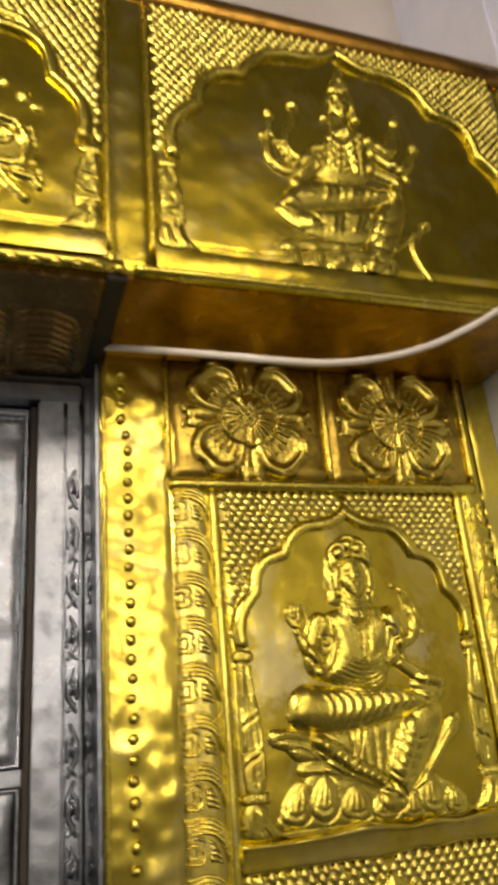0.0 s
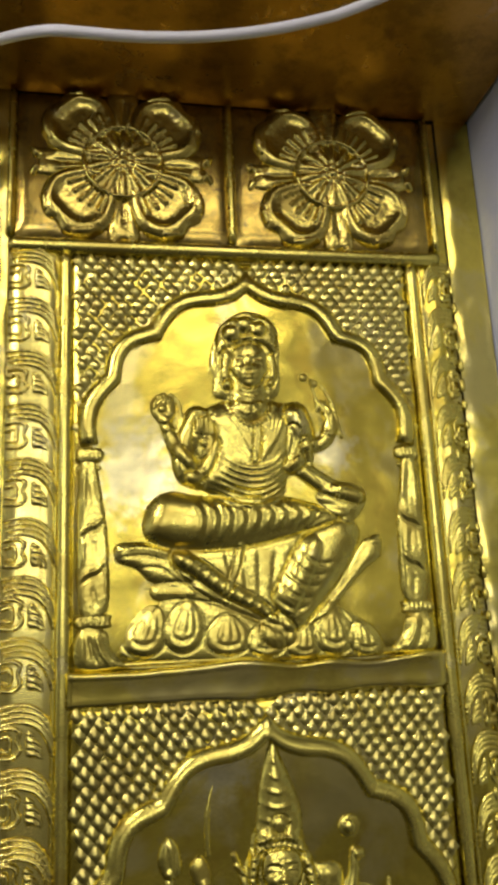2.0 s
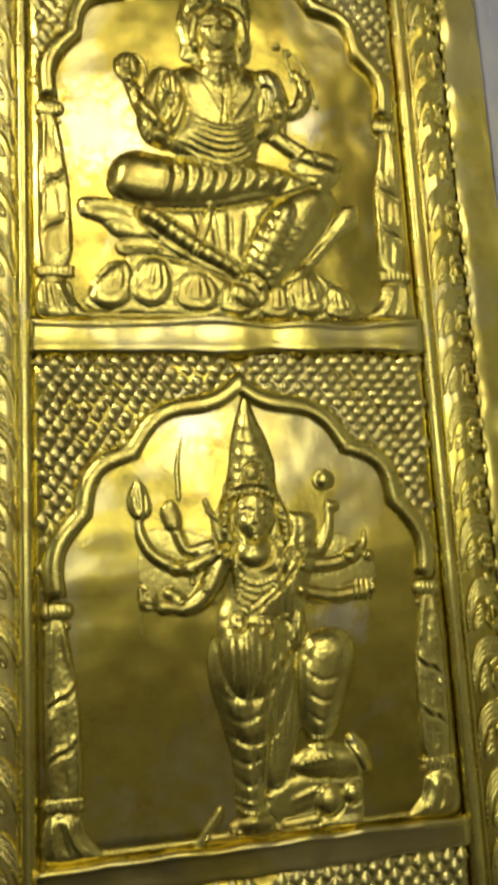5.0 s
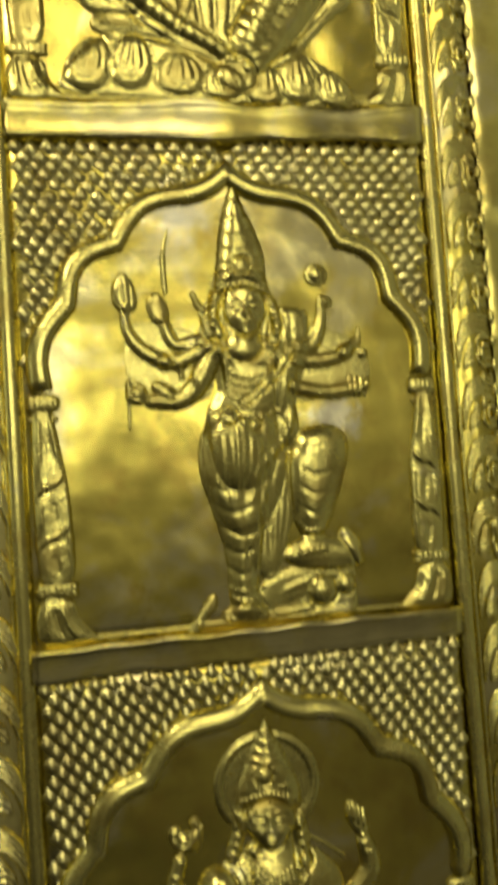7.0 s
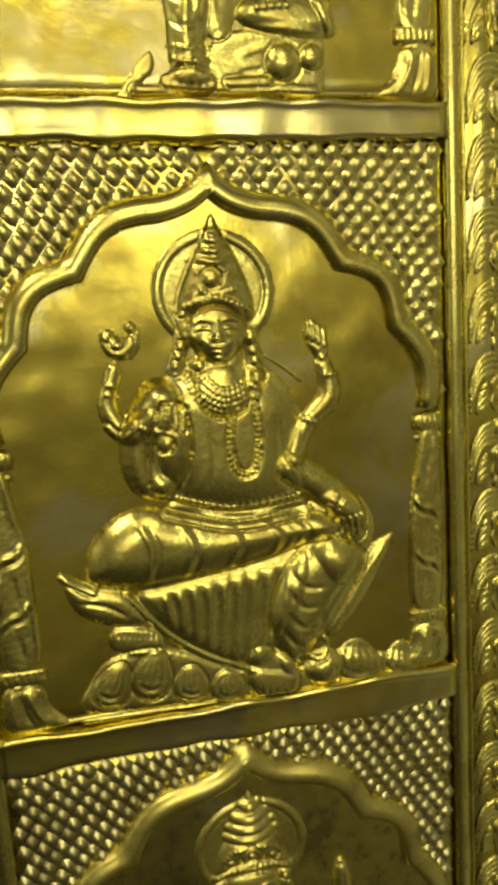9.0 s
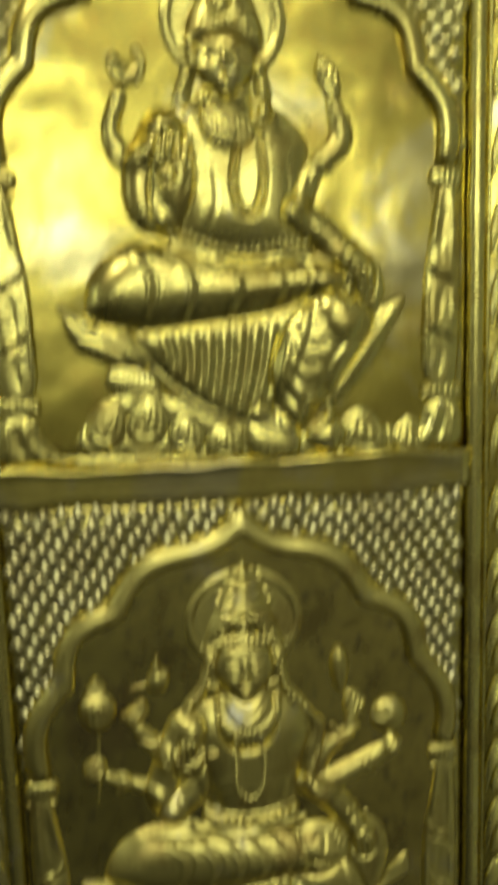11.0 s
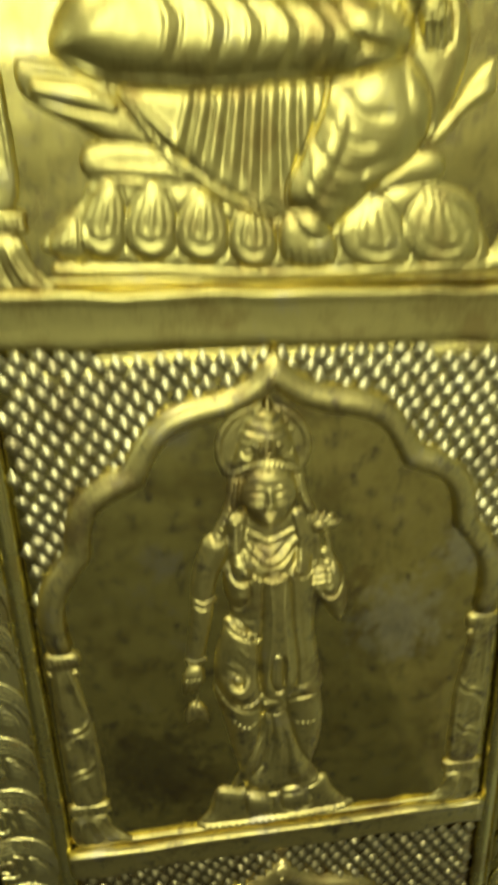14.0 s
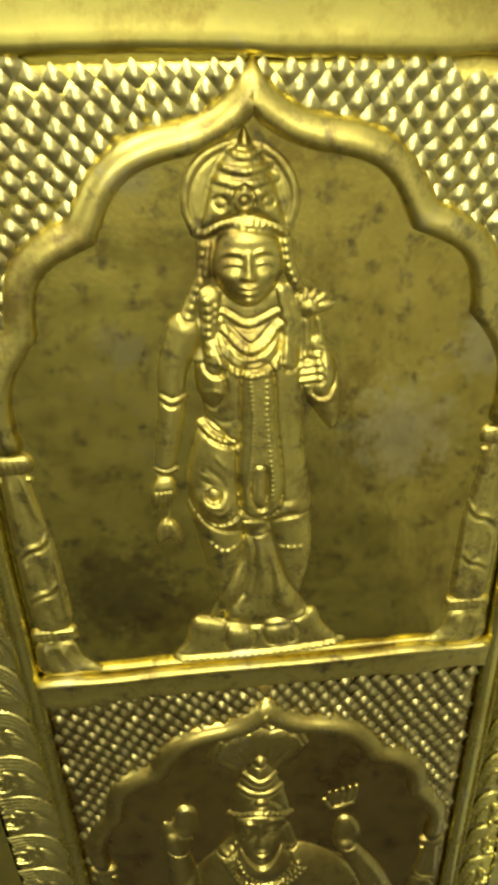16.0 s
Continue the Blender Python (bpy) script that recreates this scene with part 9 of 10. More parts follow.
def header_figure(s):
    s.pad([(0.0406, 2.2186), (0.0483, 2.2198), (0.0538, 2.2099), (0.0520, 2.1991), (0.0447, 2.1930), (0.0382, 2.1921), (0.0323, 2.1965), (0.0328, 2.2070)], 0.0028, 0.0101, 0.85, 0.0007)
    s.chase([(0.0414, 2.2168), (0.0370, 2.2062), (0.0366, 2.2016)], 0.00112, -0.00055)
    s.chase([(0.0433, 2.2170), (0.0410, 2.2068), (0.0405, 2.2021)], 0.00112, -0.00055)
    s.chase([(0.0452, 2.2173), (0.0452, 2.2074), (0.0446, 2.2027)], 0.00112, -0.00055)
    s.chase([(0.0470, 2.2176), (0.0492, 2.2079), (0.0486, 2.2033)], 0.00112, -0.00055)
    s.chase([(0.0341, 2.1987), (0.0381, 2.1962), (0.0419, 2.1962), (0.0458, 2.1972), (0.0505, 2.2009)], 0.00153, 0.00060)
    s.chase([(0.0360, 2.2011), (0.0422, 2.1991), (0.0491, 2.2029)], 0.00110, -0.00060)
    s.pad([(0.0640, 2.2215), (0.0720, 2.2226), (0.0774, 2.2126), (0.0754, 2.2017), (0.0680, 2.1954), (0.0613, 2.1945), (0.0552, 2.1990), (0.0559, 2.2096)], 0.0028, 0.0103, 0.85, 0.0007)
    s.chase([(0.0649, 2.2196), (0.0603, 2.2089), (0.0597, 2.2042)], 0.00115, -0.00055)
    s.chase([(0.0668, 2.2198), (0.0643, 2.2095), (0.0638, 2.2047)], 0.00115, -0.00055)
    s.chase([(0.0687, 2.2201), (0.0686, 2.2101), (0.0680, 2.2053)], 0.00115, -0.00055)
    s.chase([(0.0706, 2.2204), (0.0727, 2.2106), (0.0721, 2.2059)], 0.00115, -0.00055)
    s.chase([(0.0571, 2.2012), (0.0612, 2.1987), (0.0651, 2.1987), (0.0691, 2.1998), (0.0740, 2.2035)], 0.00157, 0.00060)
    s.chase([(0.0591, 2.2037), (0.0654, 2.2017), (0.0726, 2.2056)], 0.00113, -0.00060)
    s.pad([(0.0882, 2.2250), (0.0963, 2.2262), (0.1018, 2.2161), (0.0996, 2.2049), (0.0919, 2.1986), (0.0850, 2.1977), (0.0789, 2.2022), (0.0797, 2.2130)], 0.0028, 0.0106, 0.85, 0.0007)
    s.chase([(0.0890, 2.2231), (0.0841, 2.2122), (0.0835, 2.2074)], 0.00118, -0.00055)
    s.chase([(0.0910, 2.2234), (0.0883, 2.2128), (0.0877, 2.2080)], 0.00118, -0.00055)
    s.chase([(0.0929, 2.2236), (0.0927, 2.2134), (0.0920, 2.2086)], 0.00118, -0.00055)
    s.chase([(0.0949, 2.2239), (0.0969, 2.2140), (0.0962, 2.2092)], 0.00119, -0.00055)
    s.chase([(0.0808, 2.2044), (0.0850, 2.2019), (0.0890, 2.2019), (0.0931, 2.2030), (0.0982, 2.2068)], 0.00162, 0.00060)
    s.chase([(0.0829, 2.2070), (0.0894, 2.2049), (0.0968, 2.2089)], 0.00116, -0.00060)
    s.pad([(0.1136, 2.2250), (0.1220, 2.2262), (0.1274, 2.2159), (0.1250, 2.2047), (0.1170, 2.1982), (0.1100, 2.1973), (0.1037, 2.2018), (0.1048, 2.2128)], 0.0028, 0.0109, 0.85, 0.0007)
    s.chase([(0.1145, 2.2230), (0.1093, 2.2120), (0.1086, 2.2072)], 0.00121, -0.00055)
    s.chase([(0.1164, 2.2233), (0.1136, 2.2126), (0.1129, 2.2078)], 0.00121, -0.00055)
    s.chase([(0.1185, 2.2236), (0.1181, 2.2132), (0.1173, 2.2084)], 0.00121, -0.00055)
    s.chase([(0.1205, 2.2239), (0.1224, 2.2138), (0.1216, 2.2090)], 0.00122, -0.00055)
    s.chase([(0.1058, 2.2041), (0.1100, 2.2016), (0.1141, 2.2016), (0.1183, 2.2027), (0.1236, 2.2065)], 0.00166, 0.00060)
    s.chase([(0.1079, 2.2067), (0.1145, 2.2046), (0.1222, 2.2086)], 0.00119, -0.00060)
    s.pad([(0.1392, 2.2223), (0.1478, 2.2235), (0.1532, 2.2132), (0.1506, 2.2018), (0.1424, 2.1953), (0.1351, 2.1944), (0.1288, 2.1990), (0.1300, 2.2100)], 0.0028, 0.0111, 0.85, 0.0007)
    s.chase([(0.1401, 2.2204), (0.1346, 2.2093), (0.1338, 2.2044)], 0.00124, -0.00055)
    s.chase([(0.1421, 2.2206), (0.1390, 2.2099), (0.1382, 2.2050)], 0.00124, -0.00055)
    s.chase([(0.1442, 2.2209), (0.1436, 2.2105), (0.1428, 2.2056)], 0.00124, -0.00055)
    s.chase([(0.1462, 2.2212), (0.1481, 2.2111), (0.1472, 2.2062)], 0.00125, -0.00055)
    s.chase([(0.1310, 2.2013), (0.1353, 2.1988), (0.1394, 2.1988), (0.1437, 2.1999), (0.1492, 2.2037)], 0.00170, 0.00060)
    s.chase([(0.1332, 2.2039), (0.1399, 2.2018), (0.1478, 2.2058)], 0.00122, -0.00060)
    s.rod([(0.0328, 2.1867, 0.0039), (0.0858, 2.1954, 0.0042), (0.1431, 2.1930, 0.0044)], 0.80, 0.70, 0.0007)
    s.pad([(0.0309, 2.2190), (0.0455, 2.2285), (0.1025, 2.2327), (0.1130, 2.2249), (0.0330, 2.2133)], 0.0030, 0.0044, 0.70, 0.0008)
    s.pad([(0.0542, 2.2566), (0.0961, 2.2701), (0.1449, 2.2751), (0.1265, 2.2363), (0.0795, 2.2324), (0.0577, 2.2384)], 0.0040, 0.0104, 0.70, 0.0008)
    s.chase([(0.0659, 2.2605), (0.0663, 2.2354)], 0.00235, 0.00090)
    s.chase([(0.0788, 2.2627), (0.0766, 2.2370)], 0.00239, -0.00090)
    s.chase([(0.0918, 2.2649), (0.0871, 2.2386)], 0.00242, 0.00090)
    s.chase([(0.1051, 2.2671), (0.0977, 2.2402)], 0.00246, -0.00090)
    s.chase([(0.1185, 2.2693), (0.1085, 2.2419)], 0.00249, 0.00090)
    s.chase([(0.1321, 2.2716), (0.1194, 2.2435)], 0.00253, -0.00090)
    s.pad([(0.0313, 2.2610), (0.0449, 2.2742), (0.0634, 2.2626), (0.0786, 2.2480), (0.0577, 2.2384), (0.0393, 2.2479)], 0.0035, 0.0068, 0.70, 0.0008)
    s.pad([(0.0377, 2.2697), (0.0523, 2.2904), (0.0826, 2.3014), (0.1247, 2.3026), (0.1619, 2.3018), (0.1696, 2.2915), (0.1332, 2.2785), (0.0721, 2.2641), (0.0446, 2.2607)], 0.0080, 0.0138, 0.70, 0.0008)
    s.chase([(0.0819, 2.2959), (0.0861, 2.2835), (0.0808, 2.2695)], 0.00244, 0.00080)
    s.chase([(0.0950, 2.2970), (0.0994, 2.2858), (0.0939, 2.2717)], 0.00248, -0.00080)
    s.chase([(0.1083, 2.2982), (0.1129, 2.2883), (0.1073, 2.2740)], 0.00251, 0.00080)
    s.chase([(0.1218, 2.2993), (0.1266, 2.2907), (0.1208, 2.2763)], 0.00255, -0.00080)
    s.chase([(0.1355, 2.3004), (0.1405, 2.2932), (0.1345, 2.2787)], 0.00258, 0.00080)
    s.chase([(0.1493, 2.3016), (0.1546, 2.2957), (0.1484, 2.2811)], 0.00262, -0.00080)
    s.pad([(0.1392, 2.2775), (0.1639, 2.2953), (0.1719, 2.2797), (0.1594, 2.2445), (0.1401, 2.2099), (0.1200, 2.1949), (0.1131, 2.2063), (0.1240, 2.2391)], 0.0070, 0.0141, 0.70, 0.0008)
    s.chase([(0.1307, 2.2628), (0.1484, 2.2591), (0.1623, 2.2680)], 0.00251, -0.00090)
    s.chase([(0.1270, 2.2467), (0.1457, 2.2431), (0.1569, 2.2513)], 0.00248, -0.00090)
    s.chase([(0.1233, 2.2308), (0.1430, 2.2273), (0.1516, 2.2349)], 0.00245, -0.00090)
    s.chase([(0.1197, 2.2152), (0.1404, 2.2118), (0.1464, 2.2189)], 0.00242, -0.00090)
    s.rod([(0.1903, 2.2658, 0.0048), (0.1728, 2.2400, 0.0047), (0.1787, 2.2151, 0.0046), (0.1920, 2.1947, 0.0046)], 0.60, 0.70, 0.0007)
    s.rod([(0.1916, 2.2660, 0.0029), (0.1527, 2.2306, 0.0028)], 0.60, 0.70, 0.0007)
    s.rod([(0.1908, 2.2639, 0.0064), (0.1915, 2.2640, 0.0064)], 0.80, 0.70, 0.0007)
    s.pad([(0.0816, 2.3026), (0.0823, 2.3368), (0.0998, 2.3646), (0.1196, 2.3733), (0.1401, 2.3706), (0.1462, 2.3444), (0.1313, 2.3051)], 0.0070, 0.0172, 0.70, 0.0008)
    s.string([(0.0955, 2.3551), (0.1091, 2.3424), (0.1339, 2.3634)], 0.00321, 0.70)
    s.string([(0.0942, 2.3449), (0.1077, 2.3323), (0.1323, 2.3530)], 0.00319, 0.70)
    s.string([(0.0929, 2.3348), (0.1063, 2.3223), (0.1308, 2.3427)], 0.00316, 0.70)
    s.string([(0.0916, 2.3249), (0.1049, 2.3124), (0.1292, 2.3325)], 0.00314, 0.70)
    s.rod([(0.1174, 2.3706, 0.0071), (0.1190, 2.3388, 0.0070), (0.1217, 2.3150, 0.0046)], 0.80, 0.70, 0.0007)
    s.rod([(0.0864, 2.3404, 0.0076), (0.0646, 2.3222, 0.0066), (0.0508, 2.3398, 0.0058), (0.0615, 2.3723, 0.0045)], 0.80, 0.70, 0.0007)
    s.rod([(0.0812, 2.3276, 0.0075), (0.0511, 2.3047, 0.0064), (0.0317, 2.3209, 0.0057), (0.0373, 2.3668, 0.0044)], 0.80, 0.70, 0.0007)
    s.rod([(0.0786, 2.3168, 0.0067), (0.0556, 2.2937, 0.0057)], 0.80, 0.70, 0.0007)
    s.rod([(0.0630, 2.3893, 0.0069), (0.0636, 2.3894, 0.0069)], 0.80, 0.70, 0.0007)
    s.rod([(0.0365, 2.3736, 0.0059), (0.0371, 2.3738, 0.0059)], 0.80, 0.70, 0.0007)
    s.rod([(0.0279, 2.3438, 0.0050), (0.0285, 2.3439, 0.0050)], 0.80, 0.70, 0.0007)
    s.string([(0.0368, 2.3492), (0.0548, 2.3121)], 0.00362, 0.70)
    s.rod([(0.1426, 2.3580, 0.0081), (0.1640, 2.3517, 0.0074), (0.1774, 2.3840, 0.0059)], 0.80, 0.70, 0.0007)
    s.rod([(0.1446, 2.3427, 0.0080), (0.1762, 2.3290, 0.0074), (0.1925, 2.3576, 0.0051)], 0.80, 0.70, 0.0007)
    s.rod([(0.1401, 2.3220, 0.0071), (0.1668, 2.3117, 0.0072), (0.1594, 2.2945, 0.0063)], 0.80, 0.70, 0.0007)
    s.rod([(0.1784, 2.3918, 0.0068), (0.1791, 2.3919, 0.0068)], 0.80, 0.70, 0.0007)
    s.rod([(0.1947, 2.3603, 0.0068), (0.1954, 2.3604, 0.0068)], 0.80, 0.70, 0.0007)
    s.string([(0.1609, 2.3331), (0.1870, 2.3169)], 0.00472, 0.60)
    s.rod([(0.1143, 2.3846, 0.0112), (0.1130, 2.3660, 0.0126)], 0.40, 0.70, 0.0007)
    s.visage(0.1163, 2.4036, 0.0135, 0.0209, 0.0070, 0.00, 0.55)
    s.rod([(0.1037, 2.4080, 0.0048), (0.0964, 2.3804, 0.0055)], 0.80, 0.70, 0.0007)
    s.rod([(0.1311, 2.4132, 0.0049), (0.1323, 2.3865, 0.0057)], 0.80, 0.70, 0.0007)
    s.pad([(0.1223, 2.4605), (0.1279, 2.4447), (0.1331, 2.4267), (0.1185, 2.4192), (0.1052, 2.4197), (0.1131, 2.4409)], 0.0050, 0.0098, 0.70, 0.0008)
    s.string([(0.1051, 2.4189), (0.1185, 2.4192), (0.1330, 2.4259)], 0.00269, 0.80)
    s.chase([(0.1123, 2.4345), (0.1198, 2.4333), (0.1283, 2.4386)], 0.00205, 0.00080)


def header_swirl(s):
    s.ring(-0.2008, 2.2789, 0.0143, 0.0040, 0.006, 0.003)
    s.ring(-0.2055, 2.2896, 0.0063, 0.0031, 0.008, 0)
    s.limb([(-0.2085, 2.31, 0.0036), (-0.195, 2.307, 0.0037), (-0.1864, 2.2878, 0.0037), (-0.1893, 2.2637, 0.0031)], 0.006)
    s.limb([(-0.2064, 2.2546, 0.0035), (-0.1974, 2.2422, 0.0039), (-0.1862, 2.2303, 0.0035)], 0.006)
    s.limb([(-0.1956, 2.2539, 0.0035), (-0.1802, 2.2511, 0.0036), (-0.1756, 2.2434, 0.0027)], 0.005, 0.005)
    s.beads([(-0.1836, 2.3035), (-0.1786, 2.2835)], 0.003, 0.004)
    s.beads([(-0.1872, 2.27), (-0.1738, 2.2668)], 0.003, 0.004)
    s.beads([(-0.1856, 2.294), (-0.1807, 2.2772)], 0.003, 0.004)
    s.beads([(-0.1759, 2.2606), (-0.172, 2.2412)], 0.003, 0.004)
    s.blob(-0.1903, 2.3371, 0.0066, 0.0076, 0.007, 0)
    s.blob(-0.2077, 2.3505, 0.0065, 0.0065, 0.005, 0)
    s.blob(-0.1781, 2.3263, 0.0067, 0.0038, 0.005, 0)
    s.limb([(-0.2129, 2.432, 0.0049), (-0.1937, 2.4275, 0.0045), (-0.1812, 2.4105, 0.004)], 0.003)
    s.limb([(-0.2244, 2.2739, 0.013), (-0.2247, 2.2344, 0.0169)], 0.006, 0.01)
    s.blob(-0.2266, 2.3209, 0.0107, 0.0134, 0.01, 0)


# ---- large structure ----
JL, JR, SOFFIT, HY, HTOP = -0.11, 0.335, 2.17, -0.138, 2.515
SILL = 0.04


def slab(name, label, category, x0, y0, z0, x1, y1, z1, mat, bevel=0.0):
    ob = part(name, box(x0, y0, z0, x1, y1, z1, bevel), mat, None)
    return tagged(ob, label, category, kind="structure")


slab("floor", "grey polished stone floor of the hall", "floor", -4, -7, -0.1, 4, 0.6, 0.0, PAVING)
# slab out of view, added so the lower panels reflect a dark ground
slab("threshold", "unseen dark slab added to darken the low reflections", "threshold", -1.6, -3.0, 0.0, 0.40, -0.032, 0.014, STONE, 0.003)
slab("ceiling", "ceiling of the hall, out of view, kept dark to dim reflections", "ceiling", -4, -7, 3.6, 4, 0.6, 3.7, DARK_CEILING)
slab("wall_back", "greyed whitewashed wall facing the doorway", "wall", -4, -7.1, 0.0, 4, -7, 3.6, WHITEWASH)
slab("wall_left", "greyed whitewashed side wall of the hall", "wall", -4.1, -7, 0.0, -4, 0.6, 3.6, WHITEWASH)
# wall out of view, set close to shape reflections on the right
slab("wall_far", "unseen grey side wall, toned for the right-hand reflections", "wall", 2.0, -7, 0.0, 2.1, 0.6, 3.6, FAR_WALL_TONE)
slab("wall_above", "grey plaster wall above the gilded header", "wall", -4, 0.02, HTOP, 4, 0.2, 3.6, PLASTER)
slab("wall_return", "pale blue painted pier beside the gilded jamb", "wall", JR, -0.146, 0.0, JR + 0.3, 0.2, 2.9, PAINT, 0.004)
slab("wall_beyond", "grey plaster wall beyond the pier", "wall", JR + 0.3, -0.02, 0.0, 4, 0.2, HTOP, PLASTER)
slab("wall_door_side", "grey plaster wall past the silver door", "wall", -4, -0.02, 0.0, -1.35, 0.2, HTOP, PLASTER)
slab("door_sill", "worn dark stone sill under the jamb", "sill", -1.35, -0.03, 0.0, JR, 0.2, SILL, STONE, 0.004)

jamb = thing("door_jamb", "wooden door jamb clad in gold sheet", "door jamb", kind="structure")
part("core", box(JL, 0.004, SILL, JR, 0.2, SOFFIT, 0.002), GOLD, jamb)
part("edge_strip", plate(0.303, JR - 0.001, SILL, SOFFIT, 0.001, 0.0014, 0.004, 0.0008, 1.5), POLISHED, jamb, "creased gold edge strip")
part("margin", plate(JL, -0.047, SILL, SOFFIT, 0.001, 0.0013, 0.0035, 0.0008, 1.1), POLISHED, jamb, "dented plain gold margin")

header = thing("door_header", "projecting door header clad in gold sheet", "door header", kind="structure")
part("core", box(-1.35, HY + 0.004, SOFFIT + 0.003, JR - 0.001, 0.02, HTOP, 0.002), GOLD, header)
# soffit and cornice take their shade from this brown colour
part("soffit", box(-0.104, HY + 0.003, SOFFIT, JR - 0.002, 0.003, SOFFIT + 0.006, 0.001), GOLD_UNLIT, header, "gold sheet under the header, its shade painted brown")
part("cornice", sweep(line(-1.35, HTOP - 0.014, JR - 0.002, HTOP - 0.018), half_round(0.03, 0.008), HY), GOLD_UNLIT, header, "gold cornice strip, coloured brown as unlit")

# ---- niche panels ----


def arch_line(cx, ztop, k, half=0.128, n=10):
    """Half of a cusped arch from the apex out to the springing: an ogee and three lobes, mirrored."""
    def lobe(a, b, bulge):
        (ax, az), (bx, bz) = a, b
        L = math.hypot(bx - ax, bz - az)
        nx, nz = -(bz - az) / L, (bx - ax) / L
        return [(ax + (bx - ax) * i / n + nx * bulge * math.sin(math.pi * i / n), az + (bz - az) * i / n + nz * bulge * math.sin(math.pi * i / n)) for i in range(n)]
    s = half / 0.128
    P = [(0, -0.017 * k), (0.026 * s, -0.031 * k), (0.070 * s, -0.060 * k), (0.101 * s, -0.096 * k), (0.117 * s, -0.146 * k)]
    right = lobe(P[0], P[1], -0.0026 * s) + lobe(P[1], P[2], 0.0092 * s) + lobe(P[2], P[3], 0.0105 * s) + lobe(P[3], P[4], 0.0085 * s) + [P[4]]
    full = [(-x, z) for x, z in reversed(right)] + right[1:]
    return [(cx + x, ztop + z) for x, z in full]


def inside(poly, x, z):
    c = False
    for (ax, az), (bx, bz) in zip(poly, poly[1:] + poly[:1]):
        if (az > z) != (bz > z) and x < (bx - ax) * (z - az) / (bz - az) + ax:
            c = not c
    return c


STUD_X, STUD_Z, STUD_LEAN = 0.0097, 0.0059, 0.0009


def stud_mesh(lean, h=0.0025, n=5, crisp=1.5):
    """A rounded pointed stud beaten up from a slightly slanted diamond."""
    v, f = [], []
    for a in range(n):
        for b in range(n):
            p, q = 2 * a / (n - 1) - 1, 2 * b / (n - 1) - 1
            x, z = (p + q) / 2, (p - q) / 2
            y = -h * (1 - abs(p) ** crisp) * (1 - abs(q) ** (crisp + 0.15))
            v.append((1.03 * (x * STUD_X / 2 + z * lean), y, 1.03 * z * STUD_Z))
    for a in range(n - 1):
        for b in range(n - 1):
            k = a * n + b
            f.append((k, k + 1, k + n + 1, k + n))
    me = mesh_of("stud", v, f, True)
    me.materials.append(STUDDED)
    return me


STUD = {-1: stud_mesh(-STUD_LEAN), 1: stud_mesh(STUD_LEAN)}
CRISP_STUD = {-1: stud_mesh(-STUD_LEAN, 0.0028, 5, 1.12), 1: stud_mesh(STUD_LEAN, 0.0028, 5, 1.12)}


def column_meshes():
    """Capital, shaft and leafy foot of a small half-column; z runs from 0 at the foot to 1 at the arch."""
    cap = Relief(-0.014, 0.016, -0.016, 0.012, 0.0006)
    cap.pad([(-0.0085, -0.005), (0.006, -0.005), (0.0095, 0.0005), (0.0065, 0.006), (-0.0085, 0.006)], 0.0050, 0.004)
    for i in range(5):
        cap.chase([(-0.006 + 0.003 * i, 0.004), (-0.0055 + 0.003 * i, -0.004)], 0.0006, -0.0007)
    cap.rod([(-0.008, -0.0085, 0.0022), (0.006, -0.0085, 0.0022)], 0.9)
    shaft = Relief(-0.013, 0.017, 0.032, 0.152, 0.0007)
    shaft.pad([(-0.0075, 0.148), (0.003, 0.148), (0.0095, 0.112), (0.0118, 0.090), (0.0118, 0.040), (-0.0075, 0.040)], 0.0036, 0.004)
    shaft.chase([(-0.0035, 0.146), (-0.0045, 0.104)], 0.0012, 0.0014)
    shaft.chase([(-0.0045, 0.090), (-0.0050, 0.070)], 0.0012, 0.0014)
    shaft.chase([(0.002, 0.146), (0.0075, 0.110)], 0.0011, 0.0014)
    shaft.chase([(0.0, 0.134), (0.003, 0.108)], 0.0014, -0.0006)
    shaft.chase([(0.0105, 0.100), (0.0108, 0.042)], 0.0009, 0.0014)
    for z in (0.098, 0.066):
        shaft.chase([(-0.007, z - 0.006), (-0.001, z), (0.005, z + 0.002), (0.0108, z + 0.010)], 0.0010, 0.0018)
        shaft.chase([(-0.007, z - 0.010), (-0.001, z - 0.004), (0.005, z - 0.002), (0.0108, z + 0.005)], 0.0009, -0.0013)
        shaft.chase([(0.002, z - 0.008), (0.004, z - 0.026)], 0.0016, -0.0006)
    foot = Relief(-0.014, 0.030, -0.003, 0.042, 0.0006)
    foot.pad([(-0.0085, 0.0275), (0.0125, 0.0275), (0.0135, 0.032), (0.0125, 0.0365), (-0.0085, 0.0365)], 0.0046, 0.003)
    for i in range(6):
        foot.chase([(-0.006 + 0.0034 * i, 0.0295), (-0.006 + 0.0034 * i, 0.0348)], 0.0006, -0.0009)
    foot.pad([(-0.0085, 0.026), (0.010, 0.026), (0.0145, 0.014), (0.023, 0.0045), (0.024, 0.001), (-0.0085, 0.001)], 0.0040, 0.005)
    for i in range(4):
        foot.chase([(-0.005 + 0.0042 * i, 0.025), (-0.0045 + 0.0058 * i, 0.013), (-0.003 + 0.0082 * i, 0.003)], 0.0011, (0.0013, -0.0012)[i % 2])
    out = []
    for r in (cap, shaft, foot):
        me = r.mesh()
        me.materials.append(GOLD_RAISED)
        fl = me.copy()
        fl.transform(Matrix.Diagonal((-1, 1, 1, 1)))
        fl.flip_normals()
        out.append((me, fl))
    return out


COLUMN = column_meshes()
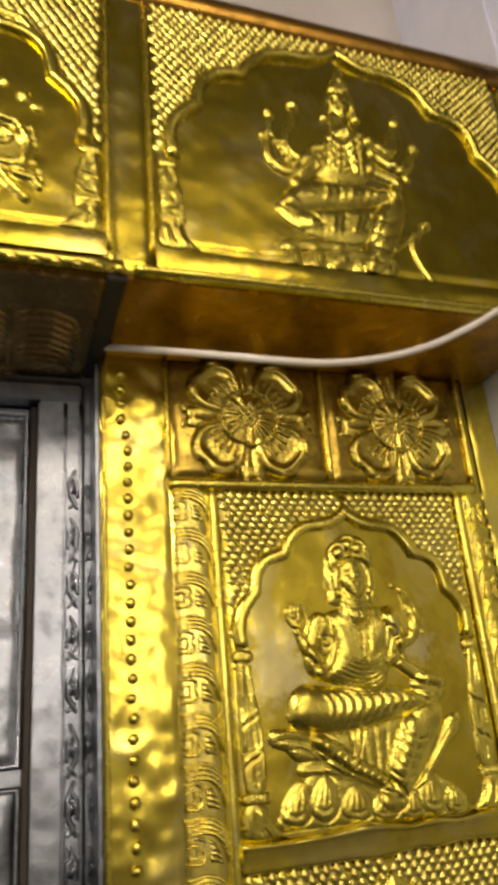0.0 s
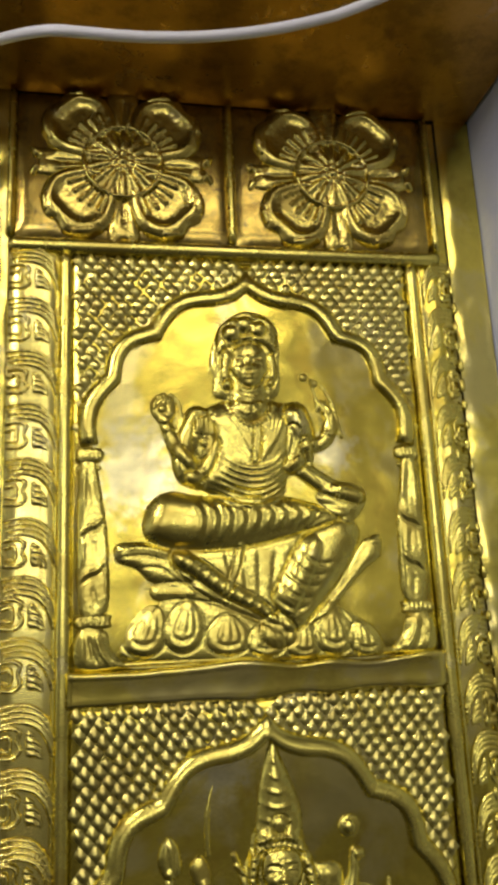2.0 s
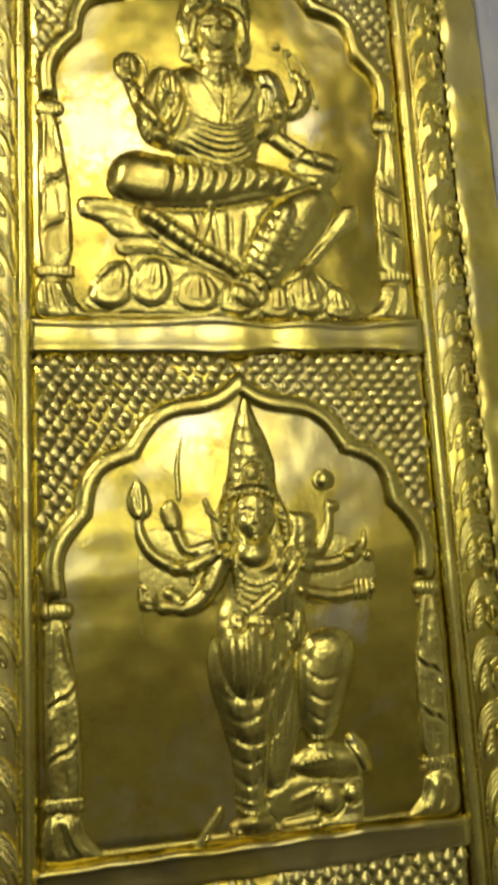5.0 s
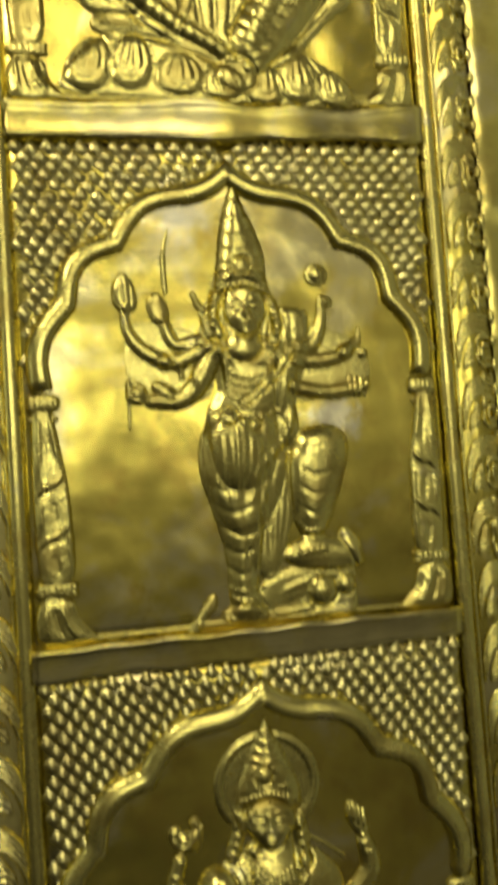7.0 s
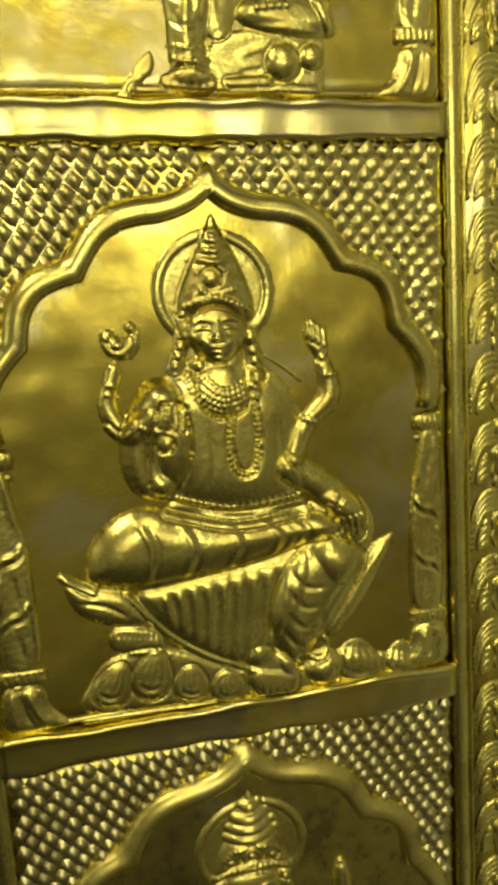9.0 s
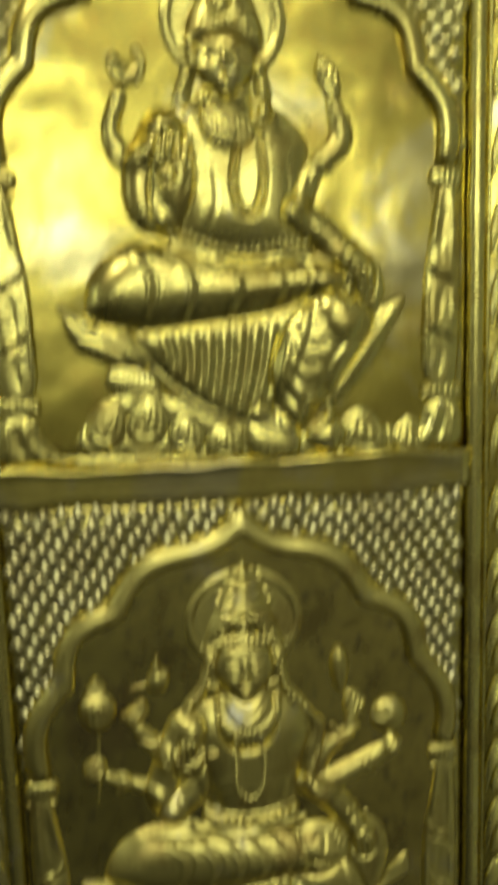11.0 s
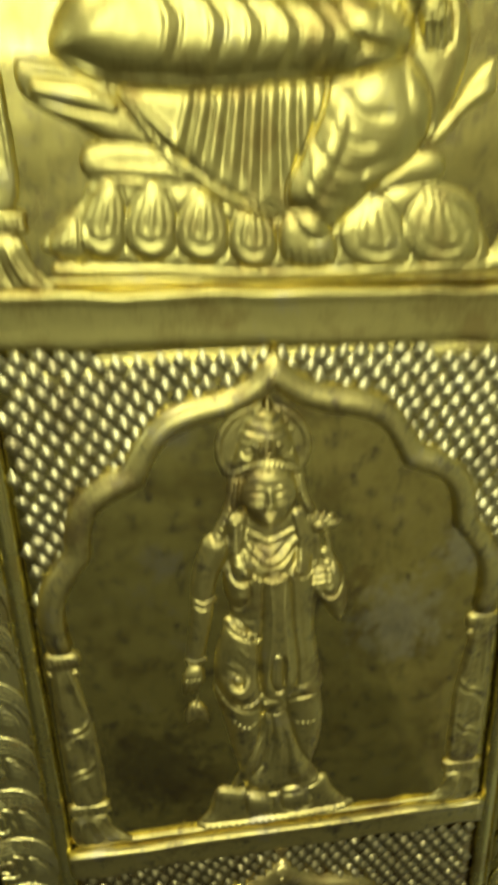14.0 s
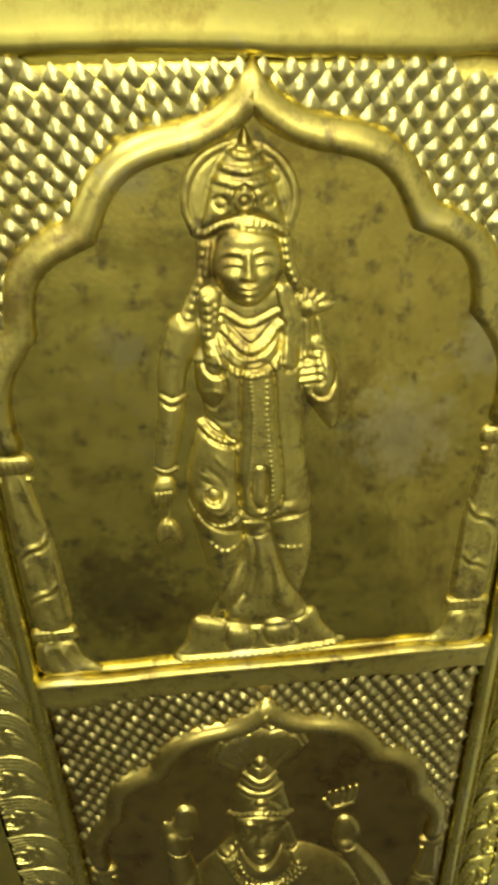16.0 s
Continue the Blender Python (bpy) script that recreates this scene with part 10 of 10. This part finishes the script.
ARCH_PROFILE = [(-0.0068, -0.0015), (-0.0066, 0.0030), (-0.0057, 0.0050), (-0.0032, 0.0062), (0.0008, 0.0058), (0.0042, 0.0040), (0.0062, 0.0020), (0.0076, -0.0015)]


def bar_profile(w):
    """A broad flattened bar with a crisp upper lip."""
    return [(w * a, h) for a, h in ((-0.5, -0.0015), (-0.47, 0.0020), (-0.42, 0.0034), (-0.34, 0.0038), (-0.22, 0.0036), (0.0, 0.0040), (0.2, 0.0042), (0.30, 0.0046), (0.38, 0.0056), (0.45, 0.0046), (0.49, 0.0016), (0.5, -0.0015))]


def niche(name, label, x0, x1, ztop, zfoot, zbot, y, k, form, form_label, sheet=GOLD, columns=True, frame_bar=True, rise=0.0, lean=0.0, top_lean=0.0, broad=False, deep=0.8):
    top = thing(name, label, "relief panel", "niche panels of the jamb")
    cx = (x0 + x1) / 2
    raised = {GOLD: GOLD_RAISED, STAINED: STAINED_RAISED, SHADE_BROWN: BROWN_RAISED}.get(sheet, WORN_RAISED)
    half = (x1 - x0) / 2 - 0.0015
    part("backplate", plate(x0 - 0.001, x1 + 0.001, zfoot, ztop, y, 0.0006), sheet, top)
    arch = arch_line(cx, ztop + rise, k, half)
    part("arch_moulding", sweep(arch, ARCH_PROFILE, y, 0.12), raised, top)
    spring = arch[0][1]
    if columns:
        tall = (spring - zfoot) / 0.158
        for side in (0, 1):
            x = x0 + 0.0135 if side == 0 else x1 - 0.0135
            (cap, shaft, foot) = (c[side] for c in COLUMN)
            sh = part("column", shaft, None, top)
            sh.material_slots[0].link = "OBJECT"
            sh.material_slots[0].material = raised
            sh.location, sh.scale = (x, y, zfoot + 0.001), (1, 0.8, tall)
            for nm, me, zz in (("capital", cap, spring - 0.008), ("foot", foot, zfoot + 0.001)):
                ob = part(nm, me, None, sh)
                ob.material_slots[0].link = "OBJECT"
                ob.material_slots[0].material = raised
                ob.location, ob.scale = (0, 0, (zz - zfoot - 0.001) / tall), (1, 1, 1 / tall)
    rnd = random.Random(form_label)
    poly = arch + [(arch[-1][0], zfoot), (arch[0][0], zfoot)]
    peak = ztop + abs(top_lean) * half
    rows = int((peak - spring - 0.002) / STUD_Z)
    for side in (-1, 1):
        for j in range(rows):
            z = peak - 0.0036 - j * STUD_Z
            slip = (STUD_LEAN * j + (j % 2) * STUD_X / 2) % STUD_X
            for i in range(int(half / STUD_X) + 2):
                x = cx + side * (i * STUD_X + STUD_X - slip)
                if not (x0 + 0.0042 < x < x1 - 0.0042) or (x - cx) * side < 0.001:
                    continue
                near = any(inside(poly, x + dx, z + dz) for dx, dz in ((0.0035, 0), (-0.0035, 0), (0, -0.0045), (0.002, -0.003), (-0.002, -0.003)))
                if near or z > ztop + top_lean * (x - cx) - 0.002:
                    continue
                st = part("stud", (STUD if sheet is GOLD else CRISP_STUD)[side], None, top)
                st.location = (x + rnd.uniform(-0.0004, 0.0004), y, z + rnd.uniform(-0.0004, 0.0004))
                g = rnd.uniform(0.96, 1.03)
                st.material_slots[0].link = "OBJECT"
                st.material_slots[0].material = STUDDED if sheet is GOLD else DULL_STUDS if sheet is SHADE_BROWN else WORN_STUDS
                st.scale = (g, rnd.uniform(0.8, 1.15), g)
                st.rotation_euler = (rnd.uniform(-0.12, 0.12), rnd.uniform(-0.06, 0.06), rnd.uniform(-0.12, 0.12))
    if frame_bar:
        zc = (zfoot + zbot) / 2
        part("bar", sweep([(bx, bz + lean * (bx - cx) + 0.0010 * noise.noise((bx * 24, bz * 9, 2.0))) for bx, bz in line(x0 - 0.001, zc, x1 + 0.001, zc, 60)], bar_profile(zfoot - zbot + 0.002), y, 0.42), POLISHED if sheet is GOLD else raised, top, "rounded bar under the niche")
        part("ledge", sweep(line(x0 + 0.012, zfoot + 0.004 - lean * 0.12, x1 - 0.012, zfoot + 0.004 + lean * 0.12, 20), half_round(0.004, 0.003, 5), y), raised, top)
    else:
        part("band", plate(x0, x1, zbot, zfoot + 0.001, y - 0.0012, 0.0009, 0.005, 0.0008), GOLD, top, "plain flat band under the niche")
    s = Relief(x0 + 0.002, x1 - 0.002, zfoot + 0.001, ztop - 0.002, 0.00058, 0.0045)
    form(s)
    if broad:
        data = s.mesh(y, 3, wear=0.00010, scale=0.54, fillet=60, bridge=60)
    else:
        data = s.mesh(y, 1, wear=0.00008, scale=deep, fillet=14, bridge=26)
    part("relief_figure", data, raised, top, form_label)
    return top


X0, X1 = 0.0, 0.262
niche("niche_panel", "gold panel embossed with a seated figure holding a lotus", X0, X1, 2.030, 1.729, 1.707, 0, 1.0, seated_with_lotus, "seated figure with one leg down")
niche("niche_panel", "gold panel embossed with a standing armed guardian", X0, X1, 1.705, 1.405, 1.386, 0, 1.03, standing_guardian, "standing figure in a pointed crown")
niche("niche_panel", "gold panel embossed with a seated haloed figure", X0, X1, 1.384, 1.085, 1.063, 0, 0.98, seated_with_raised_palm, "seated figure before a halo ring")
niche("niche_panel", "tarnished gold panel embossed with a many-armed seated figure", X0, X1, 1.061, 0.746, 0.720, 0, 1.10, seated_many_armed, "seated figure with six arms", TARNISHED, rise=0.008, lean=-0.036)
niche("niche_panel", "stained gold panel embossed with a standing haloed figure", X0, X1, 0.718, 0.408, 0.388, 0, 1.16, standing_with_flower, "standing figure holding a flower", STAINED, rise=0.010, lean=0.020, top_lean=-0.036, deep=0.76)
# the dark reflection low on the jamb is painted as a browner sheet
niche("niche_panel", "gold panel, shade painted brown, embossed with a figure under a serpent hood", X0, X1, 0.386, 0.080, 0.058, 0, 1.15, hooded_figure, "figure under a fanned hood", SHADE_BROWN)

# ---- ridges and scroll borders ----


def scroll_mesh(flip):
    """One unit of the running border: a hooked scroll and swept leaf ribs."""
    r = Relief(-0.021, 0.021, -0.034, 0.026, 0.0005, 0.0008)
    for i in range(4):
        z = 0.0195 - 0.0036 * i
        r.rod([(-0.0175 + 0.001 * i, z - 0.001, 0.0013), (-0.004, z + 0.0006, 0.0018), (0.006, z - 0.002, 0.0021), (0.0135, z - 0.010, 0.0021), (0.0180, z - 0.022, 0.0014)], 1.1, 0.6)
    r.pad([(0.0005, 0.003), (0.006, 0.002), (0.011, -0.006), (0.0125, -0.015), (0.006, -0.014), (0.0005, -0.012)], 0.0022, 0.004)
    for i in range(3):
        z = 0.000 - i * 0.0042
        r.chase([(0.002, z), (0.007, z - 0.0012), (0.011, z - 0.005)], 0.0007, -0.0012)
    r.rod([(-0.0165, 0.0048, 0.0016), (-0.009, 0.0058, 0.0019), (-0.0035, 0.0030, 0.0019), (-0.0050, -0.0030, 0.0017), (-0.0030, -0.0085, 0.0019), (-0.008, -0.0130, 0.0019), (-0.0165, -0.0125, 0.0016)], 1.2, 0.6)
    r.rod([(-0.0165, -0.0005, 0.0014), (-0.0105, 0.0006, 0.0018), (-0.0095, -0.0042, 0.0018), (-0.0105, -0.0088, 0.0017), (-0.0165, -0.0080, 0.0013)], 1.1, 0.6)
    me = r.mesh(0, 1)
    if flip:
        me.transform(Matrix.Diagonal((-1, 1, 1, 1)))
        me.flip_normals()
    me.materials.append(GOLD_RAISED if flip else GLARE_RELIEF)
    return me


def bead_mesh(r, flat=0.8):
    bm = bmesh.new()
    bmesh.ops.create_uvsphere(bm, u_segments=12, v_segments=8, radius=r)
    bmesh.ops.scale(bm, vec=(1, flat, 1), verts=bm.verts)
    for f in bm.faces:
        f.smooth = True
    me = bpy.data.meshes.new("bead")
    bm.to_mesh(me)
    bm.free()
    me.materials.append(GOLD_RAISED)
    return me


def border(name, label, x0, x1, z0, z1, flip, beads_at=None):
    top = thing(name, label, "border")
    part("strip", plate(x0, x1, z0, z1, 0.0, 0.0007), GOLD if flip else GLARE_RELIEF, top)
    me = scroll_mesh(flip)
    wide = (x1 - x0) / 0.038
    n = round((z1 - z0) / 0.0405)
    rnd = random.Random(7)
    for i in range(n):
        ob = part("scroll", me, None, top)
        ob.location = ((x0 + x1) / 2 + rnd.uniform(-0.0006, 0.0006), 0.0, z1 - (i + 0.5) * (z1 - z0) / n + rnd.uniform(-0.0008, 0.0008))
        ob.scale = (wide, rnd.uniform(0.8, 1.05) * (0.55 if flip else 1.15 if ob.location.z > 1.25 else 0.5 if ob.location.z > 1.1 else 0.42), rnd.uniform(0.95, 1.03))
    return top


border("scroll_border", "gold border beaten with running leaf scrolls beside the niches", -0.046, -0.009, 0.058, 2.036, False)
border("scroll_border", "worn gold border of leaf scrolls with bead edging", 0.2765, 0.3005, 0.058, 2.036, True)
for lab, bands in (("broad plain gold ridge between leaf border and niches", ((-0.0045, 0.0105, 0.0042), (-0.0103, 0.0026, 0.0020))), ("plain gold ridge edging the worn border", ((0.2680, 0.0100, 0.0040), (0.2745, 0.0030, 0.0024)))):
    rm = thing("ridge_moulding", lab, "moulding")
    for x, wide, high in bands:
        part("ridge", sweep(line(x, 0.058, x, 2.036, 160), half_round(wide, high, 8), 0.0, 0.2), GOLD_RAISED, rm)

BEAD, SMALL_BEAD = bead_mesh(0.0048), bead_mesh(0.0030)
strip = thing("bead_strip", "row of large gold beads down the jamb edge", "moulding")
part("ridge", sweep(line(-0.107, 0.058, -0.107, 2.165, 160), half_round(0.005, 0.005, 6), 0.0, 0.1), GOLD_RAISED, strip)
rnd = random.Random(3)
for i in range(128):
    b = part("bead", BEAD, None, strip)
    b.location = (-0.086 + rnd.uniform(-0.001, 0.001) - (0.004 if i < 4 else 0), 0.0, 2.149 - i * 0.0158)
    b.scale = (1, 1, rnd.uniform(0.9, 1.15))
edging = thing("bead_edging", "two broken rows of small beads edging the worn border", "moulding")
for i in range(120):
    for x in (0.2925, 0.3015):
        if rnd.random() < 0.85 and (x > 0.3 or (i * 0.4) % 1 < 0.75):
            b = part("bead", SMALL_BEAD, None, edging)
            b.location = (x + rnd.uniform(-0.001, 0.001), 0.0, 2.02 - i * 0.0162 + (0.008 if x > 0.3 else 0))
            b.scale = (0.75, 0.75, rnd.uniform(1.3, 2.0))

# ---- rosettes ----
rail = thing("rosette_rail", "flat gold rail under the two rosettes", "moulding")
part("rail", sweep(line(-0.046, 2.038, 0.292, 2.038, 50), half_round(0.012, 0.006), 0.0, 0.1), GOLD_RAISED, rail)


def rosette(cx, cz, label, turn):
    top = thing("rosette", label, "rosette", "rosettes over the niches")
    # ground coloured brown to hold the shade under the header
    part("backplate", plate(cx - 0.082, cx + 0.084, 2.045, SOFFIT - 0.001, 0.0, 0.0010), SHADE_BROWN, top, "gold ground of the rosette, its shade painted brown")
    petal = Relief(-0.036, 0.036, 0.006, 0.082, 0.0007)
    petal.pad([(-0.009, 0.012), (0.009, 0.012), (0.025, 0.030), (0.0305, 0.048), (0.023, 0.066), (0.010, 0.074), (0, 0.072), (-0.010, 0.074), (-0.023, 0.066), (-0.0305, 0.048), (-0.025, 0.030)], 0.0062, 0.007)
    petal.pad([(-0.007, 0.022), (0.007, 0.022), (0.018, 0.036), (0.0215, 0.049), (0.014, 0.061), (0, 0.063), (-0.014, 0.061), (-0.0215, 0.049), (-0.018, 0.036)], -0.0036, 0.007, 1.0, 0.0006)
    for i in range(-2, 3):
        petal.rod([(i * 0.0046, 0.026, 0.0011), (i * 0.0070, 0.038, 0.0017), (i * 0.0078, 0.046 - abs(i) * 0.002, 0.0020)], 1.2, 1.0, 0.0003)
    petal.rod([(-0.017, 0.068, 0.003), (-0.023, 0.061, 0.0035), (-0.026, 0.054, 0.002)], 0.6, 1.0)
    petal.rod([(0.012, 0.071, 0.002), (0.020, 0.065, 0.003)], 0.6, 1.0)
    pm = petal.mesh(0, 2)
    pm.materials.append(ROSETTE)
    sep = Relief(-0.020, 0.020, 0.012, 0.078, 0.0007)
    sep.pad([(-0.003, 0.018), (0.003, 0.018), (0.010, 0.040), (0.0125, 0.058), (0.008, 0.068), (0, 0.064), (-0.008, 0.068), (-0.0125, 0.058), (-0.010, 0.040)], 0.0034, 0.005)
    sep.chase([(0, 0.022), (0, 0.058)], 0.0014, -0.0016)
    for d in (-1, 1):
        sep.chase([(d * 0.004, 0.030), (d * 0.007, 0.054)], 0.0012, 0.0012)
        sep.rod([(d * 0.006, 0.066, 0.0035), (d * 0.010, 0.068, 0.003)], 0.9)
    sm = sep.mesh(0, 1)
    sm.materials.append(ROSETTE)
    for q in range(4):
        a = radians(45 + 90 * q + turn)
        ob = part("petal", pm, None, top)
        ob.matrix_world = Matrix.Translation((cx, 0, cz)) @ Matrix.Rotation(-a, 4, "Y") @ Matrix.Diagonal((1.0, 1, 1.0, 1))
        ob = part("sepal", sm, None, top)
        ob.matrix_world = Matrix.Translation((cx, 0, cz)) @ Matrix.Rotation(-a - radians(45), 4, "Y")
    hub = Relief(-0.030, 0.030, -0.030, 0.030, 0.0007)
    hub.blob(0, 0, 0.030, 0.030, 0.006)
    hub.ring(0, 0, 0.0268, 0.0020, 0.0064, 0)
    for i in range(14):
        a = math.tau * i / 14 + 0.2
        hub.limb([(0.0100 * math.cos(a), 0.0100 * math.sin(a), 0.0018), (0.0235 * math.cos(a), 0.0235 * math.sin(a), 0.0034)], 0.0088)
        if i % 2:
            hub.beads([(0.006 * math.cos(a), 0.006 * math.sin(a)), (0.0063 * math.cos(a), 0.0063 * math.sin(a))], 0.0019, 0.009)
    hub.beads([(0, 0), (0.0002, 0)], 0.003, 0.009)
    hm = hub.mesh(0, 1)
    ob = part("hub", hm, ROSETTE, top)
    ob.location, ob.scale = (cx, -0.001, cz), (1.12, 1, 1.12)
    return top


rosette(0.038, 2.108, "gold panel embossed with a four-petalled rosette", 0)
rosette(0.206, 2.108, "gold panel embossed with a slightly turned rosette", 3)
divider = thing("divider", "plain gold upright between the two rosettes", "moulding")
part("upright", sweep(line(0.1225, 2.046, 0.1225, 2.168, 12), half_round(0.007, 0.004), 0.0), GOLD_RAISED, divider)
for x in (-0.046, 0.292):
    d = thing("divider", "plain gold upright closing the rosette band", "moulding")
    part("upright", sweep(line(x, 2.046, x, 2.168, 12), half_round(0.006, 0.004), 0.0), GOLD_RAISED, d)

# ---- header ----
niche("niche_panel", "gold header panel embossed with a seated figure", -0.080, 0.318, 2.500, 2.200, 2.181, HY, 1.38, header_figure, "seated figure with raised arms", GOLD, True, False)
niche("niche_panel", "gold header panel embossed with curling forms", -0.520, -0.122, 2.500, 2.206, 2.186, HY - 0.002, 1.38, header_swirl, "curling embossed form", GOLD, True, False, broad=True)
pil = thing("pilaster_strip", "plain flat gold strip between the header panels", "moulding")
part("strip", plate(-0.121, -0.081, SOFFIT + 0.002, 2.500, HY - 0.001, 0.0007), GOLD, pil)
for x in (-0.120, -0.0825):
    part("ridge", sweep(line(x, 2.195, x, 2.498, 30), half_round(0.005, 0.004, 6), HY - 0.001), GOLD_RAISED, pil)
lip = thing("header_lip", "bright gold lip along the lower header edge", "moulding")
part("lip", sweep(line(-0.100, 2.1755, JR - 0.003, 2.1755, 40), half_round(0.010, 0.008), HY, 0.12), GOLD_RAISED, lip)
beadrow = thing("header_bead_row", "row of gold beads under the swirling header panel", "moulding")
part("rail", sweep(line(-1.35, 2.178, -0.108, 2.178, 40), half_round(0.012, 0.006), HY, 0.1), GOLD_RAISED, beadrow)
for i in range(34):
    b = part("bead", BEAD, None, beadrow)
    b.location = (-0.112 - i * 0.0165, HY - 0.004, 2.173)
    b.scale = (1.1, 0.9, 0.8)

# ---- silver door ----
DY = 0.057
seam = thing("joint_strip", "dark shaded joint beside the silver frame", "trim", kind="structure")
part("strip", box(-0.121, -0.135, SOFFIT - 0.003, -0.1045, 0.05, SOFFIT + 0.004, 0.001), SHADOW, seam)
part("upright", box(-0.1245, DY + 0.006, SILL, JL - 0.001, 0.12, SOFFIT - 0.005, 0.001), SHADOW, seam)
lint = thing("lintel_soffit", "dark bronze soffit with beaten palm leaves", "soffit")
part("board", box(-1.35, -0.130, SOFFIT - 0.002, -0.1215, 0.056, SOFFIT + 0.010, 0.001), BRONZE, lint)


def leaf_mesh():
    """A fan of drooping leaf lines, shallowly beaten."""
    r = Relief(-0.065, 0.065, -0.02, 0.12, 0.001)
    for i in range(8):
        z = 0.008 + i * 0.0125
        for d in (-1, 1):
            r.limb([(d * 0.002, z, 0.002), (d * 0.016, z + 0.012, 0.0032), (d * 0.036, z + 0.013, 0.0032), (d * 0.054, z + 0.002, 0.0028), (d * 0.060, z - 0.012, 0.002)], 0.001)
    r.limb([(0, 0, 0.003), (0, 0.112, 0.002)], 0.001)
    r.ring(0, -0.010, 0.007, 0.003, 0.003)
    me = r.mesh(0, 1)
    me.materials.append(BRONZE)
    return me


LEAF = leaf_mesh()
for i in range(5):
    ob = part("leaf", LEAF, None, lint)
    ob.matrix_world = Matrix.Translation((-0.195 - 0.125 * i, 0.035, SOFFIT - 0.002)) @ Matrix.Rotation(radians(90), 4, "X") @ Matrix.Rotation(radians(0), 4, "Y")

frame_s = thing("door_frame", "beaten silver door frame with floral edging", "door frame")
part("post", box(-0.1635, DY, SILL, -0.1215, 0.16, SOFFIT - 0.026, 0.002), SILVER, frame_s)
part("reveal", box(-0.1185, DY - 0.001, SILL, -0.1125, 0.12, SOFFIT - 0.006, 0.001), SILVER, frame_s)
part("cheek", box(-0.1135, 0.008, SILL, -0.1105, DY - 0.003, SOFFIT - 0.006, 0.001), SILVER, frame_s)
part("head_rail", box(-1.35, DY - 0.002, SOFFIT - 0.026, -0.1215, 0.16, SOFFIT - 0.009, 0.002), SILVER, frame_s)
part("head_joint", box(-1.35, DY + 0.002, SOFFIT - 0.008, -0.1215, 0.16, SOFFIT - 0.003, 0.001), SHADOW, frame_s, "dark shaded joint over the head rail")
for x in (-0.1225, -0.1375):
    part("ridge", sweep(line(x, SILL, x, 2.140, 120), half_round(0.004, 0.003, 6), DY, 0.8), SILVER, frame_s)
fl = Relief(-0.009, 0.009, -0.024, 0.024, 0.0007)
fl.limb([(-0.004, -0.020, 0.002), (0.003, -0.008, 0.003), (0.004, 0.006, 0.003), (-0.002, 0.019, 0.002)], 0.003)
fl.limb([(-0.005, -0.008, 0.002), (-0.004, 0.006, 0.0028), (0.001, 0.012, 0.002)], 0.003)
fl.limb([(0.004, -0.020, 0.0016), (-0.003, -0.014, 0.002)], 0.003)
fl.blob(0.0, 0.0, 0.0035, 0.006, 0.007)
FLM = fl.mesh(0, 1)
FLM.materials.append(SILVER)
for i in range(42):
    for x, wide in ((-0.130, 0.85), (-0.1155, 0.36)):
        ob = part("flourish", FLM, None, frame_s)
        ob.location = (x + rnd.uniform(-0.0006, 0.0006), DY - (0.001 if wide < 0.5 else 0), 2.045 - 0.046 * i + rnd.uniform(-0.004, 0.004))
        ob.scale = (wide if i % 2 else -wide, 1, rnd.uniform(0.85, 1.05))

door = thing("door", "silver sheet double door with recessed panels, shut", "door")
part("leaf", box(-1.35, DY + 0.022, SILL + 0.005, -0.171, 0.15, SOFFIT - 0.028, 0.002), SILVER, door)
part("rebate", box(-0.1705, DY + 0.016, SILL + 0.005, -0.1640, 0.15, SOFFIT - 0.028, 0.001), SHADOW, door, "dark gap round the leaf")
for z0, z1 in ((1.803, 2.132), (1.300, 1.785), (0.700, 1.280), (0.100, 0.680)):
    pn = part("panel", plate(-0.88, -0.176, z0, z1, DY + 0.014, 0.0016, 0.006, 0.003, 1.2), SILVER, door)
    part("bead_moulding", sweep([(-0.88, z0), (-0.174, z0), (-0.174, z1), (-0.88, z1)], half_round(0.005, 0.006), DY + 0.014), SILVER, pn)

# ---- cable ----


def tube(path, r, name="sheath", ring=10):
    verts, faces = [], []
    pts = [Vector(p) for p in path]
    for i, p in enumerate(pts):
        t = (pts[min(i + 1, len(pts) - 1)] - pts[max(i - 1, 0)]).normalized()
        u = t.cross(Vector((0, 1, 0))).normalized()
        v = t.cross(u)
        for j in range(ring):
            a = math.tau * j / ring
            verts.append(p + u * (r * math.cos(a)) + v * (r * math.sin(a)))
    for i in range(len(pts) - 1):
        for j in range(ring):
            faces.append((i * ring + j, i * ring + (j + 1) % ring, (i + 1) * ring + (j + 1) % ring, (i + 1) * ring + j))
    faces += [tuple(range(ring)), tuple((len(pts) - 1) * ring + j for j in range(ring - 1, -1, -1))]
    return mesh_of(name, verts, faces)


wire = []
for i in range(61):
    x = -0.108 + 0.44 * i / 60
    back = max(0.0, (0.0 - x) / 0.108)
    wire.append((x, -0.145 - 0.10 * max(0, x - 0.17) + 0.133 * back**1.3, 2.0985 + 1.5 * max(0, x - 0.03) ** 2 + 0.0725 * back**1.25))
cable = tagged(part("cable", tube(wire, 0.0032), CABLE, None), "slack white cable slung under the gold header", "cable")
